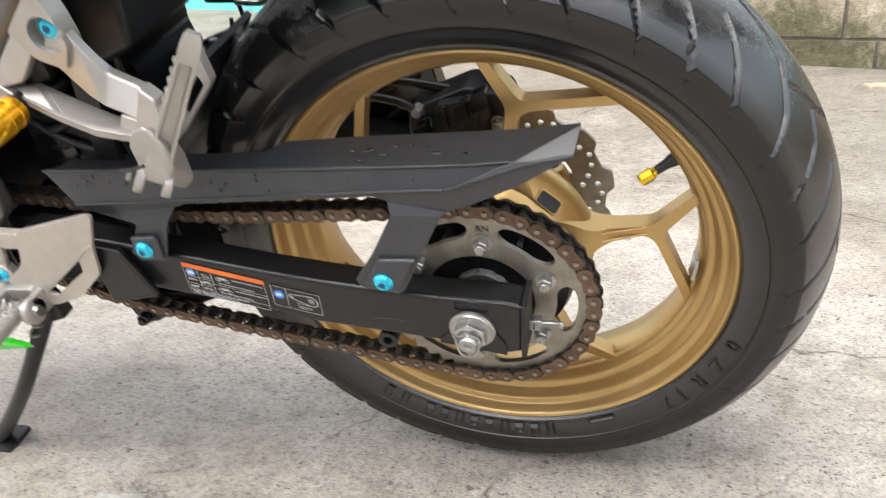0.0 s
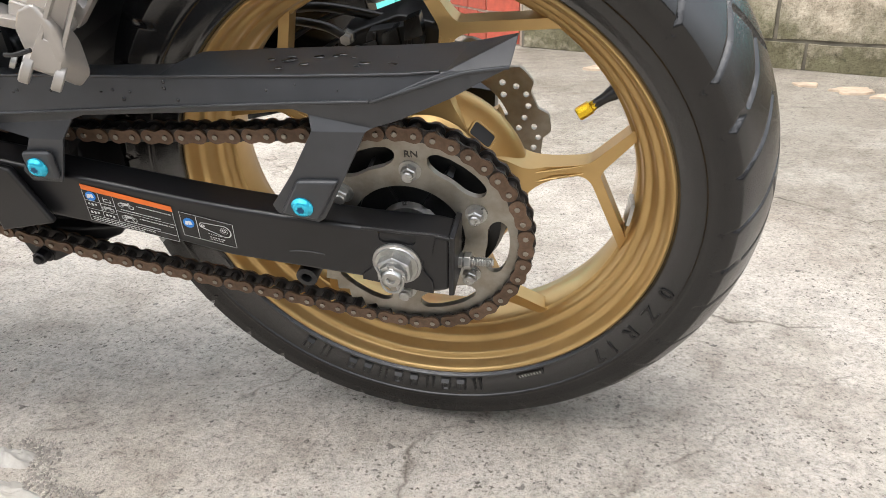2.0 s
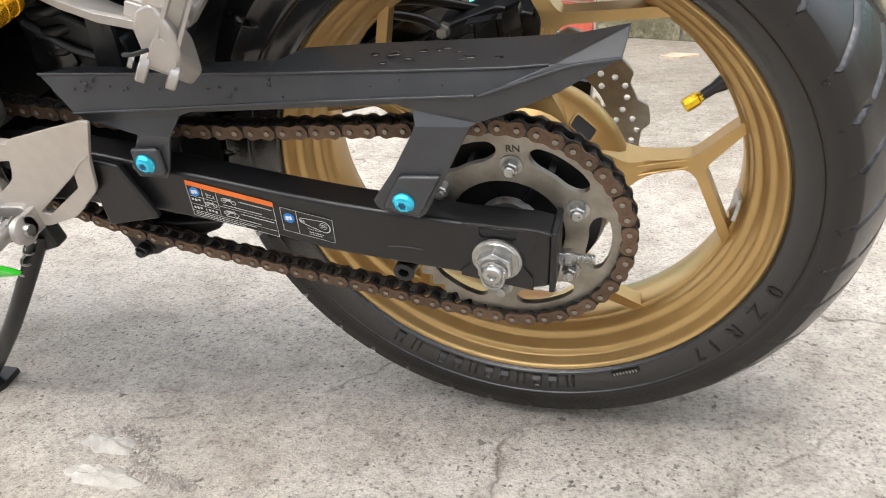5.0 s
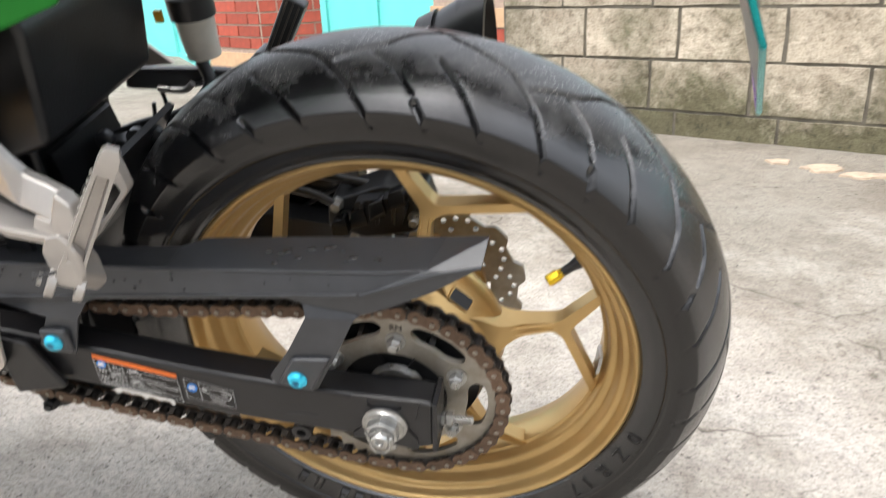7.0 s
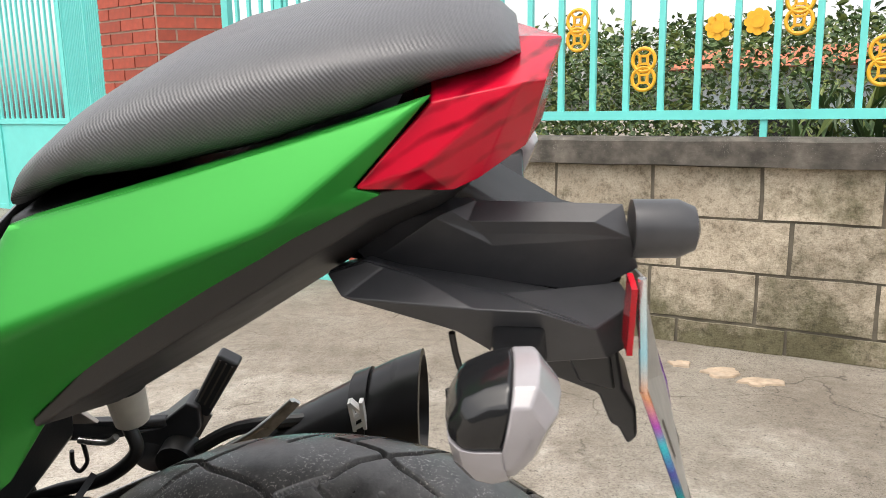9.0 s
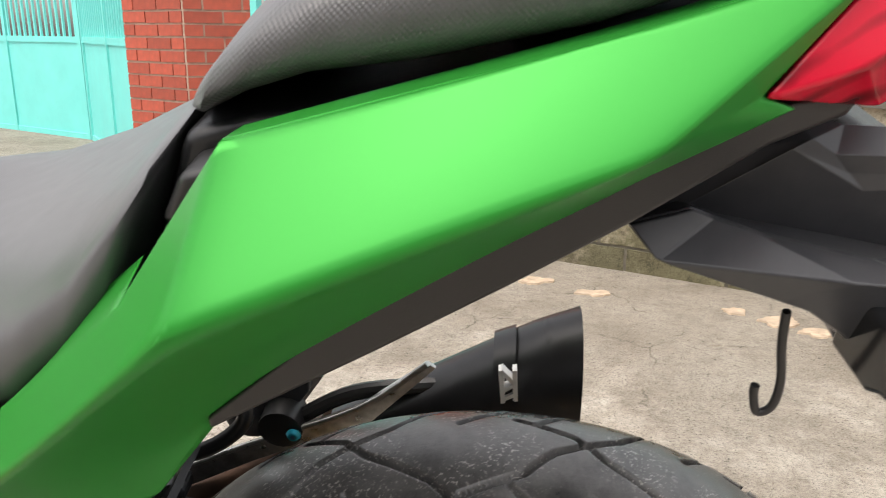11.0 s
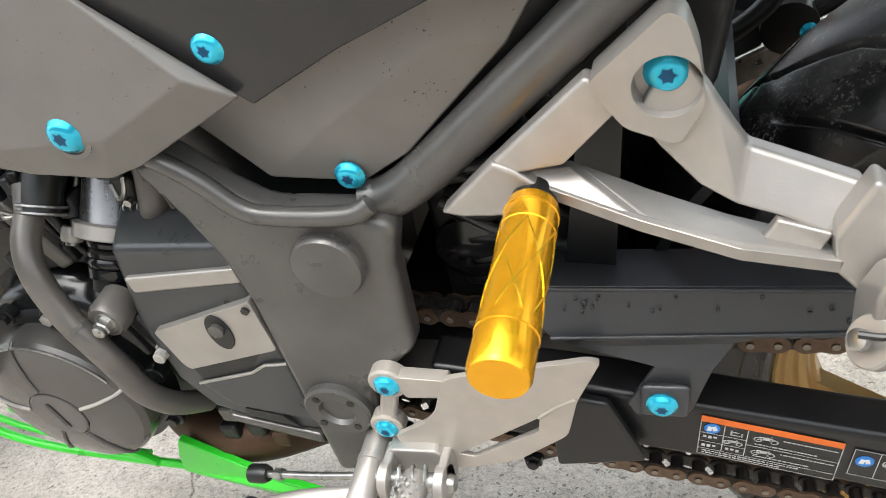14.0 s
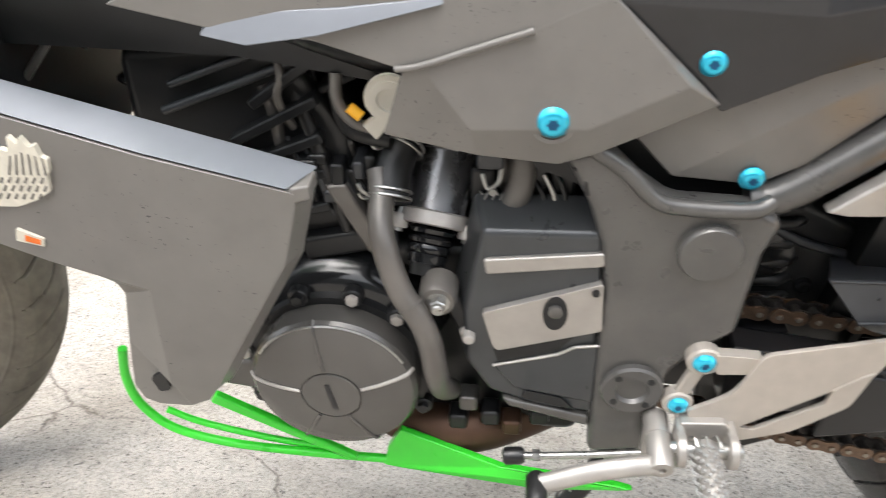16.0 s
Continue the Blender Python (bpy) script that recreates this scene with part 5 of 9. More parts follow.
def chain():
    def plate(bm, y0, y1, r, waist):
        pts = []
        for k in range(9):
            a = math.pi / 2 + math.pi * k / 8
            pts.append((-0.00794 + r * math.cos(a), r * math.sin(a)))
        pts.append((0, -waist))
        for k in range(9):
            a = -math.pi / 2 + math.pi * k / 8
            pts.append((0.00794 + r * math.cos(a), r * math.sin(a)))
        pts.append((0, waist))
        return merge(bm, prism(pts, y0, y1)) if bm else prism(pts, y0, y1)
    bm = plate(None, -0.0092, -0.0072, 0.0073, 0.0055)
    bm = plate(bm, 0.0072, 0.0092, 0.0073, 0.0055)
    for x in (-0.00794, 0.00794):
        bm = merge(bm, turned([(0, 0.0026), (0.0212, 0.0026), (0.0216, 0.0018)], (x, 0.0106, 0), (x, -1, 0), 8))
    outer = finish(bm, "outer_link", CHAIN_OUT)
    outer.materials.append(SPROCKET)
    for f in outer.polygons:
        f.material_index = 1 if abs(f.center.y) > 0.0096 else 0
    bm = plate(None, -0.0068, -0.0049, 0.0076, 0.0058)
    bm = plate(bm, 0.0049, 0.0068, 0.0076, 0.0058)
    for x in (-0.00794, 0.00794):
        bm = merge(bm, turned([(0, 0.0050), (0.0096, 0.0050)], (x, 0.0048, 0), (x, -1, 0), 10))
    inner = finish(bm, "inner_link", CHAIN_IN)
    line = [(0.1062 * math.cos(a), 0.1062 * math.sin(a)) for a in (radians(-100 + 10 * k) for k in range(20))]
    line += [(-0.09, 0.1015), (-0.28, 0.0965), (-0.45, 0.115), (-0.56, 0.124)]
    line += [(-0.59 + 0.0357 * math.cos(a), 0.09 + 0.0357 * math.sin(a)) for a in (radians(95 + 20 * k) for k in range(9))]
    line += [(-0.50, 0.008), (-0.41, -0.026), (-0.36, -0.039), (-0.254, -0.061), (-0.137, -0.083), (-0.075, -0.096)]
    pts = smooth_line([(x, 0, z) for x, z in line] + [(line[0][0], 0, line[0][1])], 10)
    cum = [0.0]
    for a, b in zip(pts, pts[1:]):
        cum.append(cum[-1] + (b - a).length)
    count = 2 * round(cum[-1] / 0.015875 / 2)
    step = cum[-1] / count
    c = new("chain", None)
    c.parent = bike
    tagged(c, "rusty brown roller drive chain")
    k = 0
    marks = []
    for i in range(count):
        while cum[k + 1] < i * step:
            k += 1
        f = (i * step - cum[k]) / (cum[k + 1] - cum[k])
        marks.append(pts[k].lerp(pts[k + 1], f))
    for i in range(count):
        a, b = marks[i], marks[(i + 1) % count]
        d = (b - a)
        ob = part("chain_link", outer if i % 2 else inner, None, c)
        ob.matrix_local = Matrix.Translation((a + b) / 2 + Vector((0, -0.1015, 0))) @ Matrix.Rotation(-math.atan2(d.z, d.x), 4, 'Y')


chain()


def swingarm():
    face = [(-0.452, 0.104), (-0.36, 0.090), (-0.271, 0.0725), (-0.188, 0.0565), (-0.139, 0.0482), (-0.091, 0.0418), (-0.0245, 0.034), (0.0335, 0.0302), (0.0490, 0.0268), (0.0435, -0.031), (0.0285, -0.034), (-0.0345, -0.022), (-0.1047, -0.0132), (-0.156, -0.0064), (-0.2105, 0.0085), (-0.33, 0.030), (-0.452, 0.036)]
    left = bevelled(part("swingarm", prism(face, -0.1435, -0.112), BLACK, bike, "black steel swingarm with warning stickers"), 0.005, 3)
    part("right_arm", prism(face, 0.112, 0.1435), BLACK, left)
    part("cross_beam", box(-0.50, -0.40, -0.112, 0.112, 0.03, 0.095), BLACK, left)
    bevelled(part("end_plate", prism([(0.0475, 0.0315), (0.0525, 0.030), (0.0470, -0.0335), (0.042, -0.034)], -0.1465, -0.110), BLACK, left), 0.0012)
    # pressed sleeve over the end of the arm, with its scalloped edge and window
    sleeve = [(-0.0275, 0.0350), (0.0345, 0.0310), (0.0352, 0.0290), (0.0311, 0.0096), (0.0232, 0.0042), (0.0218, -0.0078), (0.0289, -0.0195), (0.0284, -0.0335), (-0.0340, -0.0215), (-0.0334, -0.0155), (-0.0250, -0.0086), (-0.0206, -0.0010), (-0.0210, 0.012)]
    hole = [(-0.0128, 0.0325), (-0.0095, 0.0345), (0.0165, 0.0320), (0.0190, 0.0300), (0.0180, 0.0219), (0.0149, 0.0196), (-0.0099, 0.0212), (-0.0134, 0.0245)]
    cover = part("end_sleeve", drilled(prism(sleeve, -0.1452, -0.142), [prism(hole, -0.16, -0.13)], BLACK), None, left)
    bevelled(cover, 0.0007, 2, 30)
    part("sleeve_fold", tube([(-0.0275, -0.1440, 0.0348), (0.0345, -0.1440, 0.0306), (0.0485, -0.1440, 0.0272)], 0.0016, 8, 0), BLACK, left)
    part("weld_mark", tube([(-0.098, -0.1434, 0.0040), (-0.088, -0.1436, 0.0052), (-0.076, -0.1436, 0.0046), (-0.066, -0.1434, 0.0026)], 0.0009, 6), SIDEWALL, left, "raised scratch in the black paint")
    part("torque_boss", turned([(0, 0.010), (0.026, 0.010), (0.0265, 0.0088), (0.0265, 0.005), (0.018, 0.005)], (-0.0915, -0.112, -0.031), (-0.0915, -0.3, -0.031), 20), BLACK, left, "", 40)
    # warning stickers: printed marks that cannot be read
    a0, slope = Vector((-0.2805, 0, 0.0680)), Vector((0.0815, 0, -0.0205)).normalized()
    down = Vector((-0.10, 0, -1)).normalized()
    face_y = -0.1441

    def printed(bars, mat, name, label="", lift=0.0):
        bm = bmesh.new()
        for u, v, w, h in bars:
            q = [a0 + slope * x + down * y for x, y in ((u, v), (u + w, v), (u + w, v + h), (u, v + h))]
            bm.faces.new([bm.verts.new((p.x, face_y - lift, p.z)) for p in q])
        return part(name, bm, mat, left, label)

    def mark(points, wide=0.0006):
        """A thin printed line through points given along and down the sticker."""
        out = []
        for (u0, v0), (u1, v1) in zip(points, points[1:]):
            n = max(1, round(math.hypot(u1 - u0, v1 - v0) / 0.0012))
            out += [(u0 + (u1 - u0) * k / n, v0 + (v1 - v0) * k / n, 0.0011, wide) for k in range(n)]
        return out

    def cycle(u, v, k=1.0):
        """A small pictogram of a motorcycle: two wheels and a body."""
        out = []
        for c in (0.0, 0.0098):
            out += mark([(u + (c + 0.0021 * math.cos(a)) * k, v + (0.0042 + 0.0021 * math.sin(a)) * k) for a in (math.pi * i / 6 for i in range(13))])
        out += [(u + 0.0012 * k, v + 0.0012 * k, 0.0075 * k, 0.0012 * k), (u + 0.0035 * k, v + 0.0022 * k, 0.0042 * k, 0.0018 * k)]
        return out + mark([(u + 0.0078 * k, v), (u + 0.0098 * k, v + 0.0042 * k)]) + mark([(u, v + 0.0042 * k), (u + 0.0045 * k, v + 0.0036 * k)])
    printed([(0.0, 0.0, 0.0845, 0.0058)], ORANGE_PRINT, "orange_strip", "orange strip of the warning sticker", 0.0002)
    printed([(0.0, 0.0058, 0.0845, 0.0335)], STICKER_BACK, "sticker_field", "black glossy field of the warning sticker")
    lines = [(0.0, 0.0058, 0.0005, 0.034), (0.0840, 0.0058, 0.0005, 0.034), (0.0, 0.0393, 0.0845, 0.0005), (0.0285, 0.0065, 0.0005, 0.0265), (0.0145, 0.0065, 0.0005, 0.0265), (0.0, 0.0165, 0.0285, 0.0005), (0.0, 0.0255, 0.0285, 0.0005), (0.0285, 0.0205, 0.0555, 0.0005), (0.0, 0.0330, 0.0845, 0.0005)]
    rnd = random.Random(21)
    for v0, u, end in ((0.0095, 0.050, 0.080), (0.0175, 0.034, 0.070), (0.0235, 0.050, 0.081), (0.0300, 0.034, 0.068), (0.0348, 0.003, 0.062), (0.0370, 0.003, 0.050)):
        while u < end:
            w = rnd.uniform(0.0008, 0.0032)
            lines.append((u, v0, w, 0.0011))
            u += w + 0.0006
    lines += cycle(0.0345, 0.0085) + cycle(0.0345, 0.0225) + cycle(0.0165, 0.0185, 0.8)
    lines += mark([(0.0185, 0.0095), (0.0185, 0.0135), (0.0250, 0.0135), (0.0250, 0.0095)], 0.0009) + mark([(0.0200, 0.0105), (0.0235, 0.0105)], 0.0008)
    for u, v in ((0.0025, 0.0190), (0.0025, 0.0280), (0.0170, 0.0280)):
        for k in range(3):
            lines.append((u + 0.0032 * k, v + rnd.uniform(0, 0.0006), 0.0021, rnd.uniform(0.0018, 0.0030)))
    # second sticker: frame, and a chain run over two sprockets
    f0, f1, g0, g1 = 0.0905, 0.1395, 0.0030, 0.0290
    printed([(f0, g0, f1 - f0, g1 - g0)], STICKER_BACK, "sticker_field", "black glossy field of the chain sticker")
    lines += [(f0, g0, f1 - f0, 0.0005), (f0, g1, f1 - f0, 0.0005), (f0, g0, 0.0005, g1 - g0), (f1, g0, 0.0005, g1 - g0 + 0.0005), (0.1055, g0, 0.0005, g1 - g0)]
    loop = [(0.1105 + 0.0028 * math.cos(a), 0.0120 + 0.0028 * math.sin(a)) for a in (math.pi * (0.5 + k / 8) for k in range(9))]
    loop += [(0.1300 + 0.0062 * math.cos(a), 0.0135 + 0.0062 * math.sin(a)) for a in (math.pi * (-0.5 + k / 10) for k in range(11))]
    lines += mark(loop + loop[:1], 0.0008)
    for c, r in ((0.1105, 0.0012), (0.1300, 0.0032), (0.1300, 0.0014)):
        lines += mark([(c + r * math.cos(a), 0.0127 + r * math.sin(a)) for a in (math.pi * k / 6 for k in range(13))])
    lines += [(0.1150, 0.0195 + 0.0004 * k, 0.0012, 0.0012) for k in range(1)] + [(0.1150 + 0.0022 * k, 0.0198, 0.0012, 0.0010) for k in range(6)]
    lines += [(0.1160 + 0.0024 * k, 0.0232, 0.0016, 0.0011) for k in range(6)] + [(0.1165 + 0.0024 * k, 0.0256, 0.0016, 0.0010) for k in range(5)]
    printed(lines, PRINT, "sticker_print", "white printed marks and bars", 0.0003)
    for u, v, r in ((0.0073, 0.0113, 0.0048), (0.0980, 0.0135, 0.0052)):
        p = a0 + slope * u + down * v
        disc = part("blue_disc", lathe([(-0.0002, r), (0.0003, r)], 24, (p.x, face_y - 0.0004, p.z)), BLUE_PRINT, left, "blue printed disc")
        part("book_mark", merge(bar((p.x - 0.0028, p.z + 0.0006), (p.x - 0.0003, p.z), 0.0040, 0.0038, face_y - 0.0011, face_y - 0.0006), bar((p.x + 0.0003, p.z), (p.x + 0.0028, p.z + 0.0006), 0.0038, 0.0040, face_y - 0.0011, face_y - 0.0006)), WHITE, disc)
    return left


arm = swingarm()


def axle_and_adjuster():
    y = -0.1455
    ax = part("axle", turned([(0, 0.0215), (0.0022, 0.0215), (0.0030, 0.0205), (0.0031, 0.0105), (0.006, 0.0105)], (0, y, 0.0), (0, -1, 0), 40), STEEL, bike, "zinc plated axle end with washer, nut and split pin", 40)
    part("washer_step", turned([(0.003, 0.0192), (0.0042, 0.0186), (0.0043, 0.01)], (0, y, 0), (0, -1, 0), 40), STEEL, ax, "", 40)
    bevelled(part("nut", turned([(0.004, 0.0160), (0.0125, 0.0160), (0.0140, 0.0138)], (0, y, 0), (0, -1, 0), 6), STEEL, ax), 0.0008)
    part("castle", turned([(0.0138, 0.0122), (0.0178, 0.0118), (0.0182, 0.010)], (0, y, 0), (0, -1, 0), 20), STEEL, ax, "", 40)
    for k in range(6):
        a = math.pi * k / 3
        bevelled(part("castle_tooth", bar((0.0088 * math.cos(a), 0.0088 * math.sin(a)), (0.0122 * math.cos(a), 0.0122 * math.sin(a)), 0.0062, 0.0072, y - 0.0200, y - 0.0165), STEEL, ax), 0.0006)
    part("threaded_end", turned([(0.014, 0.0088), (0.0215, 0.0088), (0.0230, 0.0076), (0.0232, 0.004), (0.0205, 0.003)], (0, y, 0), (0, -1, 0), 28), STEEL, ax, "", 40)
    part("split_pin", tube([(-0.013, y - 0.0185, 0.010), (-0.010, y - 0.0205, 0.004), (-0.0085, y - 0.0215, -0.008), (-0.0040, y - 0.0218, -0.0135), (0.0040, y - 0.0216, -0.0135), (0.0088, y - 0.0212, -0.007), (0.0095, y - 0.0205, 0.002)], 0.0012, 7), STEEL, ax)
    z = -0.013
    adj = part("chain_adjuster", turned([(0, 0.0036), (0.032, 0.0036), (0.033, 0.0028)], (0.046, -0.122, z), (1, -0.122, z - 0.02), 14), STEEL, bike, "zinc chain adjuster bolt with lock nut")
    thread = finish(turned([(0, 0.0036), (0.0005, 0.0043), (0.001, 0.0036)], (0, -0.122, z), (1, -0.122, z - 0.02), 14), "thread", STEEL, 30)
    for k in range(13):
        part("thread", thread, None, adj).location = (0.0600 + 0.0014 * k, 0, -0.0003)
    bevelled(part("lock_nut", turned([(0, 0.0072), (0.005, 0.0072)], (0.0475, -0.122, z), (1, -0.122, z - 0.02), 6), STEEL, adj), 0.0007)
    bevelled(part("nut", turned([(0, 0.0080), (0.006, 0.0080)], (0.0535, -0.122, z), (1, -0.122, z - 0.02), 6), STEEL, adj), 0.0007)


axle_and_adjuster()


def chain_guard():
    # upper deck with its raised inner wall, outer face in two steps and two arms, as one folded sheet
    v = [(-0.372, -0.085, 0.151), (-0.253, -0.085, 0.1505), (-0.190, -0.085, 0.152), (-0.161, -0.085, 0.163), (-0.090, -0.085, 0.1665), (0.010, -0.085, 0.1695), (0.0655, -0.090, 0.1745), (0.1045, -0.108, 0.1895), (0.1000, -0.128, 0.1735),   # 0-8 inner edge and tip
         (-0.392, -0.135, 0.1665), (-0.175, -0.135, 0.1670), (-0.062, -0.135, 0.1688), (0.022, -0.134, 0.1705), (0.0545, -0.133, 0.1725),                                      # 9-13 upper fold
         (-0.366, -0.143, 0.1335), (-0.308, -0.143, 0.1370), (-0.179, -0.143, 0.1447), (-0.063, -0.143, 0.1505), (0.0010, -0.143, 0.1530), (0.0720, -0.137, 0.1745),                     # 14-19 lower fold and ridge
         (-0.352, -0.141, 0.124), (-0.262, -0.141, 0.1305), (-0.250, -0.141, 0.1345), (-0.158, -0.141, 0.1390), (-0.066, -0.141, 0.1440), (-0.0540, -0.141, 0.1400),                       # 20-25 lower edge
         (0.0744, -0.137, 0.1630), (0.0579, -0.139, 0.1540), (0.0192, -0.141, 0.1370), (-0.0040, -0.141, 0.1290),                                                      # 26-29 rear lower edge
         (-0.052, -0.146, 0.1280), (-0.0085, -0.146, 0.1285),                                                                                                          # 30-31 knee of the rear arm
         (-0.0750, -0.150, 0.0905), (-0.0985, -0.150, 0.0590), (-0.0955, -0.150, 0.0515), (-0.0890, -0.150, 0.0485), (-0.0610, -0.150, 0.0430), (-0.0545, -0.150, 0.0475), (-0.0290, -0.150, 0.0915),   # 32-38 rear arm
         (-0.3065, -0.147, 0.1150), (-0.2740, -0.147, 0.1140), (-0.3235, -0.151, 0.0840), (-0.3190, -0.151, 0.0740), (-0.2900, -0.151, 0.0735), (-0.2850, -0.151, 0.0835)]               # 39-44 front arm
    f = [[0, 1, 10, 9], [1, 2, 10], [2, 3, 11, 10], [3, 4, 11], [4, 5, 12, 11], [5, 6, 13, 12], [6, 7, 13], [7, 8, 19, 13],
         [9, 10, 16, 15, 14], [10, 11, 17, 16], [11, 12, 13, 18, 17], [13, 19, 18],
         [14, 15, 21, 20], [15, 16, 23, 22, 21], [16, 17, 25, 24, 23], [17, 18, 29, 25], [18, 19, 26, 27, 28, 29], [19, 8, 26],
         [25, 29, 31, 30], [30, 31, 38, 32], [32, 38, 37, 36, 35, 34, 33], [20, 21, 40, 39], [39, 40, 44, 43, 42, 41]]
    g = bevelled(part("chain_guard", shell(v, f, 0.003), GUARD, bike, "dark grey plastic chain guard with water drops"), 0.0022, 3, 10)
    part("ledge", tube([(-0.392, -0.1350, 0.1668), (-0.175, -0.1355, 0.1673), (-0.062, -0.1355, 0.1691), (0.022, -0.1345, 0.1708), (0.050, -0.1335, 0.1725)], 0.0013, 8, 0), GUARD, g, "", 60)
    part("fold_ridge", tube([(-0.366, -0.1433, 0.1335), (-0.308, -0.1434, 0.1370), (-0.179, -0.1434, 0.1447), (-0.063, -0.1434, 0.1505), (-0.003, -0.1432, 0.1528)], 0.0015, 8, 0), GUARD, g, "", 60)
    part("tip_ridge", tube([(0.000, -0.1436, 0.1530), (0.030, -0.1410, 0.1625), (0.0585, -0.1380, 0.1712), (0.0725, -0.1372, 0.1745), (0.0995, -0.1285, 0.1740)], 0.0016, 8), GUARD, g, "", 60)
    # raised pads round the bolts
    bevelled(part("arm_pad", prism([(-0.0705, 0.0870), (-0.0345, 0.0880), (-0.0585, 0.0480), (-0.0905, 0.0540)], -0.1555, -0.1490, 1.0), GUARD, g), 0.0035, 3)
    bevelled(part("arm_pad", prism([(-0.3150, 0.1050), (-0.2860, 0.1060), (-0.2880, 0.0780), (-0.3170, 0.0780)], -0.1555, -0.1490), GUARD, g), 0.0035, 3)
    button_bolt(g, (-0.303, -0.1555, 0.0915), 0.0088)
    button_bolt(g, (-0.0695, -0.1555, 0.0625), 0.0088)
    rnd = random.Random(12)
    drop = finish(turned([(0, 0.0017), (0.0006, 0.0014), (0.001, 0.0006)], (0, 0, 0), (0, -1, 0), 10), "water_drop", DROP, 60)
    for _ in range(30):
        x = rnd.uniform(-0.36, 0.04)
        d = part("water_drop", drop, None, g)
        z = rnd.uniform(0.150, 0.164)
        d.matrix_local = Matrix.Translation((x, -0.1432 + (z - 0.145) * 0.36 - 0.0003, z)) @ Matrix.Diagonal((rnd.uniform(0.4, 1), 1, rnd.uniform(0.4, 1.1), 1))
    wet = finish(turned([(0, 0.0030), (0.0005, 0.0026), (0.0008, 0.0010)], (0, 0, 0), (0, 0, 1), 12), "water_drop", DROP, 60)
    for _ in range(26):
        x, k = rnd.uniform(-0.12, 0.075), rnd.uniform(0.15, 0.85)
        d = part("water_drop", wet, None, g)
        zi, zo = 0.1680 + 0.10 * max(0, x - 0.03), 0.1698
        d.matrix_local = Matrix.Translation((x, -0.085 - 0.05 * k, zi + (zo - zi) * k + 0.0004)) @ Matrix.Diagonal((rnd.uniform(0.6, 1.6), rnd.uniform(0.3, 0.8), 1, 1))


chain_guard()


def creased(ob, pairs, rim):
    """A folded sheet whose named folds stay soft creases and whose rim keeps its corners."""
    me = ob.data
    want = {tuple(sorted(p)): w for *p, w in pairs}
    edge = me.attributes.new("crease_edge", 'FLOAT', 'EDGE')
    for e in me.edges:
        k = tuple(sorted(e.vertices))
        edge.data[e.index].value = want.get(k, 1.0 if k in rim else 0.0)
    keep = {v for k in rim for v in k}
    point = me.attributes.new("crease_vert", 'FLOAT', 'POINT')
    for v in me.vertices:
        point.data[v.index].value = 0.9 if v.index in keep else 0.0
    sub = ob.modifiers.new("rounding", 'SUBSURF')
    sub.levels = sub.render_levels = 4
    me.polygons.foreach_set("use_smooth", [True] * len(me.polygons))
    return ob


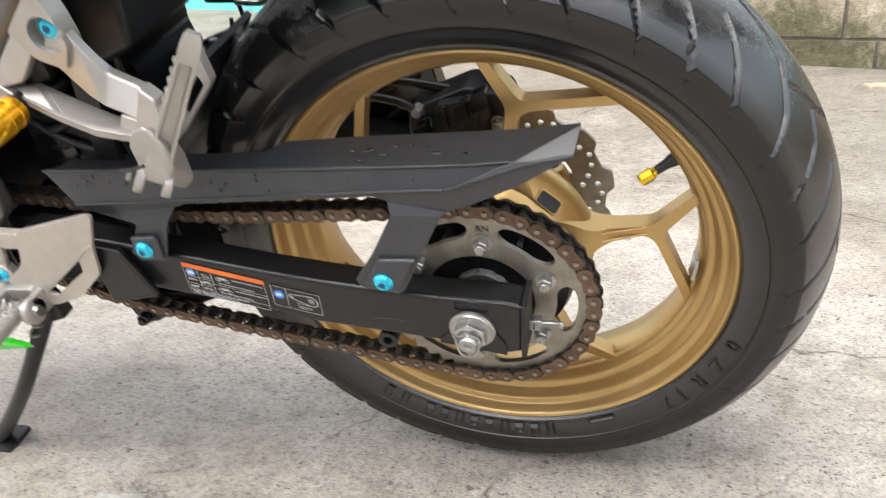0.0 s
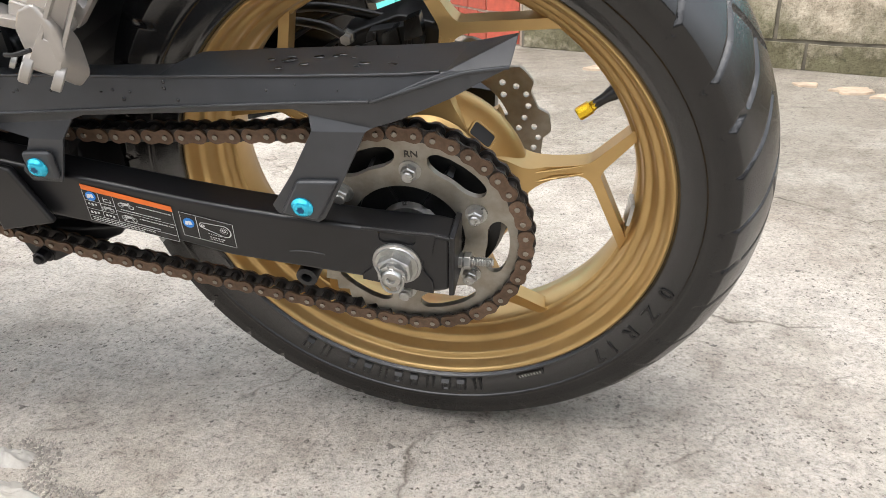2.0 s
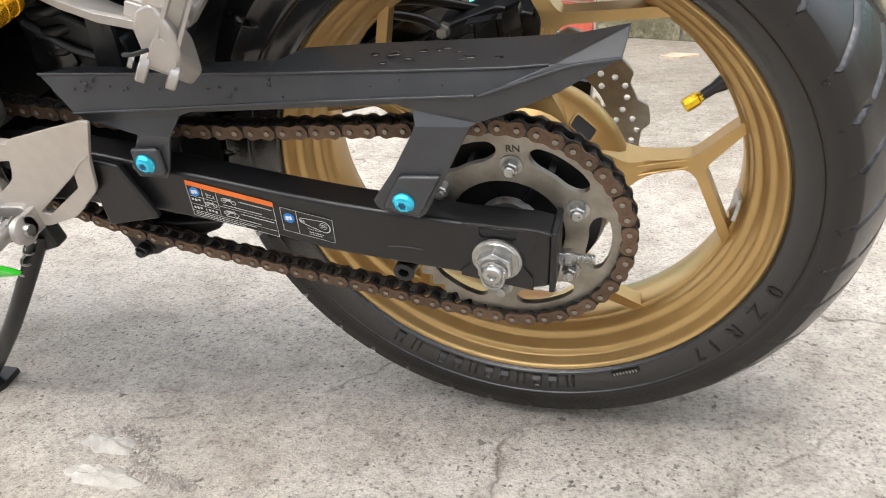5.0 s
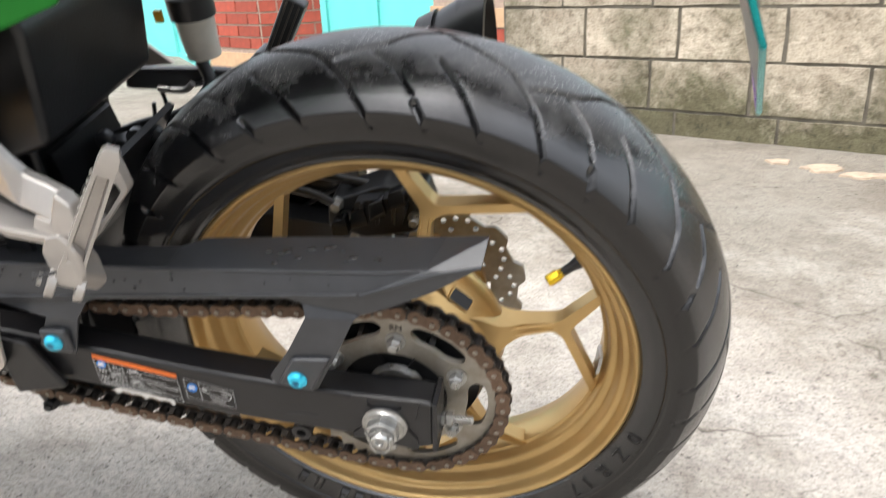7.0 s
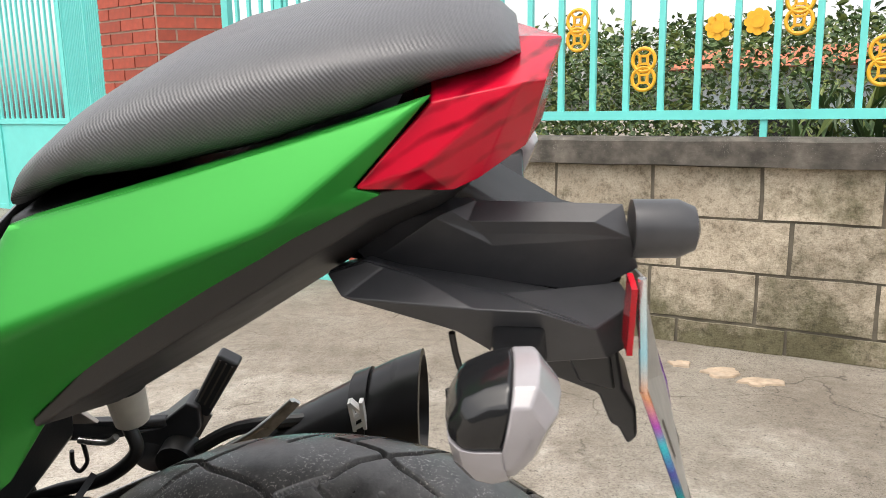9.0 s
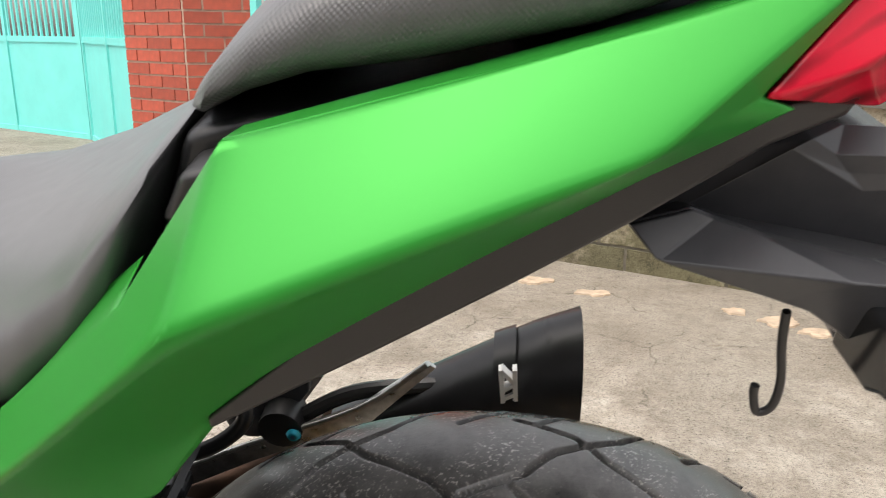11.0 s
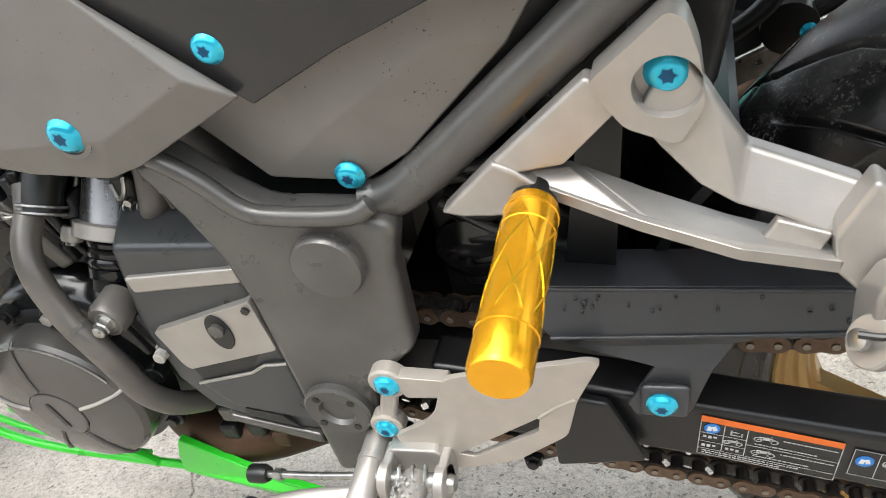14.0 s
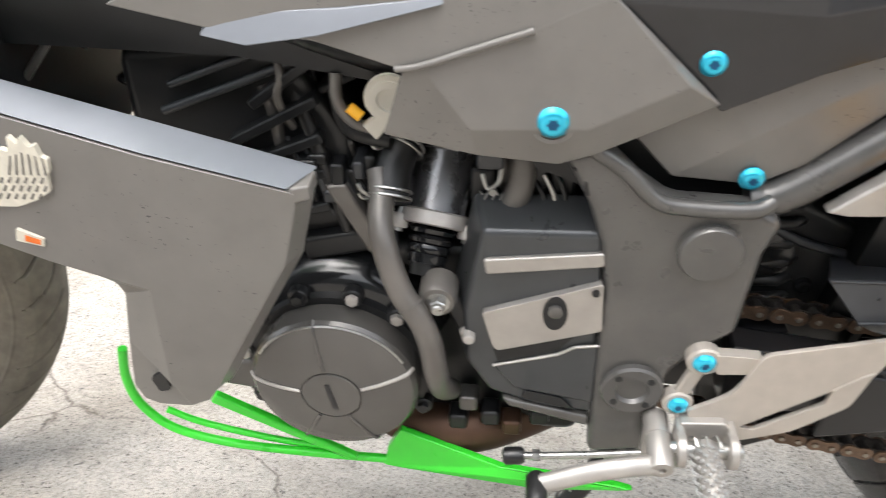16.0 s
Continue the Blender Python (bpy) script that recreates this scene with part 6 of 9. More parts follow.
def tail():
    v = [(-0.313, -0.1500, 0.3900), (-0.316, -0.1470, 0.3750), (-0.219, -0.1520, 0.4750), (-0.135, -0.1703, 0.5510), (-0.096, -0.1500, 0.6055), (0.0313, -0.1305, 0.6340), (0.1212, -0.1080, 0.6585), (0.0410, -0.1605, 0.6055), (-0.103, -0.2060, 0.5640), (-0.242, -0.1796, 0.4300), (0.081, -0.1290, 0.6165), (0.094, -0.1240, 0.6105), (0.0471, -0.1360, 0.5904), (0.0012, -0.1340, 0.5603), (-0.0551, -0.1320, 0.5207), (-0.0928, -0.1310, 0.4940), (-0.1243, -0.1300, 0.4645), (-0.1645, -0.1300, 0.4113), (-0.1844, -0.1310, 0.3952), (-0.2286, -0.1400, 0.3813), (-0.096, -0.1280, 0.6015), (0.030, -0.1130, 0.6330), (0.114, -0.0900, 0.6520), (-0.219, -0.1350, 0.4680), (-0.160, -0.1350, 0.5340), (-0.141, -0.1360, 0.5500)]
    f = [[4, 5, 6, 7, 8], [7, 6, 10], [7, 10, 11, 12], [8, 7, 12, 13, 14, 15], [3, 4, 8], [2, 3, 8, 9], [0, 2, 9], [1, 0, 9, 19], [9, 8, 15, 16], [9, 16, 17, 18, 19],
         [20, 21, 5, 4], [21, 22, 6, 5], [23, 24, 25, 3, 2]]
    folds = [(8, 9, 0.86), (7, 8, 0.93), (4, 8, 0.80), (6, 7, 0.93), (3, 8, 0.4), (7, 10, 0.6), (7, 12, 0.4), (0, 9, 0.6), (2, 3, 0.8), (3, 4, 0.8), (4, 5, 0.8), (5, 6, 0.8)]
    count = {}
    for q in f:
        for e in zip(q, q[1:] + q[:1]):
            count[tuple(sorted(e))] = count.get(tuple(sorted(e)), 0) + 1
    border = {e for e, n in count.items() if n == 1}
    n = len(v)
    rim = border | {(a + n, b + n) for a, b in border} | {(a, a + n) for e in border for a in e} | {(a + n, b + n) for a, b, w in folds}
    for side in (1, -1):
        sheet = shell([(x, y * side, z) for x, y, z in v], f if side == 1 else [q[::-1] for q in f], 0.003, (0, side, 0))
        creased(part("tail_panel", sheet, GREEN, bike, "satin green tail fairing panel with soft creases"), folds, rim)
    secs = []
    for x, zb, zt, w in ((-0.128, 0.464, 0.470, 0.139), (-0.05, 0.514, 0.541, 0.141), (0.0, 0.545, 0.574, 0.139), (0.042, 0.570, 0.596, 0.134), (0.09, 0.596, 0.611, 0.120), (0.120, 0.602, 0.610, 0.105), (0.142, 0.602, 0.606, 0.07)):
        secs.append([(x, -w, zb), (x, -0.05, zb - 0.55 * (w - 0.05)), (x, 0.05, zb - 0.55 * (w - 0.05)), (x, w, zb), (x, w, zt), (x, -w, zt)])
    bevelled(part("undertail", loft(secs), UNDER, bike, "dark brown-grey plastic undertail"), 0.003)
    core = [(-0.33, 0.36), (-0.19, 0.43), (-0.09, 0.51), (0.04, 0.59), (0.10, 0.63), (0.0, 0.61), (-0.10, 0.575), (-0.2, 0.44), (-0.32, 0.39)]
    part("subframe_core", prism(core, -0.115, 0.115), INNER, bike, "black inner subframe")
    # tail light: sharp-edged wedge, side faces, rear faces and a flat top
    left = [(0.1215, -0.104, 0.6545), (0.081, -0.131, 0.6160), (0.1165, -0.1190, 0.6235), (0.1690, -0.0880, 0.6600), (0.1720, -0.060, 0.6150), (0.1450, -0.092, 0.6065), (0.1310, -0.102, 0.6035), (0.1830, -0.060, 0.6540)]
    mid = [(0.112, 0, 0.668), (0.196, 0, 0.666), (0.184, 0, 0.612), (0.130, 0, 0.596)]
    verts = left + [(x, -y, z) for x, y, z in left] + mid
    half = [[0, 1, 2, 3], [1, 6, 2], [2, 6, 5, 3], [3, 5, 4, 7], [0, 3, 7, 17, 16], [7, 4, 18, 17], [1, 0, 16, 19], [6, 1, 19], [5, 6, 19, 18, 4]]
    bm = bmesh.new()
    vs = [bm.verts.new(p) for p in verts]
    for q in half:
        bm.faces.new([vs[i] for i in q])
        bm.faces.new([vs[i if i > 15 else i + 8] for i in q][::-1])
    bevelled(part("tail_light", bm, RED_RIBBED, bike, "red faceted tail light with ribs behind its lens"), 0.0016, 2, 12)


tail()


def ellipse_section(x, w, zt, zb, n=24, power=2.6, lean=0.0):
    out = []
    for k in range(n):
        a = 2 * math.pi * k / n
        c, s = math.cos(a), math.sin(a)
        y = w * math.copysign(abs(c) ** (2 / power), c)
        z = (zt + zb) / 2 + (zt - zb) / 2 * math.copysign(abs(s) ** (2 / power), s)
        out.append((x + lean * (z - (zt + zb) / 2), y, z))
    return out


def seats():
    # rider's seat: front to rear, narrow nose, dished, rising to the rear
    secs = [ellipse_section((xt + xb) / 2, w, zt, zb, 36, p, (xt - xb) / (zt - zb)) for xt, zt, xb, zb, w, p in (
        (-0.500, 0.466, -0.508, 0.446, 0.085, 2.2), (-0.488, 0.487, -0.506, 0.424, 0.118, 2.4), (-0.462, 0.503, -0.482, 0.402, 0.133, 2.5), (-0.425, 0.498, -0.440, 0.388, 0.140, 2.5),
        (-0.375, 0.486, -0.392, 0.386, 0.143, 2.7), (-0.315, 0.491, -0.333, 0.405, 0.144, 2.75), (-0.255, 0.511, -0.280, 0.426, 0.144, 2.75), (-0.196, 0.540, -0.222, 0.450, 0.143, 2.75),
        (-0.166, 0.562, -0.190, 0.478, 0.142, 2.7), (-0.144, 0.584, -0.167, 0.508, 0.139, 3.0), (-0.132, 0.595, -0.150, 0.545, 0.128, 2.6), (-0.125, 0.599, -0.138, 0.575, 0.104, 2.3))]
    part("rider_seat", loft(secs), SEAT_WORN, bike, "black textured vinyl rider seat", 60)
    secs = [ellipse_section(x, w, zt, zb, 36, p, l) for x, w, zt, zb, p, l in (
        (-0.122, 0.088, 0.612, 0.5955, 2.4, 0.55), (-0.1195, 0.108, 0.620, 0.5915, 2.7, 0.55), (-0.110, 0.119, 0.634, 0.5915, 3.0, 0.55), (-0.092, 0.122, 0.648, 0.6000, 3.0, 0.5), (-0.068, 0.123, 0.660, 0.6075, 3.0, 0.4), (-0.03, 0.124, 0.673, 0.6125, 3.2, 0.25),
        (0.03, 0.121, 0.685, 0.6255, 3.2, 0.1), (0.08, 0.114, 0.692, 0.640, 2.8, 0.0), (0.12, 0.103, 0.694, 0.653, 2.4, 0.0), (0.155, 0.082, 0.686, 0.660, 2.2, -0.2), (0.168, 0.05, 0.676, 0.662, 2.0, -0.2))]
    part("pillion_seat", loft(secs), SEAT, bike, "black textured vinyl pillion seat", 60)
    part("seat_base", prism([(-0.49, 0.39), (-0.50, 0.45), (-0.40, 0.41), (-0.24, 0.45), (-0.17, 0.52), (-0.14, 0.52), (-0.2, 0.40), (-0.34, 0.35), (-0.45, 0.33)], -0.125, 0.125), INNER, bike, "black seat base and inner tray")
    tray = bevelled(part("seat_lock_tray", prism([(-0.150, 0.535), (-0.128, 0.590), (-0.10, 0.598), (0.05, 0.612), (0.05, 0.58), (-0.12, 0.53)], -0.108, 0.108), INNER, bike, "black tray under the pillion seat"), 0.006)
    bevelled(part("lock_cover", prism([(-0.134, 0.562), (-0.122, 0.583), (-0.110, 0.586), (-0.116, 0.56)], -0.130, -0.09), HOSE, tray, "black seat lock cover"), 0.004, 3)


seats()


def rear_fender():
    # upper body: a faceted barrel with a chamfered top, an inset band and a flat nose
    h = [(0.118, -0.040, 0.582), (0.142, -0.054, 0.578), (0.232, -0.050, 0.573), (0.126, -0.065, 0.5755), (0.137, -0.066, 0.569), (0.213, -0.066, 0.568), (0.236, -0.063, 0.556), (0.198, -0.0650, 0.560), (0.145, -0.0650, 0.560),
         (0.117, -0.070, 0.573), (0.152, -0.0665, 0.5525), (0.074, -0.066, 0.540), (0.088, -0.060, 0.530), (0.147, -0.058, 0.524), (0.215, -0.058, 0.515), (0.242, -0.060, 0.534), (0.050, -0.050, 0.556)]
    q = [[1, 2, 5, 4], [3, 1, 4], [2, 6, 5], [4, 5, 7, 8], [5, 6, 7], [3, 4, 8, 9], [8, 7, 6, 10], [10, 6, 15, 14, 13], [9, 8, 10], [11, 9, 10, 13, 12], [11, 16, 3, 9], [16, 0, 3], [0, 1, 3]]
    bm = bmesh.new()
    vl = [bm.verts.new(p) for p in h]
    vr = [bm.verts.new((x, -0.032 - 0.1 * (y + 0.06), z - 0.012)) for x, y, z in h]
    for ring in q:
        bm.faces.new([vl[i] for i in ring])
        bm.faces.new([vr[i] for i in ring][::-1])
    for a, b in ((16, 0), (0, 1), (1, 2), (12, 11), (13, 12), (14, 13), (11, 16)):
        bm.faces.new((vl[a], vr[a], vr[b], vl[b]))
    bm.faces.new([vl[i] for i in (2, 6, 15, 14)] + [vr[i] for i in (14, 15, 6, 2)])
    bmesh.ops.recalc_face_normals(bm, faces=bm.faces)
    f = bevelled(part("rear_fender", bm, FENDER, bike, "dark grey plastic rear fender and plate holder"), 0.0022, 3, 6)
    bevelled(part("fender_core", prism([(0.02, 0.556), (0.055, 0.535), (0.12, 0.522), (0.235, 0.512), (0.235, 0.535), (0.20, 0.545), (0.13, 0.590), (0.06, 0.590)], -0.052, 0.03), UNDER, f), 0.006)
    part("end_cap", turned([(0, 0.0185), (0.028, 0.0185), (0.038, 0.014), (0.041, 0.006)], (0.2385, -0.050, 0.5560), (1.2, -0.050, 0.5560), 28), FENDER, f, "", 45)
    lowp = [(0.150, 0.510), (0.232, 0.512), (0.236, 0.471), (0.245, 0.422), (0.255, 0.404), (0.258, 0.378), (0.251, 0.370), (0.243, 0.387), (0.237, 0.390), (0.227, 0.417), (0.194, 0.432), (0.177, 0.445), (0.160, 0.480)]
    bevelled(part("lower_fender", prism(lowp, -0.036, 0.03), GUARD, f), 0.004, 2)
    bevelled(part("fender_rib", prism([(0.196, 0.470), (0.230, 0.470), (0.238, 0.425), (0.212, 0.432)], -0.043, -0.034, 1.0), GUARD, f), 0.003)
    v = [(0.051, -0.086, 0.5435), (0.076, -0.088, 0.5525), (0.086, -0.085, 0.5475), (0.106, -0.080, 0.5380), (0.156, -0.085, 0.528), (0.214, -0.093, 0.509), (0.0615, -0.100, 0.534), (0.143, -0.1035, 0.5285), (0.181, -0.1015, 0.5255), (0.117, -0.096, 0.513),
         (0.130, -0.097, 0.509), (0.147, -0.096, 0.497), (0.162, -0.090, 0.480), (0.223, -0.088, 0.484), (0.196, -0.060, 0.516), (0.232, -0.060, 0.523), (0.240, -0.072, 0.515), (0.240, -0.075, 0.486),
         (0.076, -0.045, 0.536), (0.051, -0.045, 0.528), (0.120, -0.04, 0.500), (0.160, -0.04, 0.468), (0.235, -0.04, 0.460)]
    q = [[0, 1, 2, 6], [2, 3, 7, 6], [3, 4, 8, 7], [4, 5, 8], [6, 7, 9], [7, 10, 9], [7, 8, 11, 10], [8, 5, 13, 12, 11], [3, 14, 4], [4, 14, 15, 16, 5], [5, 16, 17, 13], [0, 19, 18, 1], [1, 18, 2], [2, 18, 14, 3], [19, 0, 6, 9, 20], [9, 10, 20], [10, 11, 21, 20], [11, 12, 21], [12, 13, 17, 22, 21], [16, 15, 22, 17]]
    bevelled(part("fender_wing", shell(v, q, 0.003), FENDER, f), 0.0025, 2, 8)
    part("helmet_hook", tube([(0.126, -0.084, 0.500), (0.1285, -0.082, 0.480), (0.1335, -0.080, 0.456), (0.1325, -0.080, 0.440), (0.126, -0.080, 0.436), (0.1225, -0.080, 0.447), (0.1222, -0.080, 0.453)], 0.0022, 10), HOSE, bike, "black bent metal luggage hook", 60)
    # plate in a coloured frame, seen edge on
    c = [Vector((0.243, -0.108, 0.475)), Vector((0.290, -0.104, 0.343)), Vector((0.325, 0.045, 0.222)), Vector((0.292, 0.045, 0.372))]
    top = [Vector((0.238, -0.100, 0.548)), Vector((0.252, 0.045, 0.486))]
    nrm = (c[1] - c[0]).cross(c[3] - c[0]).normalized()
    bm = bmesh.new()
    pts = [top[0], c[0], c[1], c[2], c[3], top[1]]
    a = [bm.verts.new(p) for p in pts]
    b = [bm.verts.new(p + nrm * 0.0015) for p in pts]
    for q in ((0, 1, 4, 5), (1, 2, 3, 4)):
        bm.faces.new([a[i] for i in q])
        bm.faces.new([b[i] for i in q][::-1])
    for i in range(6):
        bm.faces.new((a[i], b[i], b[(i + 1) % 6], a[(i + 1) % 6]))
    plate = part("number_plate", bm, PLATE, bike, "grey number plate in a rainbow anodised frame")
    for p, mat in (((c[0], c[1]), RAINBOW), ((c[1], c[2]), TEAL_METAL), ((c[2], c[3]), PURPLE_METAL), ((c[3], top[1]), PURPLE_METAL), ((top[0], c[0]), RAINBOW)):
        part("plate_frame", tube(p, 0.0027, 8, 0), mat, plate, "rainbow anodised plate frame")
    for r in range(2):
        for k in range(5):
            o = c[0].lerp(c[3], 0.16 + 0.15 * k).lerp(c[1].lerp(c[2], 0.16 + 0.15 * k), 0.2 + 0.4 * r)
            e, g = (c[3] - c[0]) * 0.09, (c[1] - c[0]) * 0.25
            mark = bmesh.new()
            for lift in (-0.0008, 0.0023):
                mark.faces.new([mark.verts.new(w + nrm * lift) for w in (o, o + e, o + e + g, o + g)])
            part("plate_bar", mark, CHAIN_IN, plate)
    part("plate_reflector", box(0.231, 0.2345, -0.108, -0.088, 0.500, 0.545), RED_LENS, bike, "red strip reflector")
    # turn signals on both sides
    for s in (-1, 1):
        neck = ((0.080, [(0.150, 0.480), (0.188, 0.484), (0.186, 0.511), (0.152, 0.513)]), (0.120, [(0.149, 0.486), (0.181, 0.488), (0.179, 0.516), (0.152, 0.518)]), (0.128, [(0.150, 0.491), (0.178, 0.493), (0.176, 0.518), (0.153, 0.520)]), (0.176, [(0.146, 0.508), (0.178, 0.510), (0.176, 0.542), (0.149, 0.541)]))
        drop, grow = (0.008, 1.2) if s > 0 else (0.0, 1.0)
        stem = bevelled(part("turn_signal", loft([[(x, y * s, z - drop * max(0, (y - 0.08) / 0.096)) for x, z in ring] for y, ring in neck]), GLOSS_BLACK, bike, "black stalk turn signal with clear lens"), 0.003)
        house = [(0.1302, 0.5216), (0.1307, 0.5328), (0.1365, 0.5449), (0.1497, 0.5518), (0.1633, 0.5557), (0.1577, 0.5225)]
        rear = [(0.1633, 0.5557), (0.1753, 0.5562), (0.1859, 0.5405), (0.1756, 0.5139), (0.1653, 0.5014), (0.1599, 0.5021), (0.1577, 0.5225)]
        under = [(0.1302, 0.5216), (0.1577, 0.5225), (0.1599, 0.5021), (0.1624, 0.4978), (0.1513, 0.4938), (0.1409, 0.4967), (0.1330, 0.5070)]
        for name, ring, mat, rise in (("signal_body", house, GLOSS_BLACK, 0.0), ("signal_lens", rear, CLEAR_LENS, 0.001), ("signal_lens", under, CLEAR_LENS, 0.0005)):
            secs = [[(0.1579 + (x - 0.1579) * k * grow, (y + rise) * s, 0.5259 + (z - 0.5259) * k * grow - drop) for x, z in ring] for y, k in ((0.172, 0.70), (0.176, 0.88), (0.186, 0.98), (0.197, 1.0), (0.211, 0.92), (0.219, 0.72), (0.222, 0.45))]
            bevelled(part(name, loft(secs), mat, stem, "clear faceted signal lens" if mat is CLEAR_LENS else ""), 0.003, 3)


rear_fender()


def exhaust():
    # oval can on the right side, cut upright at its end
    secs = []
    for t in [i / 14 for i in range(15)]:
        x = -0.17 + 0.24 * t
        zc = 0.238 - 0.44 * (0.07 - x)
        h, w = 0.044 + 0.029 * min(1, t * 1.2), 0.036 + 0.020 * min(1, t * 1.2)
        secs.append([(x + 0.0, 0.19 + w * math.cos(a), zc + h * math.sin(a)) for a in (2 * math.pi * k / 32 for k in range(32))])
    for k, d in ((0.9, 0.001), (0.84, -0.03), (0.6, -0.05)):
        c = Vector((secs[14][0][0], 0.19, 0.238))
        secs.append([(c.x + d, 0.19 + (p[1] - 0.19) * k, c.z + (p[2] - c.z) * k) for p in secs[14]])
    m = part("muffler", loft(secs), MUFFLER, bike, "matt black oval exhaust muffler with a pale strap", 45)
    m.location = (0.0, 0.0, -0.015)
    st = []
    for x in (-0.008, 0.012):
        zc = 0.238 - 0.44 * (0.07 - x)
        st.append([(x, 0.19 + 0.0572 * math.cos(a), zc + 0.0742 * math.sin(a)) for a in (2 * math.pi * k / 32 for k in range(32))])
    part("strap", loft(st), MUFFLER, m, "", 45)
    for a, b, w in (((-0.001, 0.283), (0.002, 0.246), 0.004), ((0.011, 0.284), (0.013, 0.249), 0.004), ((-0.001, 0.283), (0.012, 0.268), 0.004), ((0.001, 0.260), (0.012, 0.268), 0.004), ((0.002, 0.250), (0.012, 0.256), 0.0035)):
        part("emblem_stroke", bar(a, b, w, w, 0.141, 0.150), WHITE, m, "silver plain emblem stroke")
    for k in range(7):
        a = radians(175 + 6 * k)
        part("rivet", turned([(0, 0.0032), (0.0015, 0.002)], (0.011 + 0.002 * k, 0.19 + 0.0575 * math.cos(a), 0.222 + 0.0745 * math.sin(a) + 0.004), (0.011, -2, 0.222), 8), YELLOW_GOLD, m)
    part("link_pipe", tube([(-0.62, 0.06, -0.06), (-0.5, 0.10, -0.03), (-0.36, 0.16, 0.03), (-0.24, 0.185, 0.09), (-0.165, 0.19, 0.137)], 0.026, 16), COPPER, bike, "browned exhaust link pipe", 50)
    part("heat_shield", shell([(-0.36, 0.160, 0.092), (-0.25, 0.160, 0.150), (-0.134, 0.160, 0.206), (-0.067, 0.162, 0.262), (-0.06, 0.162, 0.256), (-0.125, 0.160, 0.186), (-0.245, 0.16, 0.128), (-0.355, 0.16, 0.066)], [[0, 1, 6, 7], [1, 2, 5, 6], [2, 3, 4, 5]], 0.004), STEEL, bike, "pale metal exhaust heat shield with a rolled edge").location = (0, 0, -0.006)
    part("shield_edge", tube([(-0.335, 0.158, 0.100), (-0.25, 0.158, 0.145), (-0.134, 0.158, 0.201), (-0.067, 0.160, 0.257)], 0.003, 8, 4), STEEL, bike, "bright rolled edge of the exhaust heat shield", 60)
    guard = bevelled(part("exhaust_guard", prism(filleted([(-0.325, 0.030), (-0.215, 0.120), (-0.100, 0.165), (-0.085, 0.050), (-0.110, 0.000), (-0.300, -0.045)], 0.012), 0.150, 0.178), GLOSS_BLACK, bike, "black exhaust guard behind the rear wheel"), 0.006, 3)
    for k in range(3):
        part("guard_rib", tube([(-0.270 + 0.02 * k, 0.149, 0.050 - 0.022 * k), (-0.185 + 0.02 * k, 0.149, 0.105 - 0.022 * k), (-0.110, 0.149, 0.130 - 0.026 * k)], 0.0028, 8), GUARD, guard, "", 60)
    part("muffler_hanger", tube([(-0.20, 0.175, 0.168), (-0.14, 0.175, 0.205), (-0.06, 0.18, 0.215)], 0.008, 10), HOSE, bike)
    hb = part("hanger_bush", turned([(0, 0.022), (0.03, 0.022), (0.032, 0.012)], (-0.212, 0.185, 0.170), (-0.212, 0, 0.170), 20), HOSE, bike, "black rubber exhaust bush", 40)
    button_bolt(hb, (-0.198, 0.152, 0.168), 0.007)
    # right footrest hanger: plate, bar, knuckle with a round bolt, ribbed peg folded up
    r = bevelled(part("right_rearset", skewed([(-0.3441, 0.1450, 0.2326), (-0.2504, 0.1600, 0.2240), (-0.2228, 0.1780, 0.2136), (-0.2209, 0.1780, 0.2006), (-0.2538, 0.1600, 0.2103), (-0.2893, 0.1500, 0.2029), (-0.3519, 0.1450, 0.2077)], 0.012), GUARD, bike, "black right footrest hanger"), 0.003)
    bevelled(part("hanger_plate", prism([(-0.3271, 0.2379), (-0.3080, 0.2696), (-0.2758, 0.2406)], 0.136, 0.142), HEEL, r, "pale metal plate"), 0.001)
    part("plate_tip", prism([(-0.3180, 0.2543), (-0.3080, 0.2696), (-0.2994, 0.2621)], 0.1345, 0.1355), ORNAMENT, r, "orange corner")
    part("hanger_rod", tube([(-0.3129, 0.1500, 0.2059), (-0.2823, 0.1500, 0.2030), (-0.2682, 0.1500, 0.2112)], 0.004, 8), STEEL, r, "", 60)
    bevelled(part("knuckle", prism(filleted([(-0.2671, 0.1913), (-0.2336, 0.2049), (-0.1946, 0.2367), (-0.1815, 0.2296), (-0.1849, 0.2003), (-0.2130, 0.1630), (-0.2473, 0.1470), (-0.2721, 0.1597)], 0.004), 0.178, 0.208), GUARD, r), 0.003)
    part("knuckle_bolt", turned([(0, 0.0245), (0.010, 0.0245), (0.013, 0.020)], (-0.2519, 0.190, 0.1583), (-0.2519, -1, 0.1583), 28), GUARD, r, "round black bush", 40)
    bevelled(part("pale_plate", prism([(-0.2116, 0.1885), (-0.1981, 0.1717), (-0.1730, 0.2102), (-0.1800, 0.2167)], 0.190, 0.194), HEEL, r, "pale metal plate"), 0.001)
    rp = bevelled(part("right_peg", bar((-0.1874, 0.2150),(-0.1406, 0.2892), 0.023, 0.026, 0.186, 0.206), GUARD, r, "ribbed black pillion peg"), 0.004, 3)
    for k in (-1, 0, 1):
        part("peg_rib", bar((-0.1773 + 0.006 * k, 0.2296 - 0.004 * k),(-0.1427 + 0.006 * k, 0.2854 - 0.004 * k), 0.0022, 0.0022, 0.1845, 0.187), HOSE_GREY, rp)
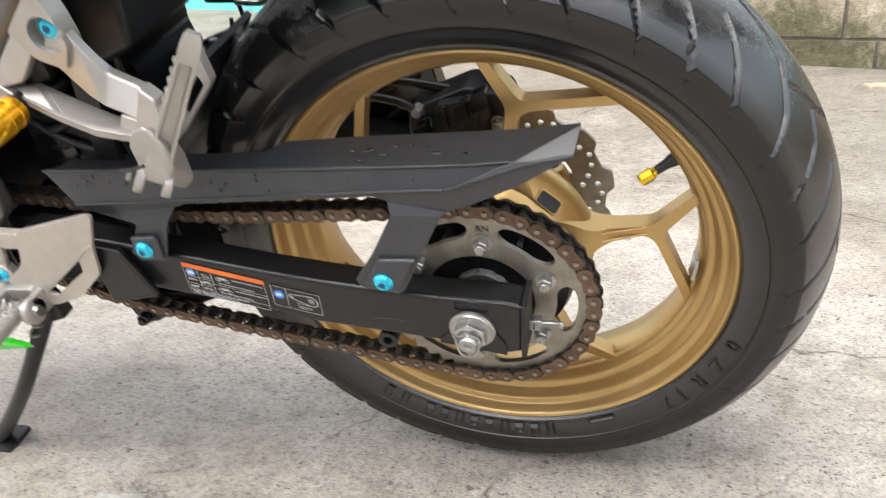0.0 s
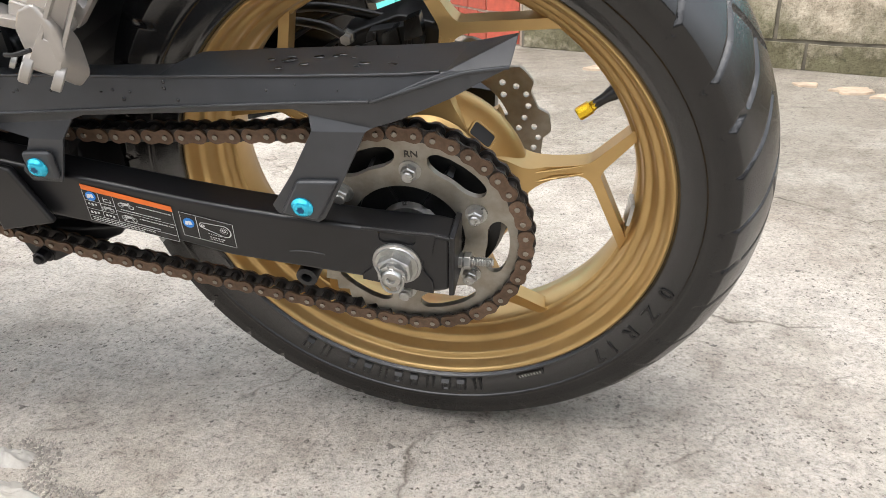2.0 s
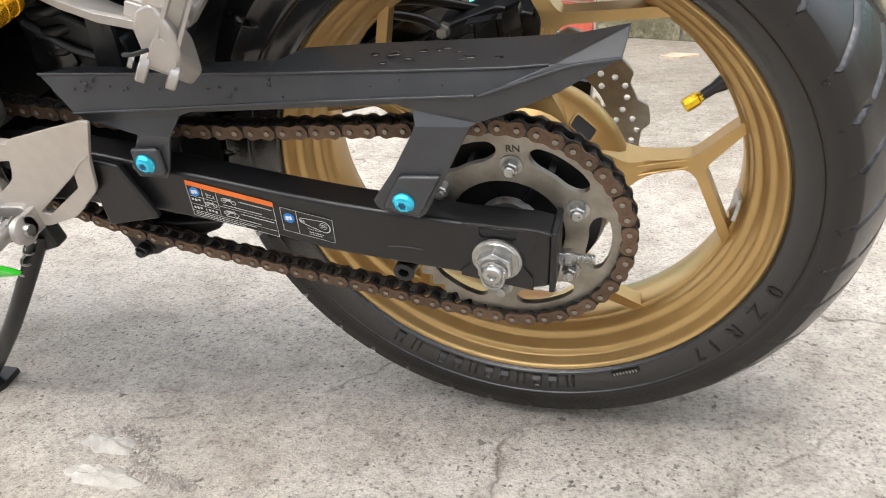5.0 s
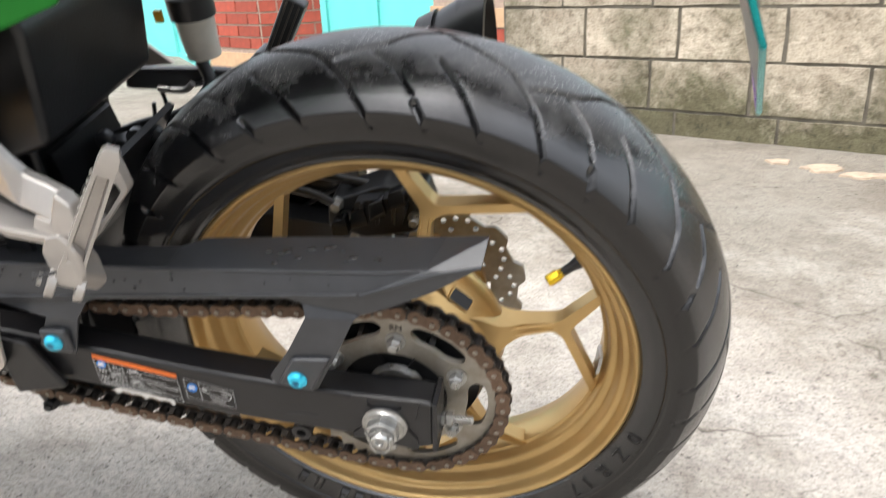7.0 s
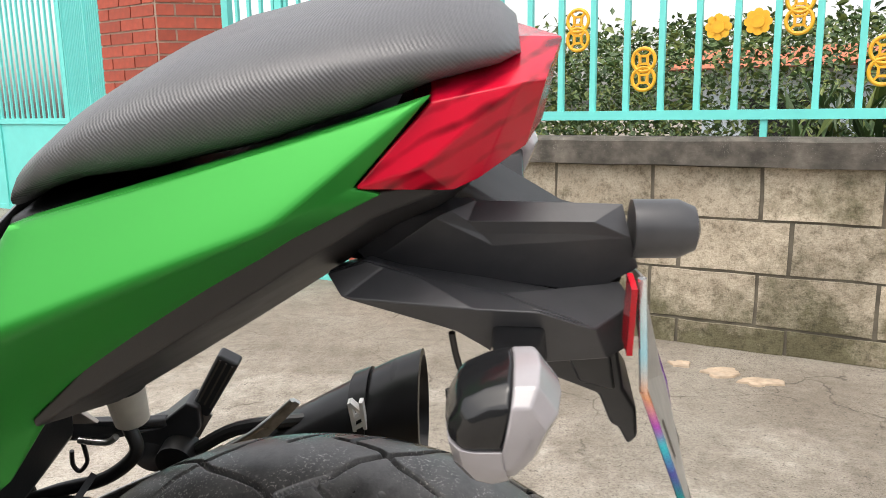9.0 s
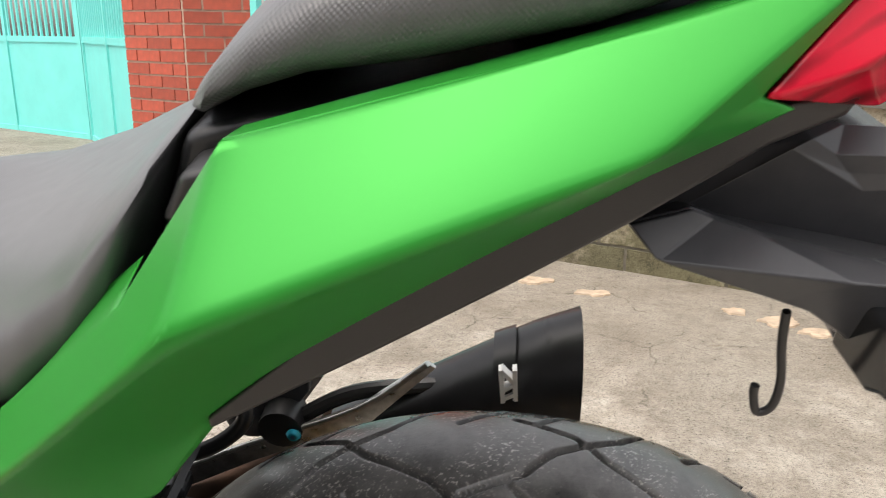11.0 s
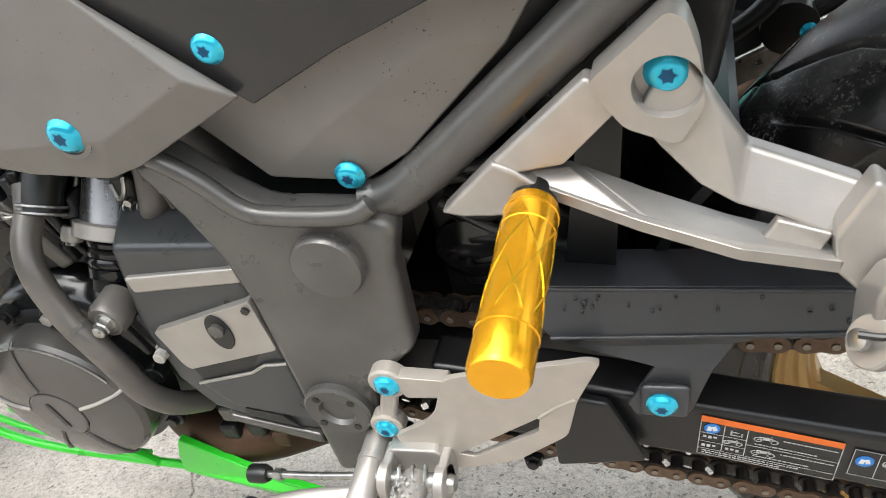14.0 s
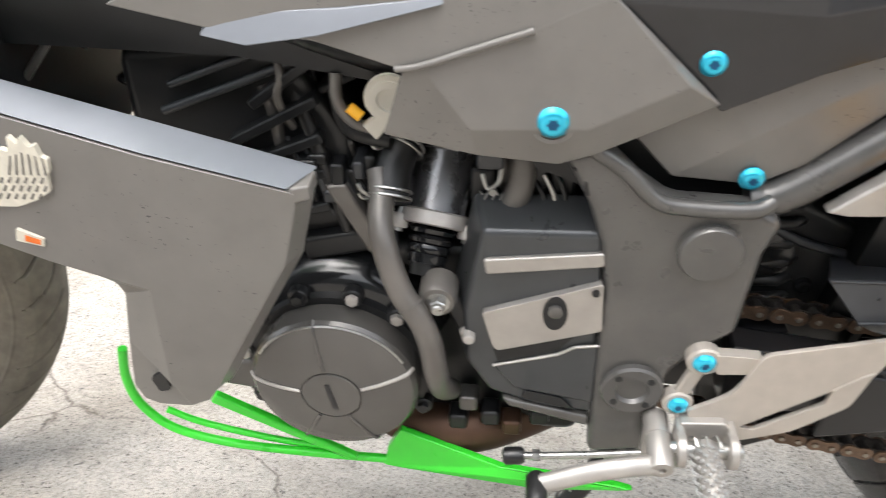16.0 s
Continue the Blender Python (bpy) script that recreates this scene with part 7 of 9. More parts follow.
    part("right_hook", tube([(-0.3130, 0.1550, 0.2029), (-0.3127, 0.1550, 0.1865), (-0.3146, 0.1550, 0.1697), (-0.3265, 0.1550, 0.1558), (-0.3325, 0.1550, 0.1651), (-0.3287, 0.1550, 0.1854)], 0.0026, 8), HOSE, r)
    # linkage and mudguard mass behind the tyre
    mass = bevelled(part("shock_linkage", prism([(-0.4216, 0.1684), (-0.3205, 0.1868), (-0.2714, 0.1831), (-0.2726, 0.1695), (-0.2881, 0.1569), (-0.2877, 0.1304), (-0.3127, 0.1005), (-0.3550, 0.0301), (-0.4895, 0.0241)], 0.055, 0.09), INNER, bike, "black suspension linkage behind the rear tyre"), 0.004)
    for px, pz, q in ((-0.3578, 0.1683, 0.016), (-0.3299, 0.1928, 0.010), (-0.2909, 0.1937, 0.012), (-0.2698, 0.2004, 0.009)):
        part("linkage_boss", turned([(0, q), (0.008, q), (0.010, q * 0.7)], (px, 0.056, pz), (px, -1, pz), 16), GUARD, mass, "", 40)


exhaust()


def rear_brake():
    c = bevelled(part("brake_caliper", prism([(-0.095, 0.115), (-0.03, 0.138), (0.012, 0.128), (0.018, 0.10), (-0.005, 0.078), (-0.06, 0.07), (-0.10, 0.085)], 0.05, 0.10), INNER, bike, "black rear brake caliper with bolts"), 0.006)
    for x, z in ((-0.075, 0.10), (-0.02, 0.118), (0.0, 0.10)):
        hex_nut(c, (x, 0.05, z), 0.010, 0.007)
    bevelled(part("pad_cover", prism(filleted([(-0.066, 0.098), (-0.058, 0.128), (-0.016, 0.134), (-0.004, 0.118), (-0.012, 0.098)], 0.004), 0.036, 0.05), BLACK, c), 0.003)
    for k in range(3):
        bevelled(part("cover_rib", bar((-0.054 + 0.017 * k, 0.102), (-0.050 + 0.017 * k, 0.128), 0.004, 0.004, 0.033, 0.037), BLACK, c), 0.001)
    for k in range(4):
        x, z = -0.088 + 0.022 * k, 0.084 + 0.012 * k
        bevelled(part("caliper_step", prism(filleted([(x, z), (x + 0.019, z + 0.006), (x + 0.017, z + 0.026), (x + 0.002, z + 0.020)], 0.002), 0.030 + 0.002 * (k % 2), 0.045), GLOSS_BLACK, c), 0.0015)
    part("banjo_bolt", turned([(0, 0.0075), (0.006, 0.0075), (0.0065, 0.0055), (0.012, 0.0055)], (-0.082, 0.050, 0.118), (-0.082, -1, 0.118), 6), STEEL, c)
    part("bleed_nipple", turned([(0, 0.0035), (0.012, 0.003), (0.013, 0.0045), (0.017, 0.004)], (0.004, 0.056, 0.122), (0.02, 0.04, 0.16), 10), HOSE, c, "", 40)
    part("banjo_hose", tube([(-0.082, 0.044, 0.118), (-0.10, 0.046, 0.128), (-0.13, 0.055, 0.130), (-0.16, 0.07, 0.125)], 0.0045, 8), HOSE, c, "", 60)
    res = part("fluid_reservoir", turned([(0, 0.018), (0.045, 0.021), (0.046, 0.012)], (-0.232, 0.13, 0.252), (-0.232, 0.13, 1), 24), PLASTIC_WHITE, bike, "cloudy brake fluid reservoir with black cap", 45)
    part("reservoir_cap", turned([(0.044, 0.024), (0.066, 0.024), (0.068, 0.021)], (-0.232, 0.13, 0.252), (-0.232, 0.13, 1), 24), HOSE, res, "black screw cap", 40)
    part("yellow_label", box(-0.262, -0.254, 0.105, 0.11, 0.298, 0.31), ORNAMENT, res)
    part("brake_hose", tube([(-0.232, 0.12, 0.25), (-0.225, 0.11, 0.225), (-0.26, 0.10, 0.198), (-0.32, 0.09, 0.185), (-0.37, 0.08, 0.16), (-0.40, 0.06, 0.09)], 0.0075, 10), HOSE, bike, "black rubber brake fluid hose", 60)
    part("brake_line", tube([(-0.05, 0.075, 0.125), (-0.12, 0.08, 0.135), (-0.2, 0.10, 0.12), (-0.33, 0.10, 0.12)], 0.005, 8), HOSE, bike, "black rear brake line", 60)
    part("speed_cable", tube([(-0.335, -0.02, 0.34), (-0.34, -0.04, 0.27), (-0.335, -0.05, 0.2), (-0.36, -0.05, 0.14)], 0.005, 8), HOSE, bike, "black cable", 60)
    arc = [(0.336 * math.cos(radians(d)), 0.336 * math.sin(radians(d))) for d in range(140, 190, 6)]
    part("inner_mudguard", prism(arc + [(x * 1.02, z * 1.02) for x, z in arc[::-1]], -0.085, 0.085), INNER, bike, "black inner rear mudguard")
    bridge = bevelled(part("swingarm_bridge", prism([(-0.452, -0.030), (-0.400, -0.036), (-0.328, -0.034), (-0.330, 0.060), (-0.345, 0.170), (-0.452, 0.225)], -0.076, 0.070), INNER, bike, "black swingarm bridge ahead of the rear tyre"), 0.006)
    for x, z, q in ((-0.425, 0.150, 0.026), (-0.385, 0.118, 0.007), (-0.362, 0.135, 0.006), (-0.415, 0.085, 0.010), (-0.375, 0.030, 0.008)):
        part("bridge_boss", turned([(0, q), (0.006, q), (0.008, q * 0.8)], (x, -0.074, z), (x, -1, z), 20), GLOSS_BLACK, bridge, "", 40)
    part("bridge_rib", tube([(-0.44, -0.078, 0.19), (-0.40, -0.080, 0.165), (-0.355, -0.078, 0.150)], 0.004, 8), GUARD, bridge, "", 60)
    part("mud_flap", shell([(-0.335, -0.10, 0.29), (-0.31, -0.105, 0.32), (-0.335, -0.105, 0.10), (-0.37, -0.10, 0.10), (-0.335, 0.1, 0.29), (-0.37, 0.1, 0.10)], [[0, 1, 2, 3], [0, 3, 5, 4]], 0.006), INNER, bike, "black inner mudguard flap")


rear_brake()


def frame_side():
    # main rail: from the pivot up to the tail, and the pressed pivot plate below it
    part("frame_rail", tube([(-0.462, -0.127, 0.232), (-0.43, -0.127, 0.243), (-0.315, -0.129, 0.338), (-0.26, -0.13, 0.383), (-0.2, -0.125, 0.43)], 0.0135, 16), FRAME, bike, "grey painted tubular frame rail", 60)
    plate = [(-0.592, 0.272), (-0.565, 0.281), (-0.538, 0.254), (-0.516, 0.238), (-0.462, 0.234), (-0.438, 0.222), (-0.447, 0.195), (-0.453, 0.12), (-0.476, 0.10), (-0.497, 0.075), (-0.506, -0.02), (-0.556, -0.028), (-0.5565, 0.085), (-0.557, 0.165), (-0.562, 0.200), (-0.573, 0.233)]
    p = bevelled(part("pivot_plate", prism(plate, -0.142, -0.118), FRAME, bike, "grey painted frame pivot plate with round caps"), 0.008, 3)
    part("upper_flange", tube([(-0.572, -0.140, 0.278), (-0.550, -0.141, 0.262), (-0.528, -0.142, 0.240), (-0.505, -0.142, 0.2345), (-0.464, -0.142, 0.2335), (-0.45, -0.138, 0.238)], 0.0062, 10), FRAME, p, "", 60)
    part("seam", tube([(-0.585, -0.1385, 0.262), (-0.578, -0.1395, 0.262), (-0.5745, -0.1395, 0.242)], 0.0022, 6), BLACK, p)
    part("round_cap", turned([(0, 0.023), (0.003, 0.023), (0.0033, 0.0222), (0.004, 0.0222), (0.0043, 0.023), (0.0065, 0.023), (0.0088, 0.0215), (0.0095, 0.012)], (-0.486, -0.141, 0.199), (-0.486, -1, 0.199), 40), FRAME, p, "round grey blanking cap", 40)
    part("pivot_cap", turned([(0, 0.0255), (0.006, 0.0255), (0.008, 0.0235), (0.0075, 0.014), (0.004, 0.012)], (-0.526, -0.141, 0.060), (-0.526, -1, 0.060), 40), FRAME, p, "swingarm pivot cap with holes", 40)
    for k in range(4):
        a = radians(40 + 90 * k)
        part("pin_hole", turned([(0, 0.003), (0.0006, 0.003)], (-0.526 + 0.0185 * math.cos(a), -0.1488, 0.060 + 0.0185 * math.sin(a)), (-0.526 + 0.0185 * math.cos(a), -1, 0.060 + 0.0185 * math.sin(a)), 10), INNER, p)
    part("right_plate", prism(plate, 0.118, 0.142), FRAME, p)
    part("right_rail", tube([(-0.462, 0.127, 0.232), (-0.43, 0.127, 0.243), (-0.315, 0.129, 0.338), (-0.2, 0.125, 0.43)], 0.0135, 12), FRAME, bike, "grey painted tubular frame rail", 60)


    p.location = (-0.001, -0.008, 0.004)


frame_side()


def side_covers():
    # cover under the rider's seat
    v = [(-0.603, -0.148, 0.423), (-0.567, -0.151, 0.380), (-0.496, -0.146, 0.308), (-0.441, -0.146, 0.333), (-0.38, -0.149, 0.356), (-0.321, -0.147, 0.368), (-0.314, -0.149, 0.388), (-0.222, -0.149, 0.470),
         (-0.30, -0.146, 0.438), (-0.382, -0.143, 0.411), (-0.416, -0.142, 0.408), (-0.445, -0.142, 0.417), (-0.498, -0.142, 0.445), (-0.45, -0.153, 0.372), (-0.38, -0.153, 0.385),
         (-0.608, -0.140, 0.434), (-0.500, -0.128, 0.457), (-0.416, -0.128, 0.411), (-0.382, -0.128, 0.414), (-0.222, -0.132, 0.474)]
    f = [[0, 1, 13, 11, 12], [1, 2, 3, 13], [13, 3, 4, 14], [11, 13, 14, 9, 10], [14, 4, 5, 6], [9, 14, 6, 8], [8, 6, 7]]
    c2 = bevelled(part("side_cover", shell(v, f, 0.003), GLOSS, bike, "dark grey satin side cover under the seat"), 0.003, 2, 10)
    button_bolt(c2, (-0.5068, -0.1465, 0.342), 0.0085)
    part("edge_line", tube([(-0.503, -0.1425, 0.4475), (-0.470, -0.1435, 0.431), (-0.445, -0.1435, 0.4185), (-0.416, -0.1435, 0.4095), (-0.400, -0.1435, 0.4090), (-0.382, -0.1445, 0.4125), (-0.30, -0.1475, 0.4395), (-0.223, -0.1505, 0.4710)], 0.0016, 8), EDGE_SHEEN, c2, "pale line along the edge", 60)
    bevelled(part("pale_strip", prism([(-0.612, 0.433), (-0.500, 0.4565), (-0.496, 0.443), (-0.606, 0.4195)], -0.1475, -0.135), PALE_SHEEN, c2, "pale strip below the tank with sky sheen in its colour"), 0.002)
    # lower inner cover
    v = [(-0.556, -0.121, 0.289), (-0.519, -0.124, 0.250), (-0.461, -0.125, 0.245), (-0.43, -0.125, 0.262), (-0.367, -0.122, 0.318), (-0.335, -0.12, 0.362), (-0.40, -0.124, 0.355), (-0.502, -0.124, 0.318), (-0.47, -0.131, 0.285), (-0.40, -0.129, 0.325)]
    f = [[0, 1, 8, 7], [1, 2, 8], [2, 3, 8], [3, 4, 9, 8], [4, 5, 6, 9], [7, 8, 9, 6]]
    c3 = bevelled(part("lower_side_cover", shell(v, f, 0.003), COVER, bike, "dusty grey lower side cover with water spots"), 0.003, 2, 6)
    button_bolt(c3, (-0.466, -0.1285, 0.2525), 0.0085)
    c3.location = (0.002, -0.004, 0)
    # forward cover below the tank
    v = [(-0.713, -0.155, 0.294), (-0.651, -0.158, 0.281), (-0.598, -0.158, 0.275), (-0.575, -0.156, 0.281), (-0.4985, -0.152, 0.316), (-0.570, -0.156, 0.386), (-0.606, -0.155, 0.428), (-0.70, -0.155, 0.43), (-0.80, -0.16, 0.42),
         (-0.875, -0.166, 0.385), (-0.813, -0.166, 0.370), (-0.750, -0.163, 0.361), (-0.696, -0.164, 0.343), (-0.684, -0.166, 0.346), (-0.616, -0.166, 0.368), (-0.655, -0.168, 0.305), (-0.58, -0.166, 0.305), (-0.52, -0.160, 0.332)]
    f = [[0, 1, 15, 13, 12], [1, 2, 16, 15], [2, 3, 16], [3, 4, 17, 16], [4, 5, 17], [15, 16, 17, 5, 14, 13], [14, 5, 6, 7], [13, 14, 7, 11, 12], [11, 7, 8, 10], [10, 8, 9]]
    c1 = bevelled(part("front_side_cover", shell(v, f, 0.003), COVER, bike, "dusty grey side cover below the tank"), 0.003, 2, 6)
    part("bolt_cup", turned([(0, 0.0145), (0.0012, 0.0145), (0.0012, 0.0115), (-0.003, 0.011)], (-0.6024, -0.1645, 0.309), (-0.6024, -1, 0.309), 28), COVER, c1, "", 40)
    button_bolt(c1, (-0.6024, -0.1640, 0.310), 0.0105)
    part("step_edge", tube([(-0.700, -0.1655, 0.3445), (-0.684, -0.1675, 0.3475), (-0.65, -0.1675, 0.3585), (-0.616, -0.1675, 0.3695)], 0.0024, 8), COVER, c1, "", 60)
    bevelled(part("pale_strip", shell([(-0.819, -0.168, 0.3665), (-0.7895, -0.172, 0.3615), (-0.7464, -0.170, 0.3665), (-0.669, -0.164, 0.3835), (-0.6690, -0.160, 0.3870), (-0.7309, -0.162, 0.3815), (-0.811, -0.162, 0.3785)], [[0, 1, 2, 5, 6], [2, 3, 4, 5]], 0.004), EDGE_SHEEN, c1, "pale strip below the tank with sky sheen in its colour"), 0.001)


side_covers()


def rearset():
    # cast bracket: boss with a deep bolt hole, strut along the frame, front tip, two tapering arms
    boss = [(-0.2905, 0.3400), (-0.3258, 0.3095), (-0.3110, 0.2865), (-0.2880, 0.2760), (-0.2765, 0.2960), (-0.2785, 0.3180), (-0.2835, 0.3350)]
    hole = turned([(0, 0.0142), (0.012, 0.0150)], (-0.2920, -0.1450, 0.3055), (-0.2920, -1, 0.3055), 36)
    b = part("rearset_bracket", drilled(prism(filleted(boss, 0.004), -0.1555, -0.136), [hole], ALU), None, bike, "silver cast aluminium footrest bracket")
    bevelled(b, 0.002, 2, 30)
    button_bolt(b, (-0.2918, -0.1455, 0.3085), 0.0098)
    bevelled(part("strut", skewed([(-0.3274, -0.1480, 0.3095), (-0.3099, -0.1520, 0.2965), (-0.3417, -0.1520, 0.2649), (-0.3673, -0.1510, 0.2602), (-0.3785, -0.1480, 0.2655)], 0.012), ALU, b), 0.0028, 3)
    bevelled(part("front_tip", skewed([(-0.4132, -0.1440, 0.2317), (-0.3770, -0.1500, 0.2674), (-0.3662, -0.1530, 0.2634), (-0.3537, -0.1535, 0.2538), (-0.3555, -0.1520, 0.2350), (-0.3997, -0.1470, 0.2309)], 0.013), ALU, b), 0.0025, 3)
    bevelled(part("lower_arm", skewed([(-0.3706, -0.1460, 0.2589), (-0.3404, -0.1410, 0.2571), (-0.3028, -0.1470, 0.2418), (-0.2652, -0.1550, 0.2306), (-0.2266, -0.1600, 0.2208), (-0.2211, -0.1820, 0.2287), (-0.2632, -0.1840, 0.2387), (-0.3060, -0.1690, 0.2436), (-0.3541, -0.1500, 0.2517)], 0.006), ALU, b), 0.0012, 3, 20)
    bevelled(part("arm_lip", skewed([(-0.2211, -0.1825, 0.2299), (-0.2632, -0.1845, 0.2399), (-0.3060, -0.1695, 0.2448), (-0.3541, -0.1505, 0.2529), (-0.3541, -0.1495, 0.2452), (-0.3060, -0.1685, 0.2371), (-0.2632, -0.1835, 0.2322), (-0.2211, -0.1815, 0.2222)], 0.005), ALU, b), 0.0012, 3, 20)
    bevelled(part("upper_arm", skewed([(-0.2877, -0.1480, 0.3197), (-0.2753, -0.1508, 0.3012), (-0.2650, -0.1506, 0.2816), (-0.2586, -0.1481, 0.2691), (-0.2338, -0.1543, 0.2613), (-0.2123, -0.1624, 0.2563), (-0.2118, -0.1779, 0.2486), (-0.2268, -0.1728, 0.2366), (-0.2449, -0.1669, 0.2423), (-0.2634, -0.1609, 0.2452), (-0.2796, -0.1557, 0.2536), (-0.2958, -0.1520, 0.2722), (-0.3070, -0.1520, 0.2892)], 0.010), ALU, b), 0.0022, 3, 20)
    bevelled(part("web", skewed([(-0.2469, -0.1680, 0.2419), (-0.2245, -0.1740, 0.2382), (-0.2318, -0.1740, 0.2217), (-0.2560, -0.1680, 0.2263)], 0.006), ALU, b), 0.0015)
    bevelled(part("end_lug", skewed([(-0.2256, -0.1800, 0.2425), (-0.2120, -0.1780, 0.2693), (-0.2003, -0.1800, 0.2597), (-0.1962, -0.1860, 0.2233), (-0.2142, -0.1860, 0.2136), (-0.2237, -0.1820, 0.2221)], 0.016), ALU, b), 0.003, 3)
    bevelled(part("clevis_block", loft([[(x, y, z) for x, z in ring] for y, ring in ((-0.186, [(-0.2172, 0.2192), (-0.2102, 0.2357), (-0.1938, 0.2405), (-0.1862, 0.2192), (-0.1870, 0.1951), (-0.2009, 0.1830), (-0.2170, 0.1907)]), (-0.212, [(-0.2135, 0.2403), (-0.2057, 0.2534), (-0.1914, 0.2579), (-0.1820, 0.2409), (-0.1836, 0.2197), (-0.1961, 0.2070), (-0.2126, 0.2146)]))]), ALU, b), 0.004, 3)
    # triangular heel blade behind the peg, with its opening
    blade = [(-0.2153, 0.2462), (-0.1680, 0.2855), (-0.1611, 0.2898), (-0.1587, 0.2643), (-0.2049, 0.2171)]
    gap = prism(filleted([(-0.1982, 0.2414), (-0.1679, 0.2706), (-0.1658, 0.2620), (-0.1937, 0.2326)], 0.002), -0.18, -0.14)
    bevelled(part("heel_blade", drilled(prism(filleted(blade, 0.003), -0.163, -0.153), [gap], ALU), None, b), 0.0015, 2, 30)
    # pillion peg folded up and back: a cast channel between two clevis cheeks
    base, tip = Vector((-0.1999, -0.2088, 0.2170)), Vector((-0.1400, -0.1889, 0.3115))
    d = (tip - base).normalized()
    out = Vector((0.357, -0.437, 0.21))
    e1 = (out - d * out.dot(d)).normalized()
    e2 = e1.cross(d).normalized()
    e2 = e2 if e2.x < 0 else -e2
    a, out = e2, e1
    secs = []
    for t, h, w, deep in ((-0.08, 0.004, 0.006, 0.0), (-0.05, 0.0065, 0.0090, 0.0), (0.0, 0.0068, 0.0095, 0.0), (0.14, 0.0060, 0.0088, 0.0), (0.18, 0.0056, 0.0086, 0.007), (0.5, 0.0052, 0.0080, 0.007), (0.80, 0.0050, 0.0074, 0.007), (0.83, 0.0050, 0.0074, 0.0), (0.92, 0.0056, 0.0076, 0.0), (0.99, 0.0050, 0.0066, 0.0), (1.03, 0.0035, 0.0042, 0.0)):
        c = base.lerp(tip, t)
        rim = w - 0.0028
        ring = [(-h, -w), (h, -w), (h, -rim), (h - deep, -rim + 0.001), (h - deep, rim - 0.001), (h, rim), (h, w), (-h, w)]
        secs.append([c + e1 * u + e2 * v for u, v in ring])
    peg = bevelled(part("pillion_peg", loft(secs), ALU, bike, "cast aluminium pillion foot peg folded up"), 0.0016, 2, 30)
    for k in range(10):
        c = base.lerp(tip, 0.16 + 0.072 * k) + e2 * 0.0080
        part("grip_tooth", tube([c - e1 * 0.0055, c - e1 * 0.0005], 0.0014, 6, 0), ALU, peg)
    root = base - d * 0.010
    for k, r in ((-1, 0.0105), (1, 0.0118)):
        c = root + a * (0.0100 * k)
        part("clevis_cheek", turned([(0, r - 0.001), (0.001, r), (0.006, r), (0.007, r - 0.001)], c - a * 0.0035, c + a, 28), ALU, peg, "", 40)
    part("peg_pivot", turned([(0, 0.0048), (0.003, 0.0048), (0.0035, 0.0035)], root + a * 0.017, root + a, 14), STEEL, peg, "", 40)
    part("lock_clip", tube([root + a * 0.010 + out * 0.010 + d * 0.018, root + a * 0.018 + out * 0.008 + d * 0.010, root + a * 0.024 + out * 0.002 + d * 0.004], 0.0016, 8), HOSE, peg)
    # peg standing out from the bracket: orange cylinder with crossed engraved lines
    x, z = -0.3585, 0.244
    prof = [(0.0, 0.0092), (0.003, 0.0132), (0.010, 0.0141), (0.0105, 0.0135), (0.018, 0.0135), (0.0185, 0.0141), (0.022, 0.0141), (0.0225, 0.0137), (0.081, 0.0137), (0.0815, 0.0145), (0.087, 0.0145), (0.0875, 0.0140), (0.1065, 0.0140), (0.1090, 0.0128)]
    body = part("frame_peg", turned(prof, (x, -0.154, z), (x + 0.010, -1, z - 0.028), 48), ORANGE, bike, "orange anodised knurled peg on the footrest bracket", 35)
    way = (Vector((x + 0.010, -1, z - 0.028)) - Vector((x, -0.154, z))).normalized()
    p = way.orthogonal().normalized()
    q = way.cross(p)
    for k in range(5):
        for sgn in (1, -1):
            pts = [Vector((x, -0.154, z)) + way * (0.0235 + 0.0565 * i / 14) + (p * math.cos(g) + q * math.sin(g)) * 0.01375 for i, g in ((i, 2 * math.pi * k / 5 + sgn * 1.7 * i / 14) for i in range(15))]
            part("knurl_line", tube(pts, 0.00045, 5, 1), YELLOW_GOLD, body)
    part("peg_mount", turned([(0, 0.012), (0.018, 0.012)], (x, -0.138, z), (x, -1, z), 20), HOSE, body)


rearset()


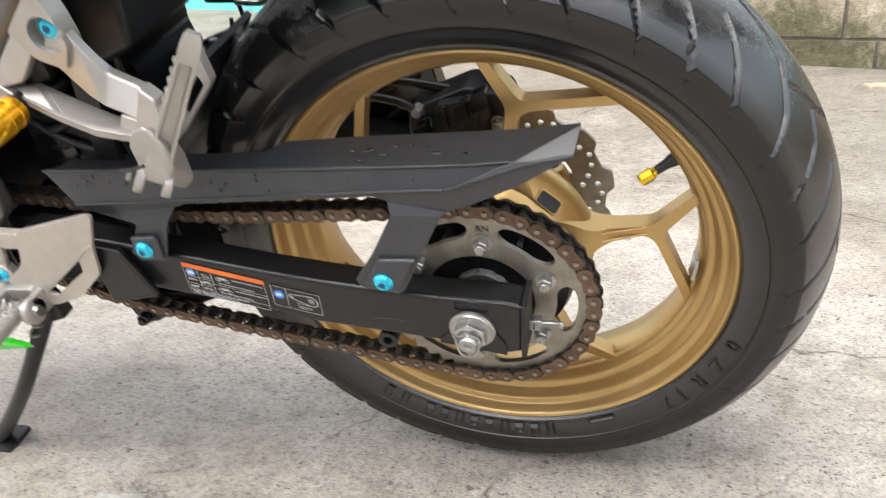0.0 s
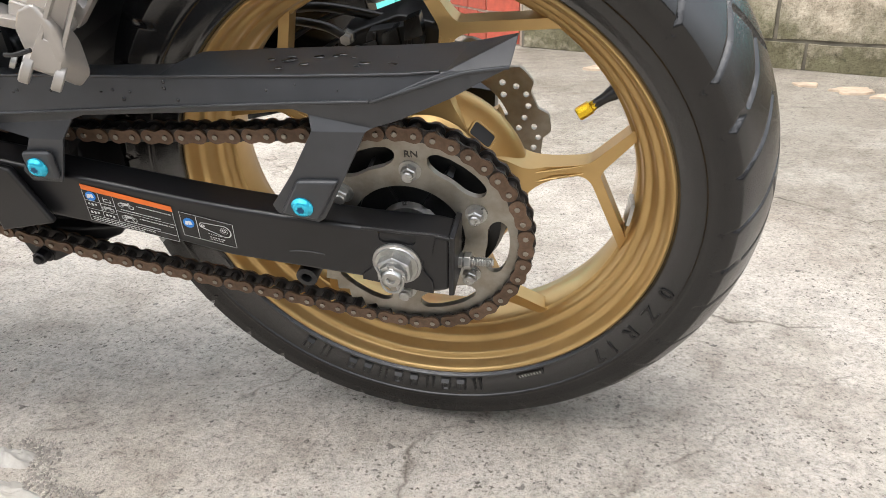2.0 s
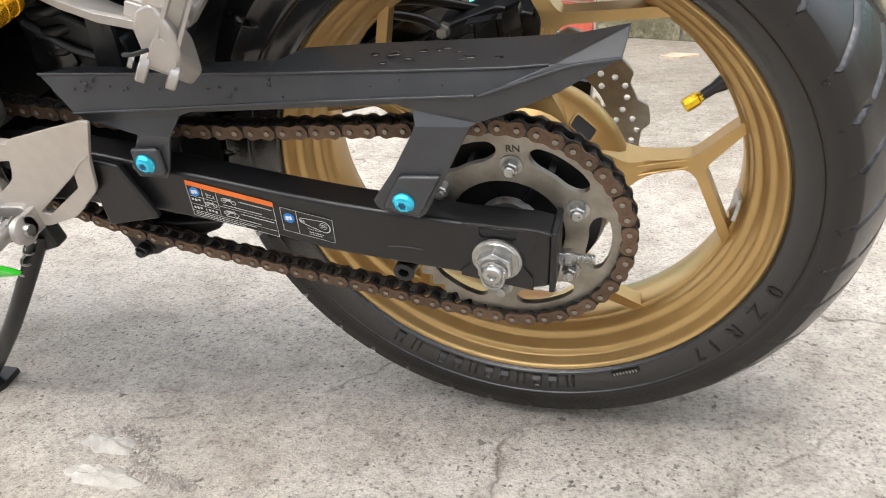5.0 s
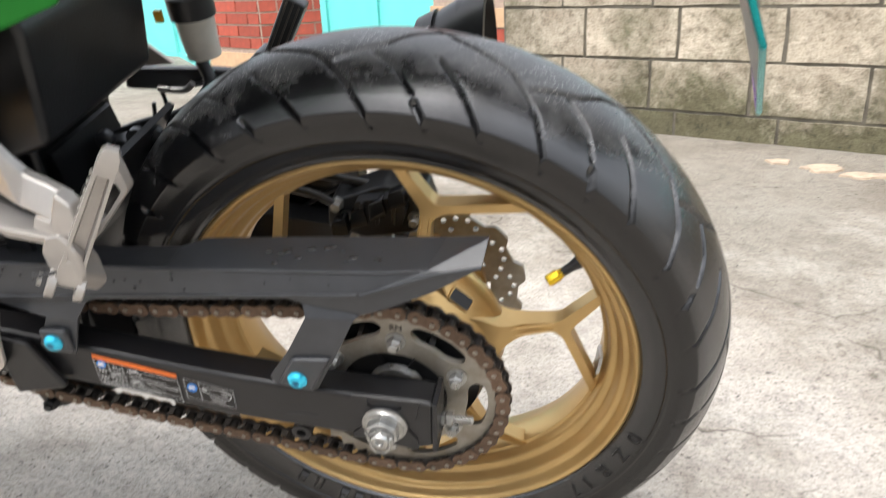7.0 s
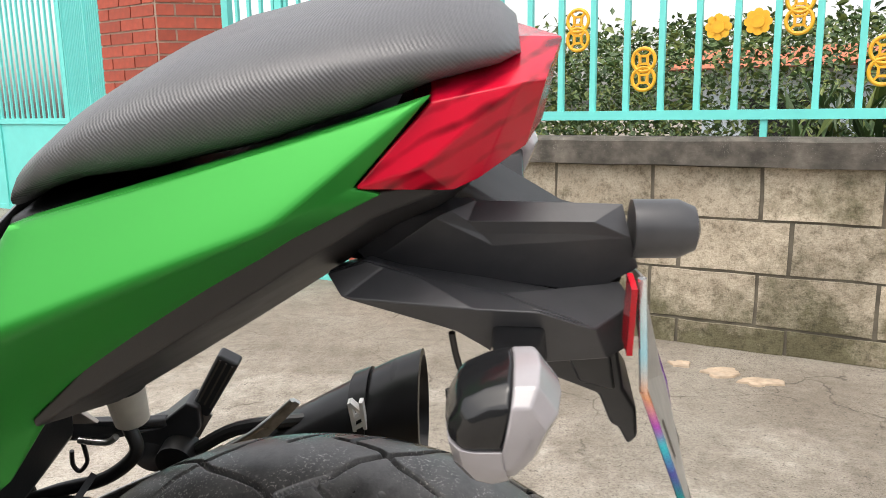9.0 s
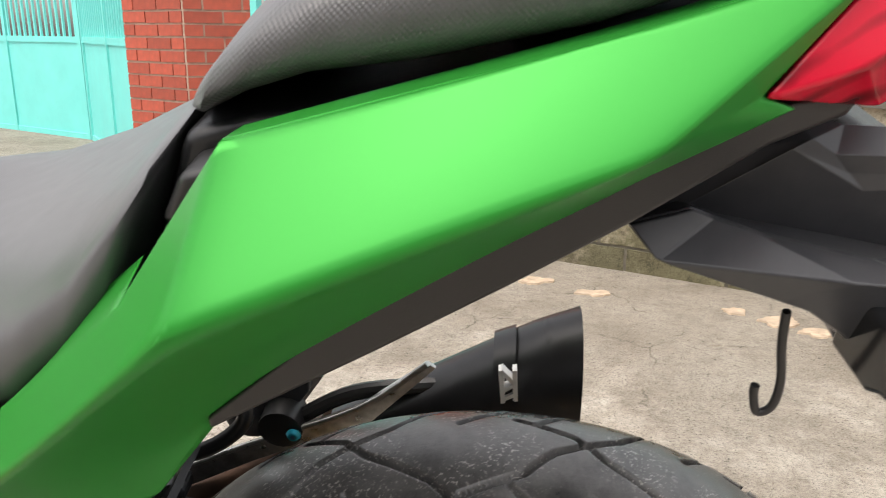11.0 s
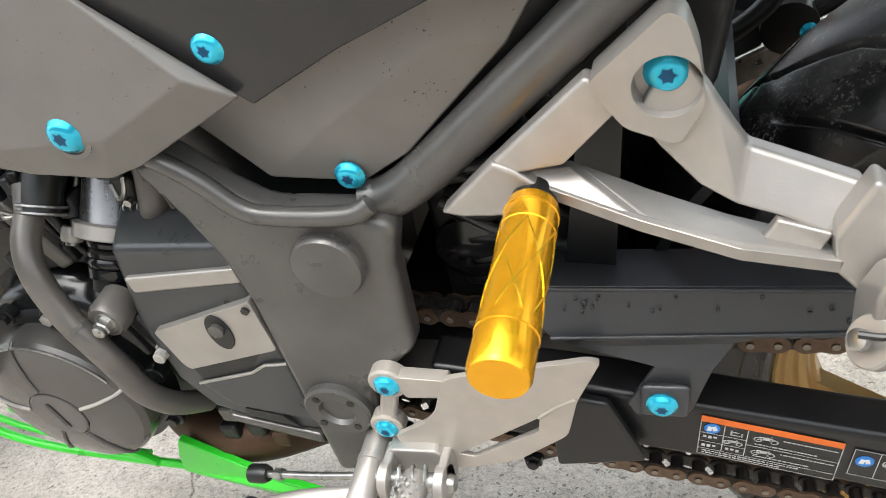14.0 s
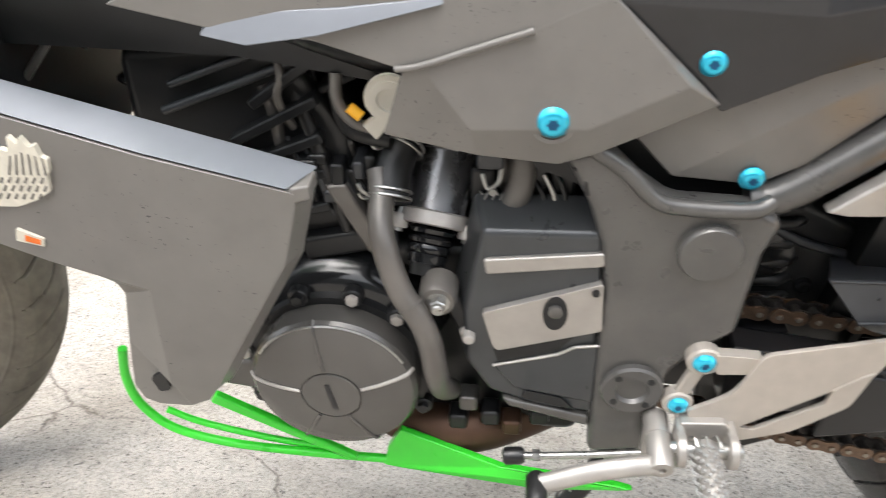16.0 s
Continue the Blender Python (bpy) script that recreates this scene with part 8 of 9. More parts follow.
def foot_controls():
    # heel plate
    hp = [(-0.4345, 0.1165), (-0.3425, 0.1385), (-0.3345, 0.1370), (-0.3520, 0.1000), (-0.3610, 0.0660), (-0.3990, 0.0340), (-0.4450, 0.0180), (-0.4785, 0.0390), (-0.4832, 0.0525), (-0.4500, 0.0745)]
    slot = [(-0.4400, 0.0370), (-0.3770, 0.0830), (-0.3800, 0.0680), (-0.4290, 0.0345)]
    heel = part("heel_plate", drilled(prism(filleted(hp, [0.008, 0.003, 0.003, 0.004, 0.006, 0.008, 0.012, 0.006, 0.004, 0.012]), -0.1645, -0.1605), [prism(filleted(slot, 0.002), -0.18, -0.15)], HEEL), None, bike, "silver satin aluminium heel plate with a long slot")
    bevelled(heel, 0.001, 2, 30)
    part("slot_step", tube([(-0.3775, -0.1650, 0.0835), (-0.3640, -0.1650, 0.0960), (-0.3520, -0.1650, 0.1035)], 0.0011, 6), HEEL, heel)
    bevelled(part("mount", prism(filleted([(-0.4700, 0.1120), (-0.4330, 0.1100), (-0.4360, 0.0930), (-0.4660, 0.0915)], 0.003), -0.1610, -0.151), HEEL, heel), 0.002)
    bevelled(part("mount", bar((-0.4765, 0.1000), (-0.4905, 0.0560), 0.0125, 0.0125, -0.158, -0.150), HEEL, heel), 0.003)
    for x, z, r in ((-0.4765, 0.1030, 0.0135), (-0.4900, 0.0555, 0.0125)):
        part("mount_eye", turned([(0, r), (0.009, r), (0.0105, r - 0.0015), (0.0106, r - 0.004)], (x, -0.150, z), (x, -1, z), 28), HEEL, heel, "", 40)
    button_bolt(heel, (-0.4765, -0.1600, 0.1030), 0.0085)
    button_bolt(heel, (-0.4900, -0.1600, 0.0555), 0.0078)
    # gear shift lever on a post that stands out sideways, with its linkage rod and toe rubber
    sp = part("shift_lever", turned([(0, 0.0105), (0.018, 0.0105), (0.0185, 0.0112), (0.0215, 0.0112), (0.022, 0.0105), (0.050, 0.0105), (0.053, 0.0090), (0.0532, 0.0038), (0.050, 0.003)], (-0.5045, -0.152, 0.032), (-0.507, -0.42, 0.008), 28), ALU, bike, "aluminium gear shift lever with rod and toe piece", 35)
    bevelled(part("lever_link", bar((-0.5045, 0.034), (-0.509, 0.000), 0.020, 0.012, -0.168, -0.156), ALU, sp), 0.003)
    part("linkage_rod", tube([(-0.508, -0.165, 0.001), (-0.57, -0.164, -0.009), (-0.628, -0.162, -0.017)], 0.0032, 10), STEEL, sp, "", 60)
    part("rod_end", turned([(0, 0.0060), (0.004, 0.0078), (0.017, 0.0078), (0.019, 0.0055)], (-0.612, -0.1625, -0.0145), (-0.64, -0.1615, -0.019), 18), HOSE, sp, "", 40)
    part("rod_nut", turned([(0, 0.0052), (0.007, 0.0052)], (-0.598, -0.163, -0.0125), (-0.64, -0.1615, -0.019), 6), STEEL, sp)
    part("lever_arm", tube([(-0.508, -0.199, 0.0275), (-0.530, -0.203, 0.0280), (-0.556, -0.205, 0.0225), (-0.580, -0.206, 0.0130), (-0.602, -0.207, 0.0035)], 0.0082, 12, 6, 0.62), ALU, sp, "", 60)
    part("toe_rubber", turned([(0, 0.0065), (0.003, 0.0090), (0.034, 0.0090), (0.037, 0.0070)], (-0.602, -0.196, 0.0035), (-0.606, -1, -0.10), 20), HOSE, sp, "", 40)
    # rider's folding peg: clevis and a knurled bar standing out sideways
    fp = bevelled(part("rider_peg", prism(filleted([(-0.490, 0.046), (-0.452, 0.048), (-0.444, 0.032), (-0.452, 0.014), (-0.484, 0.014)], 0.005), -0.172, -0.152), ALU, bike, "knurled aluminium rider foot peg in a clevis"), 0.003)
    for x in (-0.4885, -0.4480):
        part("clevis_cheek", turned([(0, 0.0130), (0.001, 0.0145), (0.007, 0.0145), (0.008, 0.0130)], (x - 0.004, -0.184, 0.030), (x + 1, -0.184, 0.030), 28), ALU, fp, "", 40)
        bevelled(part("clevis_web", box(x - 0.003, x + 0.004, -0.184, -0.162, 0.018, 0.044), ALU, fp), 0.002)
    part("pivot_pin", turned([(0, 0.0060), (0.003, 0.0068), (0.054, 0.0068), (0.057, 0.0055)], (-0.4965, -0.184, 0.030), (1, -0.184, 0.030), 16), STEEL, fp, "", 40)
    part("return_spring", tube([(-0.480 + 0.0022 * k, -0.184 + 0.0085 * math.cos(k * 1.5), 0.034 + 0.0085 * math.sin(k * 1.5)) for k in range(11)], 0.0013, 6, 2), STEEL, fp)
    part("peg_core", turned([(0, 0.0095), (0.006, 0.0105), (0.085, 0.0105), (0.088, 0.0085)], (-0.4685, -0.180, 0.030), (-0.4725, -1, 0.01), 20), ALU, fp, "", 40)
    stud = finish(turned([(0, 0.0021), (0.0014, 0.0015)], (0, 0, 0), (0, 1, 0), 4), "grip_stud", STUD)
    for i in range(15):
        for k in range(9):
            g = radians(20 + 40 * k + (20 if i % 2 else 0))
            o = part("grip_stud", stud, None, fp)
            d = Vector((math.cos(g), 0, math.sin(g)))
            o.matrix_local = Matrix.Translation(Vector((-0.4706, -0.190 - 0.0046 * i, 0.0314)) + d * 0.0102) @ Vector((0, 1, 0)).rotation_difference(d).to_matrix().to_4x4()
    # side stand down to the ground
    st = bevelled(part("side_stand", prism([(-0.54, -0.02), (-0.505, -0.015), (-0.50, -0.05), (-0.53, -0.06)], -0.120, -0.100), BLACK, bike, "black steel side stand with spring and foot"), 0.004)
    foot = Vector((-0.722, -0.06, 0.014))
    fl = Matrix.Rotation(-LEAN, 3, 'X') @ (foot - Vector((0, 0, 0.3174)))
    part("stand_leg", tube([(-0.52, -0.115, -0.035), (-0.60, (-0.115 + fl.y) / 2 - 0.02, -0.15), (fl.x, fl.y, fl.z)], 0.010, 12), BLACK, st, "", 60)
    part("stand_foot", box(fl.x - 0.045, fl.x + 0.03, fl.y - 0.022, fl.y + 0.022, fl.z - 0.008, fl.z), BLACK, st)
    part("spring", tube([(-0.515 - 0.0025 * k + 0.006 * math.cos(k * 1.2), -0.135 + 0.006 * math.sin(k * 1.2), -0.03 - 0.0032 * k) for k in range(34)], 0.0016, 5, 2), STEEL, st)
    # lower mount under the chain
    lm = bevelled(part("lower_mount", prism([(-0.44, -0.03), (-0.36, -0.028), (-0.30, -0.02), (-0.31, -0.035), (-0.375, -0.062), (-0.405, -0.078), (-0.43, -0.075)], -0.09, -0.06), BLACK, bike, "black linkage bracket under the swingarm"), 0.004)
    hex_nut(lm, (-0.413, -0.09, -0.065), 0.014, 0.01, mat=BLACK)
    bevelled(part("guard_tab", prism([(-0.372, 0.095), (-0.335, 0.088), (-0.315, 0.03), (-0.375, 0.018)], -0.156, -0.148), BLACK, bike, "black bracket on the swingarm"), 0.003)
    bevelled(part("inner_fender", prism([(-0.33, 0.40), (-0.262, 0.40), (-0.252, 0.36), (-0.262, 0.31), (-0.272, 0.262), (-0.325, 0.244), (-0.36, 0.27)], -0.095, 0.095), INNER, bike, "black plastic inner fender"), 0.008)
    part("shock_spring", tube([(-0.415 + 0.03 * math.cos(k * 0.7), -0.05 + 0.03 * math.sin(k * 0.7), 0.09 + 0.0021 * k) for k in range(70)], 0.0055, 8, 1), INNER, bike, "black rear shock spring", 60)
    part("linkage_box", prism([(-0.47, 0.10), (-0.33, 0.10), (-0.345, 0.21), (-0.40, 0.24), (-0.47, 0.22)], -0.015, 0.10), INNER, bike, "black shock linkage")
    part("shock_body", turned([(0, 0.02), (0.2, 0.02)], (-0.415, -0.05, 0.07), (-0.415, -0.05, 1), 16), INNER, bike)


foot_controls()


def engine():
    blk = bevelled(part("engine_block", prism([(-0.90, 0.0), (-0.86, -0.06), (-0.56, -0.06), (-0.54, 0.15), (-0.62, 0.160), (-0.735, 0.162), (-0.755, 0.27), (-0.80, 0.34), (-0.92, 0.33), (-0.93, 0.14)], -0.095, 0.12), INNER, bike, "black engine block"), 0.012, 2)
    for k in range(5):
        bevelled(part("case_rib", bar((-0.90 + 0.02 * k, 0.17 + 0.03 * k), (-0.77, 0.205 + 0.03 * k), 0.008, 0.008, -0.108, -0.09), INNER, blk), 0.002)
    bevelled(part("front_case", prism([(-0.96, 0.02), (-0.86, -0.045), (-0.80, 0.0), (-0.82, 0.24), (-0.97, 0.22)], -0.075, 0.10), INNER, blk), 0.01)
    part("engine_back", box(-0.80, -0.52, 0.03, 0.12, 0.13, 0.36), INNER, blk)
    for k, (x, z, w, h, y) in enumerate(((-0.655, 0.205, 0.022, 0.05, -0.07), (-0.628, 0.222, 0.034, 0.034, -0.085), (-0.59, 0.20, 0.03, 0.03, -0.07), (-0.745, 0.20, 0.018, 0.05, -0.05), (-0.77, 0.225, 0.02, 0.03, -0.09), (-0.60, 0.25, 0.025, 0.02, -0.09))):
        bevelled(part("cylinder_fitting", box(x, x + w, y, 0.02, z, z + h), INNER if k % 2 else CASE, blk), 0.004)
    for k in range(5):
        hex_nut(blk, (-0.648 + 0.021 * k, -0.088, 0.196 + 0.011 * (k % 3)), 0.008, 0.006, mat=STEEL)
    # round alternator cover: shallow dome with four ribs and a slotted plug
    ax, az = -0.7745, 0.0555
    dome = [(0, 0.0725), (0.016, 0.0725), (0.022, 0.0715), (0.027, 0.0680), (0.0305, 0.060), (0.034, 0.044), (0.0355, 0.0285), (0.0358, 0.0262), (0.0345, 0.0258)]
    sc = part("alternator_cover", turned(dome, (ax, -0.132, az), (ax, -1, az), 64), CASE, bike, "dark grey round alternator cover with slotted plug", 25)
    part("plug", turned([(0.033, 0.0250), (0.0362, 0.0250), (0.0370, 0.0238), (0.0372, 0.010)], (ax, -0.132, az), (ax, -1, az), 40), CASE, sc, "", 30)
    part("plug_slot", bar((ax - 0.0025, az + 0.014), (ax + 0.0025, az - 0.014), 0.0042, 0.0042, -0.1700, -0.1688), INNER, sc)
    # the ribs at 18 and 172 take a paler metal to look lit
    for deg, mat in ((98, CASE), (18, STARTER), (172, STARTER), (-62, CASE), (-118, CASE)):
        a = radians(deg)
        pts = [(ax + r * math.cos(a), -0.1322 - y, az + r * math.sin(a)) for y, r in ((0.0355, 0.0275), (0.0342, 0.044), (0.0306, 0.060), (0.0270, 0.068), (0.0215, 0.0718))]
        part("cover_rib", tube(pts, 0.0017, 6, 3), mat, sc, "", 60)
    # highlight laid on as a bright arc where the rim catches light
    part("bright_edge", tube([(ax + 0.0690 * math.cos(radians(g)), -0.1588, az + 0.0690 * math.sin(radians(g))) for g in range(28, 150, 6)], 0.0011, 6, 1), STEEL, sc, "bright arc in place of the cover's lit edge")
    part("cover_flange", lathe([(-0.006, 0.0790), (0.012, 0.0790), (0.012, 0.055), (-0.006, 0.055)], 56, (ax, -0.129, az), True), INNER, sc, "", 30)
    for deg in (48, 76, 108, 140, 168, 205, 330, 10):
        a = radians(deg)
        at = (ax + 0.0825 * math.cos(a), -0.128, az + 0.0825 * math.sin(a))
        part("bolt_lug", turned([(0, 0.0085), (0.008, 0.0085), (0.009, 0.0075)], at, (at[0], -1, at[2]), 16), INNER, sc, "", 40)
        part("cover_bolt", turned([(0.008, 0.0055), (0.013, 0.0055), (0.0135, 0.0045)], at, (at[0], -1, at[2]), 6), STARTER if deg in (48, 76, 168) else INNER, sc)
    # black crankcase top that rolls back above the cover, and the pale case edge in front of it
    part("crankcase_top", loft([[(ax + r * math.cos(a), y, az + r * math.sin(a)) for a in (radians(20 + 7 * k) for k in range(22))] + [(ax + 0.04 * math.cos(a), y, az + 0.04 * math.sin(a)) for a in (radians(174 - 7 * k) for k in range(22))] for y, r in ((-0.126, 0.086), (-0.118, 0.094), (-0.095, 0.104), (-0.03, 0.112))]), GLOSS_BLACK, blk, "glossy black crankcase", 50)
    bevelled(part("case_edge", prism([(-0.905, 0.036), (-0.850, 0.044), (-0.848, 0.030), (-0.856, 0.004), (-0.905, 0.012)], -0.118, -0.08), CASE, blk), 0.004)
    for k in range(3):
        part("case_fin", tube([(-0.872 + 0.014 * k, -0.100, 0.070 + 0.012 * k), (-0.846 + 0.014 * k, -0.108, 0.118 + 0.012 * k)], 0.0030, 8, 0), STARTER if k == 1 else INNER, blk, "", 60)
    # front sprocket cover: dark body, two bright faces
    body = [(-0.666, 0.131), (-0.650, 0.207), (-0.562, 0.207), (-0.557, 0.02), (-0.60, 0.024), (-0.645, 0.042), (-0.664, 0.075)]
    cv = bevelled(part("sprocket_cover", prism(body, -0.138, -0.10, 1.10, (-0.006, 0.002)), COVER_DARK, bike, "dark grey sprocket cover with bright machined faces"), 0.005, 3)
    bevelled(part("upper_edge", prism([(-0.6500, 0.1840), (-0.5610, 0.1925), (-0.5600, 0.1800), (-0.6480, 0.1700)], -0.1420, -0.134), ALU, cv, "bright strip along an edge"), 0.002)
    bevelled(part("badge_face", prism(filleted([(-0.6510, 0.1340), (-0.5600, 0.1660), (-0.5575, 0.1190), (-0.6390, 0.0945), (-0.6430, 0.1000)], 0.003), -0.144, -0.134), ALU, cv, "bright machined face"), 0.003)
    oval = [(-0.5945 + 0.0095 * math.cos(a), 0.1365 + 0.0165 * math.sin(a)) for a in (2 * math.pi * k / 20 for k in range(20))]
    part("oval_recess", prism(oval, -0.1452, -0.14), INNER, cv)
    part("oval_bolt", turned([(0, 0.0058), (0.004, 0.0058), (0.005, 0.004)], (-0.5945, -0.144, 0.140), (-0.5945, -1, 0.140), 16), CASE, cv, "", 40)
    part("cover_bolt", turned([(0, 0.003), (0.002, 0.003)], (-0.565, -0.144, 0.158), (-0.565, -1, 0.158), 10), INNER, cv)
    part("vent", prism([(-0.6420, 0.0905), (-0.5760, 0.1105), (-0.5900, 0.0930), (-0.6380, 0.0760)], -0.1392, -0.13), INNER, cv)
    bevelled(part("lower_face", prism([(-0.6430, 0.0745), (-0.5900, 0.0900), (-0.5770, 0.0985), (-0.5580, 0.1010), (-0.5580, 0.0340), (-0.6250, 0.0480)], -0.1405, -0.134), COVER_DARK, cv), 0.003)
    bevelled(part("lower_edge", prism([(-0.635, 0.037), (-0.56, 0.018), (-0.56, 0.006), (-0.63, 0.027)], -0.1415, -0.12), CASE, cv), 0.003)
    part("face_line", tube([(-0.6425, -0.1405, 0.0748), (-0.5900, -0.1408, 0.0903), (-0.5770, -0.1408, 0.0988), (-0.5580, -0.1408, 0.1013)], 0.0014, 6, 0), ALU, cv, "bright strip along an edge")
    part("lower_vent", prism([(-0.6150, 0.0470), (-0.5850, 0.0400), (-0.5740, 0.0270), (-0.6180, 0.0390)], -0.1412, -0.139), INNER, cv)
    cv.location = (0.002, -0.006, 0.003)
    # starter motor with a wide pale flange, ridged boot below it, bolt lug and coolant hose
    foot, top = Vector((-0.6905, -0.098, 0.1820)), Vector((-0.6800, -0.062, 0.2310))
    up = (top - foot).normalized()
    at = foot - up * 0.040
    cy = part("starter_motor", turned([(0.040, 0.020), (0.041, 0.0250), (0.046, 0.0250), (0.047, 0.0245), (0.100, 0.0245), (0.101, 0.0255), (0.114, 0.0250), (0.118, 0.018)], at, at + up, 40), STARTER_BODY, bike, "grey cylindrical starter motor with black boot", 30)
    part("flange", turned([(0.040, 0.0265), (0.041, 0.0290), (0.051, 0.0290), (0.0525, 0.0265)], at, at + up, 40), STARTER, cy, "pale cast flange", 40)
    for k in range(4):
        y = 0.040 - 0.0075 * k
        part("boot_ring", turned([(y, 0.0165), (y - 0.0030, 0.0200 - 0.0012 * k), (y - 0.0062, 0.0190 - 0.0012 * k), (y - 0.0075, 0.0155)], at, at + up, 24), GLOSS_BLACK, cy, "", 40)
    part("boot_core", turned([(0.000, 0.012), (0.042, 0.0165)], at, at + up, 20), HOSE, cy, "", 40)
    across = up.cross(Vector((0, 1, 0))).normalized()
    for q in (-1, 1):
        e = at + across * (0.0285 * q) - Vector((0, 0.010, 0))
        part("flange_ear", turned([(0.040, 0.0075), (0.0415, 0.0085), (0.050, 0.0085), (0.0515, 0.0075)], e, e + up, 16), STARTER, cy, "", 40)
        part("through_bolt", turned([(0.037, 0.0048), (0.041, 0.0048), (0.0415, 0.0026), (0.114, 0.0026)], e, e + up, 10), STEEL, cy, "", 40)
    lug = part("bolt_lug", turned([(0, 0.0155), (0.020, 0.0150), (0.024, 0.0130)], (-0.6835, -0.128, 0.1480), (-0.6835, -1, 0.1440), 24), HOSE_GREY, bike, "grey cast lug with a bolt beside the hose", 40)
    hex_nut(lug, (-0.6825, -0.151, 0.1480), 0.0115, 0.007, mat=STEEL)
    bevelled(part("lug_bracket", bar((-0.6750, 0.1400), (-0.6580, 0.1000), 0.016, 0.014, -0.140, -0.122), INNER, lug), 0.004)
    hex_nut(lug, (-0.6600, -0.140, 0.1080), 0.0095, 0.006, mat=STARTER)
    hose = part("coolant_hose", tube([(-0.7285, -0.1050, 0.2383), (-0.7259, -0.1180, 0.2238), (-0.7256, -0.1350, 0.2095), (-0.7204, -0.1480, 0.1903), (-0.7112, -0.1550, 0.1609), (-0.6970, -0.1600, 0.1373), (-0.6894, -0.1600, 0.1110), (-0.6867, -0.1560, 0.0757), (-0.6850, -0.1400, 0.0420), (-0.6800, -0.1150, 0.0150)], 0.0100, 16), HOSE_GREY, bike, "grey coolant hose", 60)
    part("moulding_mark", turned([(0, 0.0104), (0.003, 0.0104)], (-0.7044, -0.158, 0.1507), (-0.697, -0.16, 0.1373), 18), HOSE_GREY, hose)
    part("inner_shroud", prism([(-0.62, 0.25), (-0.56, 0.225), (-0.455, 0.205), (-0.40, 0.262), (-0.345, 0.308), (-0.305, 0.338), (-0.285, 0.385), (-0.30, 0.41), (-0.42, 0.39), (-0.58, 0.42), (-0.70, 0.40), (-0.72, 0.33)], -0.112, 0.112), INNER, bike, "black inner shroud behind the side covers")
    upper = part("upper_hose", tube([(-0.702, -0.055, 0.268), (-0.710, -0.078, 0.256), (-0.7185, -0.098, 0.238), (-0.7210, -0.114, 0.220)], 0.0150, 16), HOSE, bike, "black hose end with wire clamps", 60)
    for c, n, r in (((-0.7205, -0.1125, 0.2215), (-0.1, -0.62, -0.75), 0.0165), ((-0.7130, -0.0860, 0.2490), (-0.35, -0.75, -0.55), 0.0170)):
        c, n = Vector(c), Vector(n).normalized()
        side = n.orthogonal().normalized()
        other = n.cross(side)
        for shift in (-0.0025, 0.0025):
            ring = [c + n * shift + (side * math.cos(a) + other * math.sin(a)) * r for a in (2 * math.pi * k / 20 for k in range(21))]
            part("hose_clamp", tube(ring, 0.0013, 6, 0), STEEL, upper, "steel wire hose clamp")
        for q in (-1, 1):
            part("clamp_ear", tube([c + Vector((-0.012, -0.011, 0.004)), c + Vector((-0.018, -0.015, 0.008 + 0.003 * q)), c + Vector((-0.021, -0.014, 0.013 + 0.004 * q))], 0.0015, 6), STEEL, upper)
    part("water_pipe", tube([(-0.64, -0.08, 0.25), (-0.625, -0.085, 0.215), (-0.59, -0.08, 0.20)], 0.012, 12), HOSE_GREY, bike, "grey metal pipe", 60)
    for pts, r in ((((-0.645, -0.09, 0.30), (-0.65, -0.095, 0.25), (-0.655, -0.09, 0.20)), 0.004), (((-0.62, -0.10, 0.275), (-0.60, -0.10, 0.25), (-0.585, -0.105, 0.235)), 0.0025), (((-0.76, -0.09, 0.30), (-0.75, -0.1, 0.27), (-0.72, -0.1, 0.26)), 0.006), (((-0.80, -0.08, 0.33), (-0.775, -0.1, 0.25), (-0.76, -0.1, 0.18)), 0.006)):
        part("engine_cable", tube(pts, r, 8), HOSE if r != 0.0025 else TEAL_METAL, bike, "thin engine bay cable", 60)
    for x, z, w in ((-0.63, 0.235, 0.03), (-0.66, 0.22, 0.02), (-0.60, 0.225, 0.02)):
        bevelled(part("engine_fitting", box(x, x + w, -0.105, -0.07, z - 0.012, z + 0.02), INNER, bike, "black engine fitting"), 0.004)
    dl = part("thermostat_dial", turned([(0, 0.0180), (0.004, 0.0180), (0.004, 0.0140), (0.006, 0.0140), (0.0065, 0.009), (0.0045, 0.008)], (-0.7130, -0.120, 0.3050), (-0.722, -1, 0.295), 32), PLASTIC_WHITE, bike, "cream round cap in the engine bay", 40)
    bevelled(part("cap_tab", prism([(-0.7350, 0.2850), (-0.7190, 0.2960), (-0.7080, 0.2930), (-0.7250, 0.2720)], -0.124, -0.118), PLASTIC_WHITE, dl), 0.002)
    part("orange_tab", turned([(0, 0.0042), (0.011, 0.0042)], (-0.7420, -0.124, 0.2990), (-0.730, -0.126, 0.2890), 10), ORNAMENT, dl, "", 40)
    part("cap_pipe", tube([(-0.752, -0.11, 0.318), (-0.752, -0.116, 0.300), (-0.742, -0.118, 0.285), (-0.730, -0.116, 0.279)], 0.0045, 8), HOSE_GREY, dl, "", 60)
    # crowded space behind the fairing: air duct, panels, struts, hoses and clips
    duct = bevelled(part("air_duct", skewed([(-0.935, -0.085, 0.300), (-0.862, -0.085, 0.335), (-0.775, -0.085, 0.318), (-0.765, -0.085, 0.226), (-0.800, -0.085, 0.222)], 0.05), GLOSS_BLACK, bike, "glossy black plastic duct behind the fairing"), 0.006, 3)
    for a, b in (((-0.842, 0.290), (-0.716, 0.345)), ((-0.824, 0.271), (-0.744, 0.308))):
        part("duct_rib", tube([(a[0], -0.089, a[1]), (b[0], -0.089, b[1])], 0.0035, 8, 0), INNER, duct, "", 60)
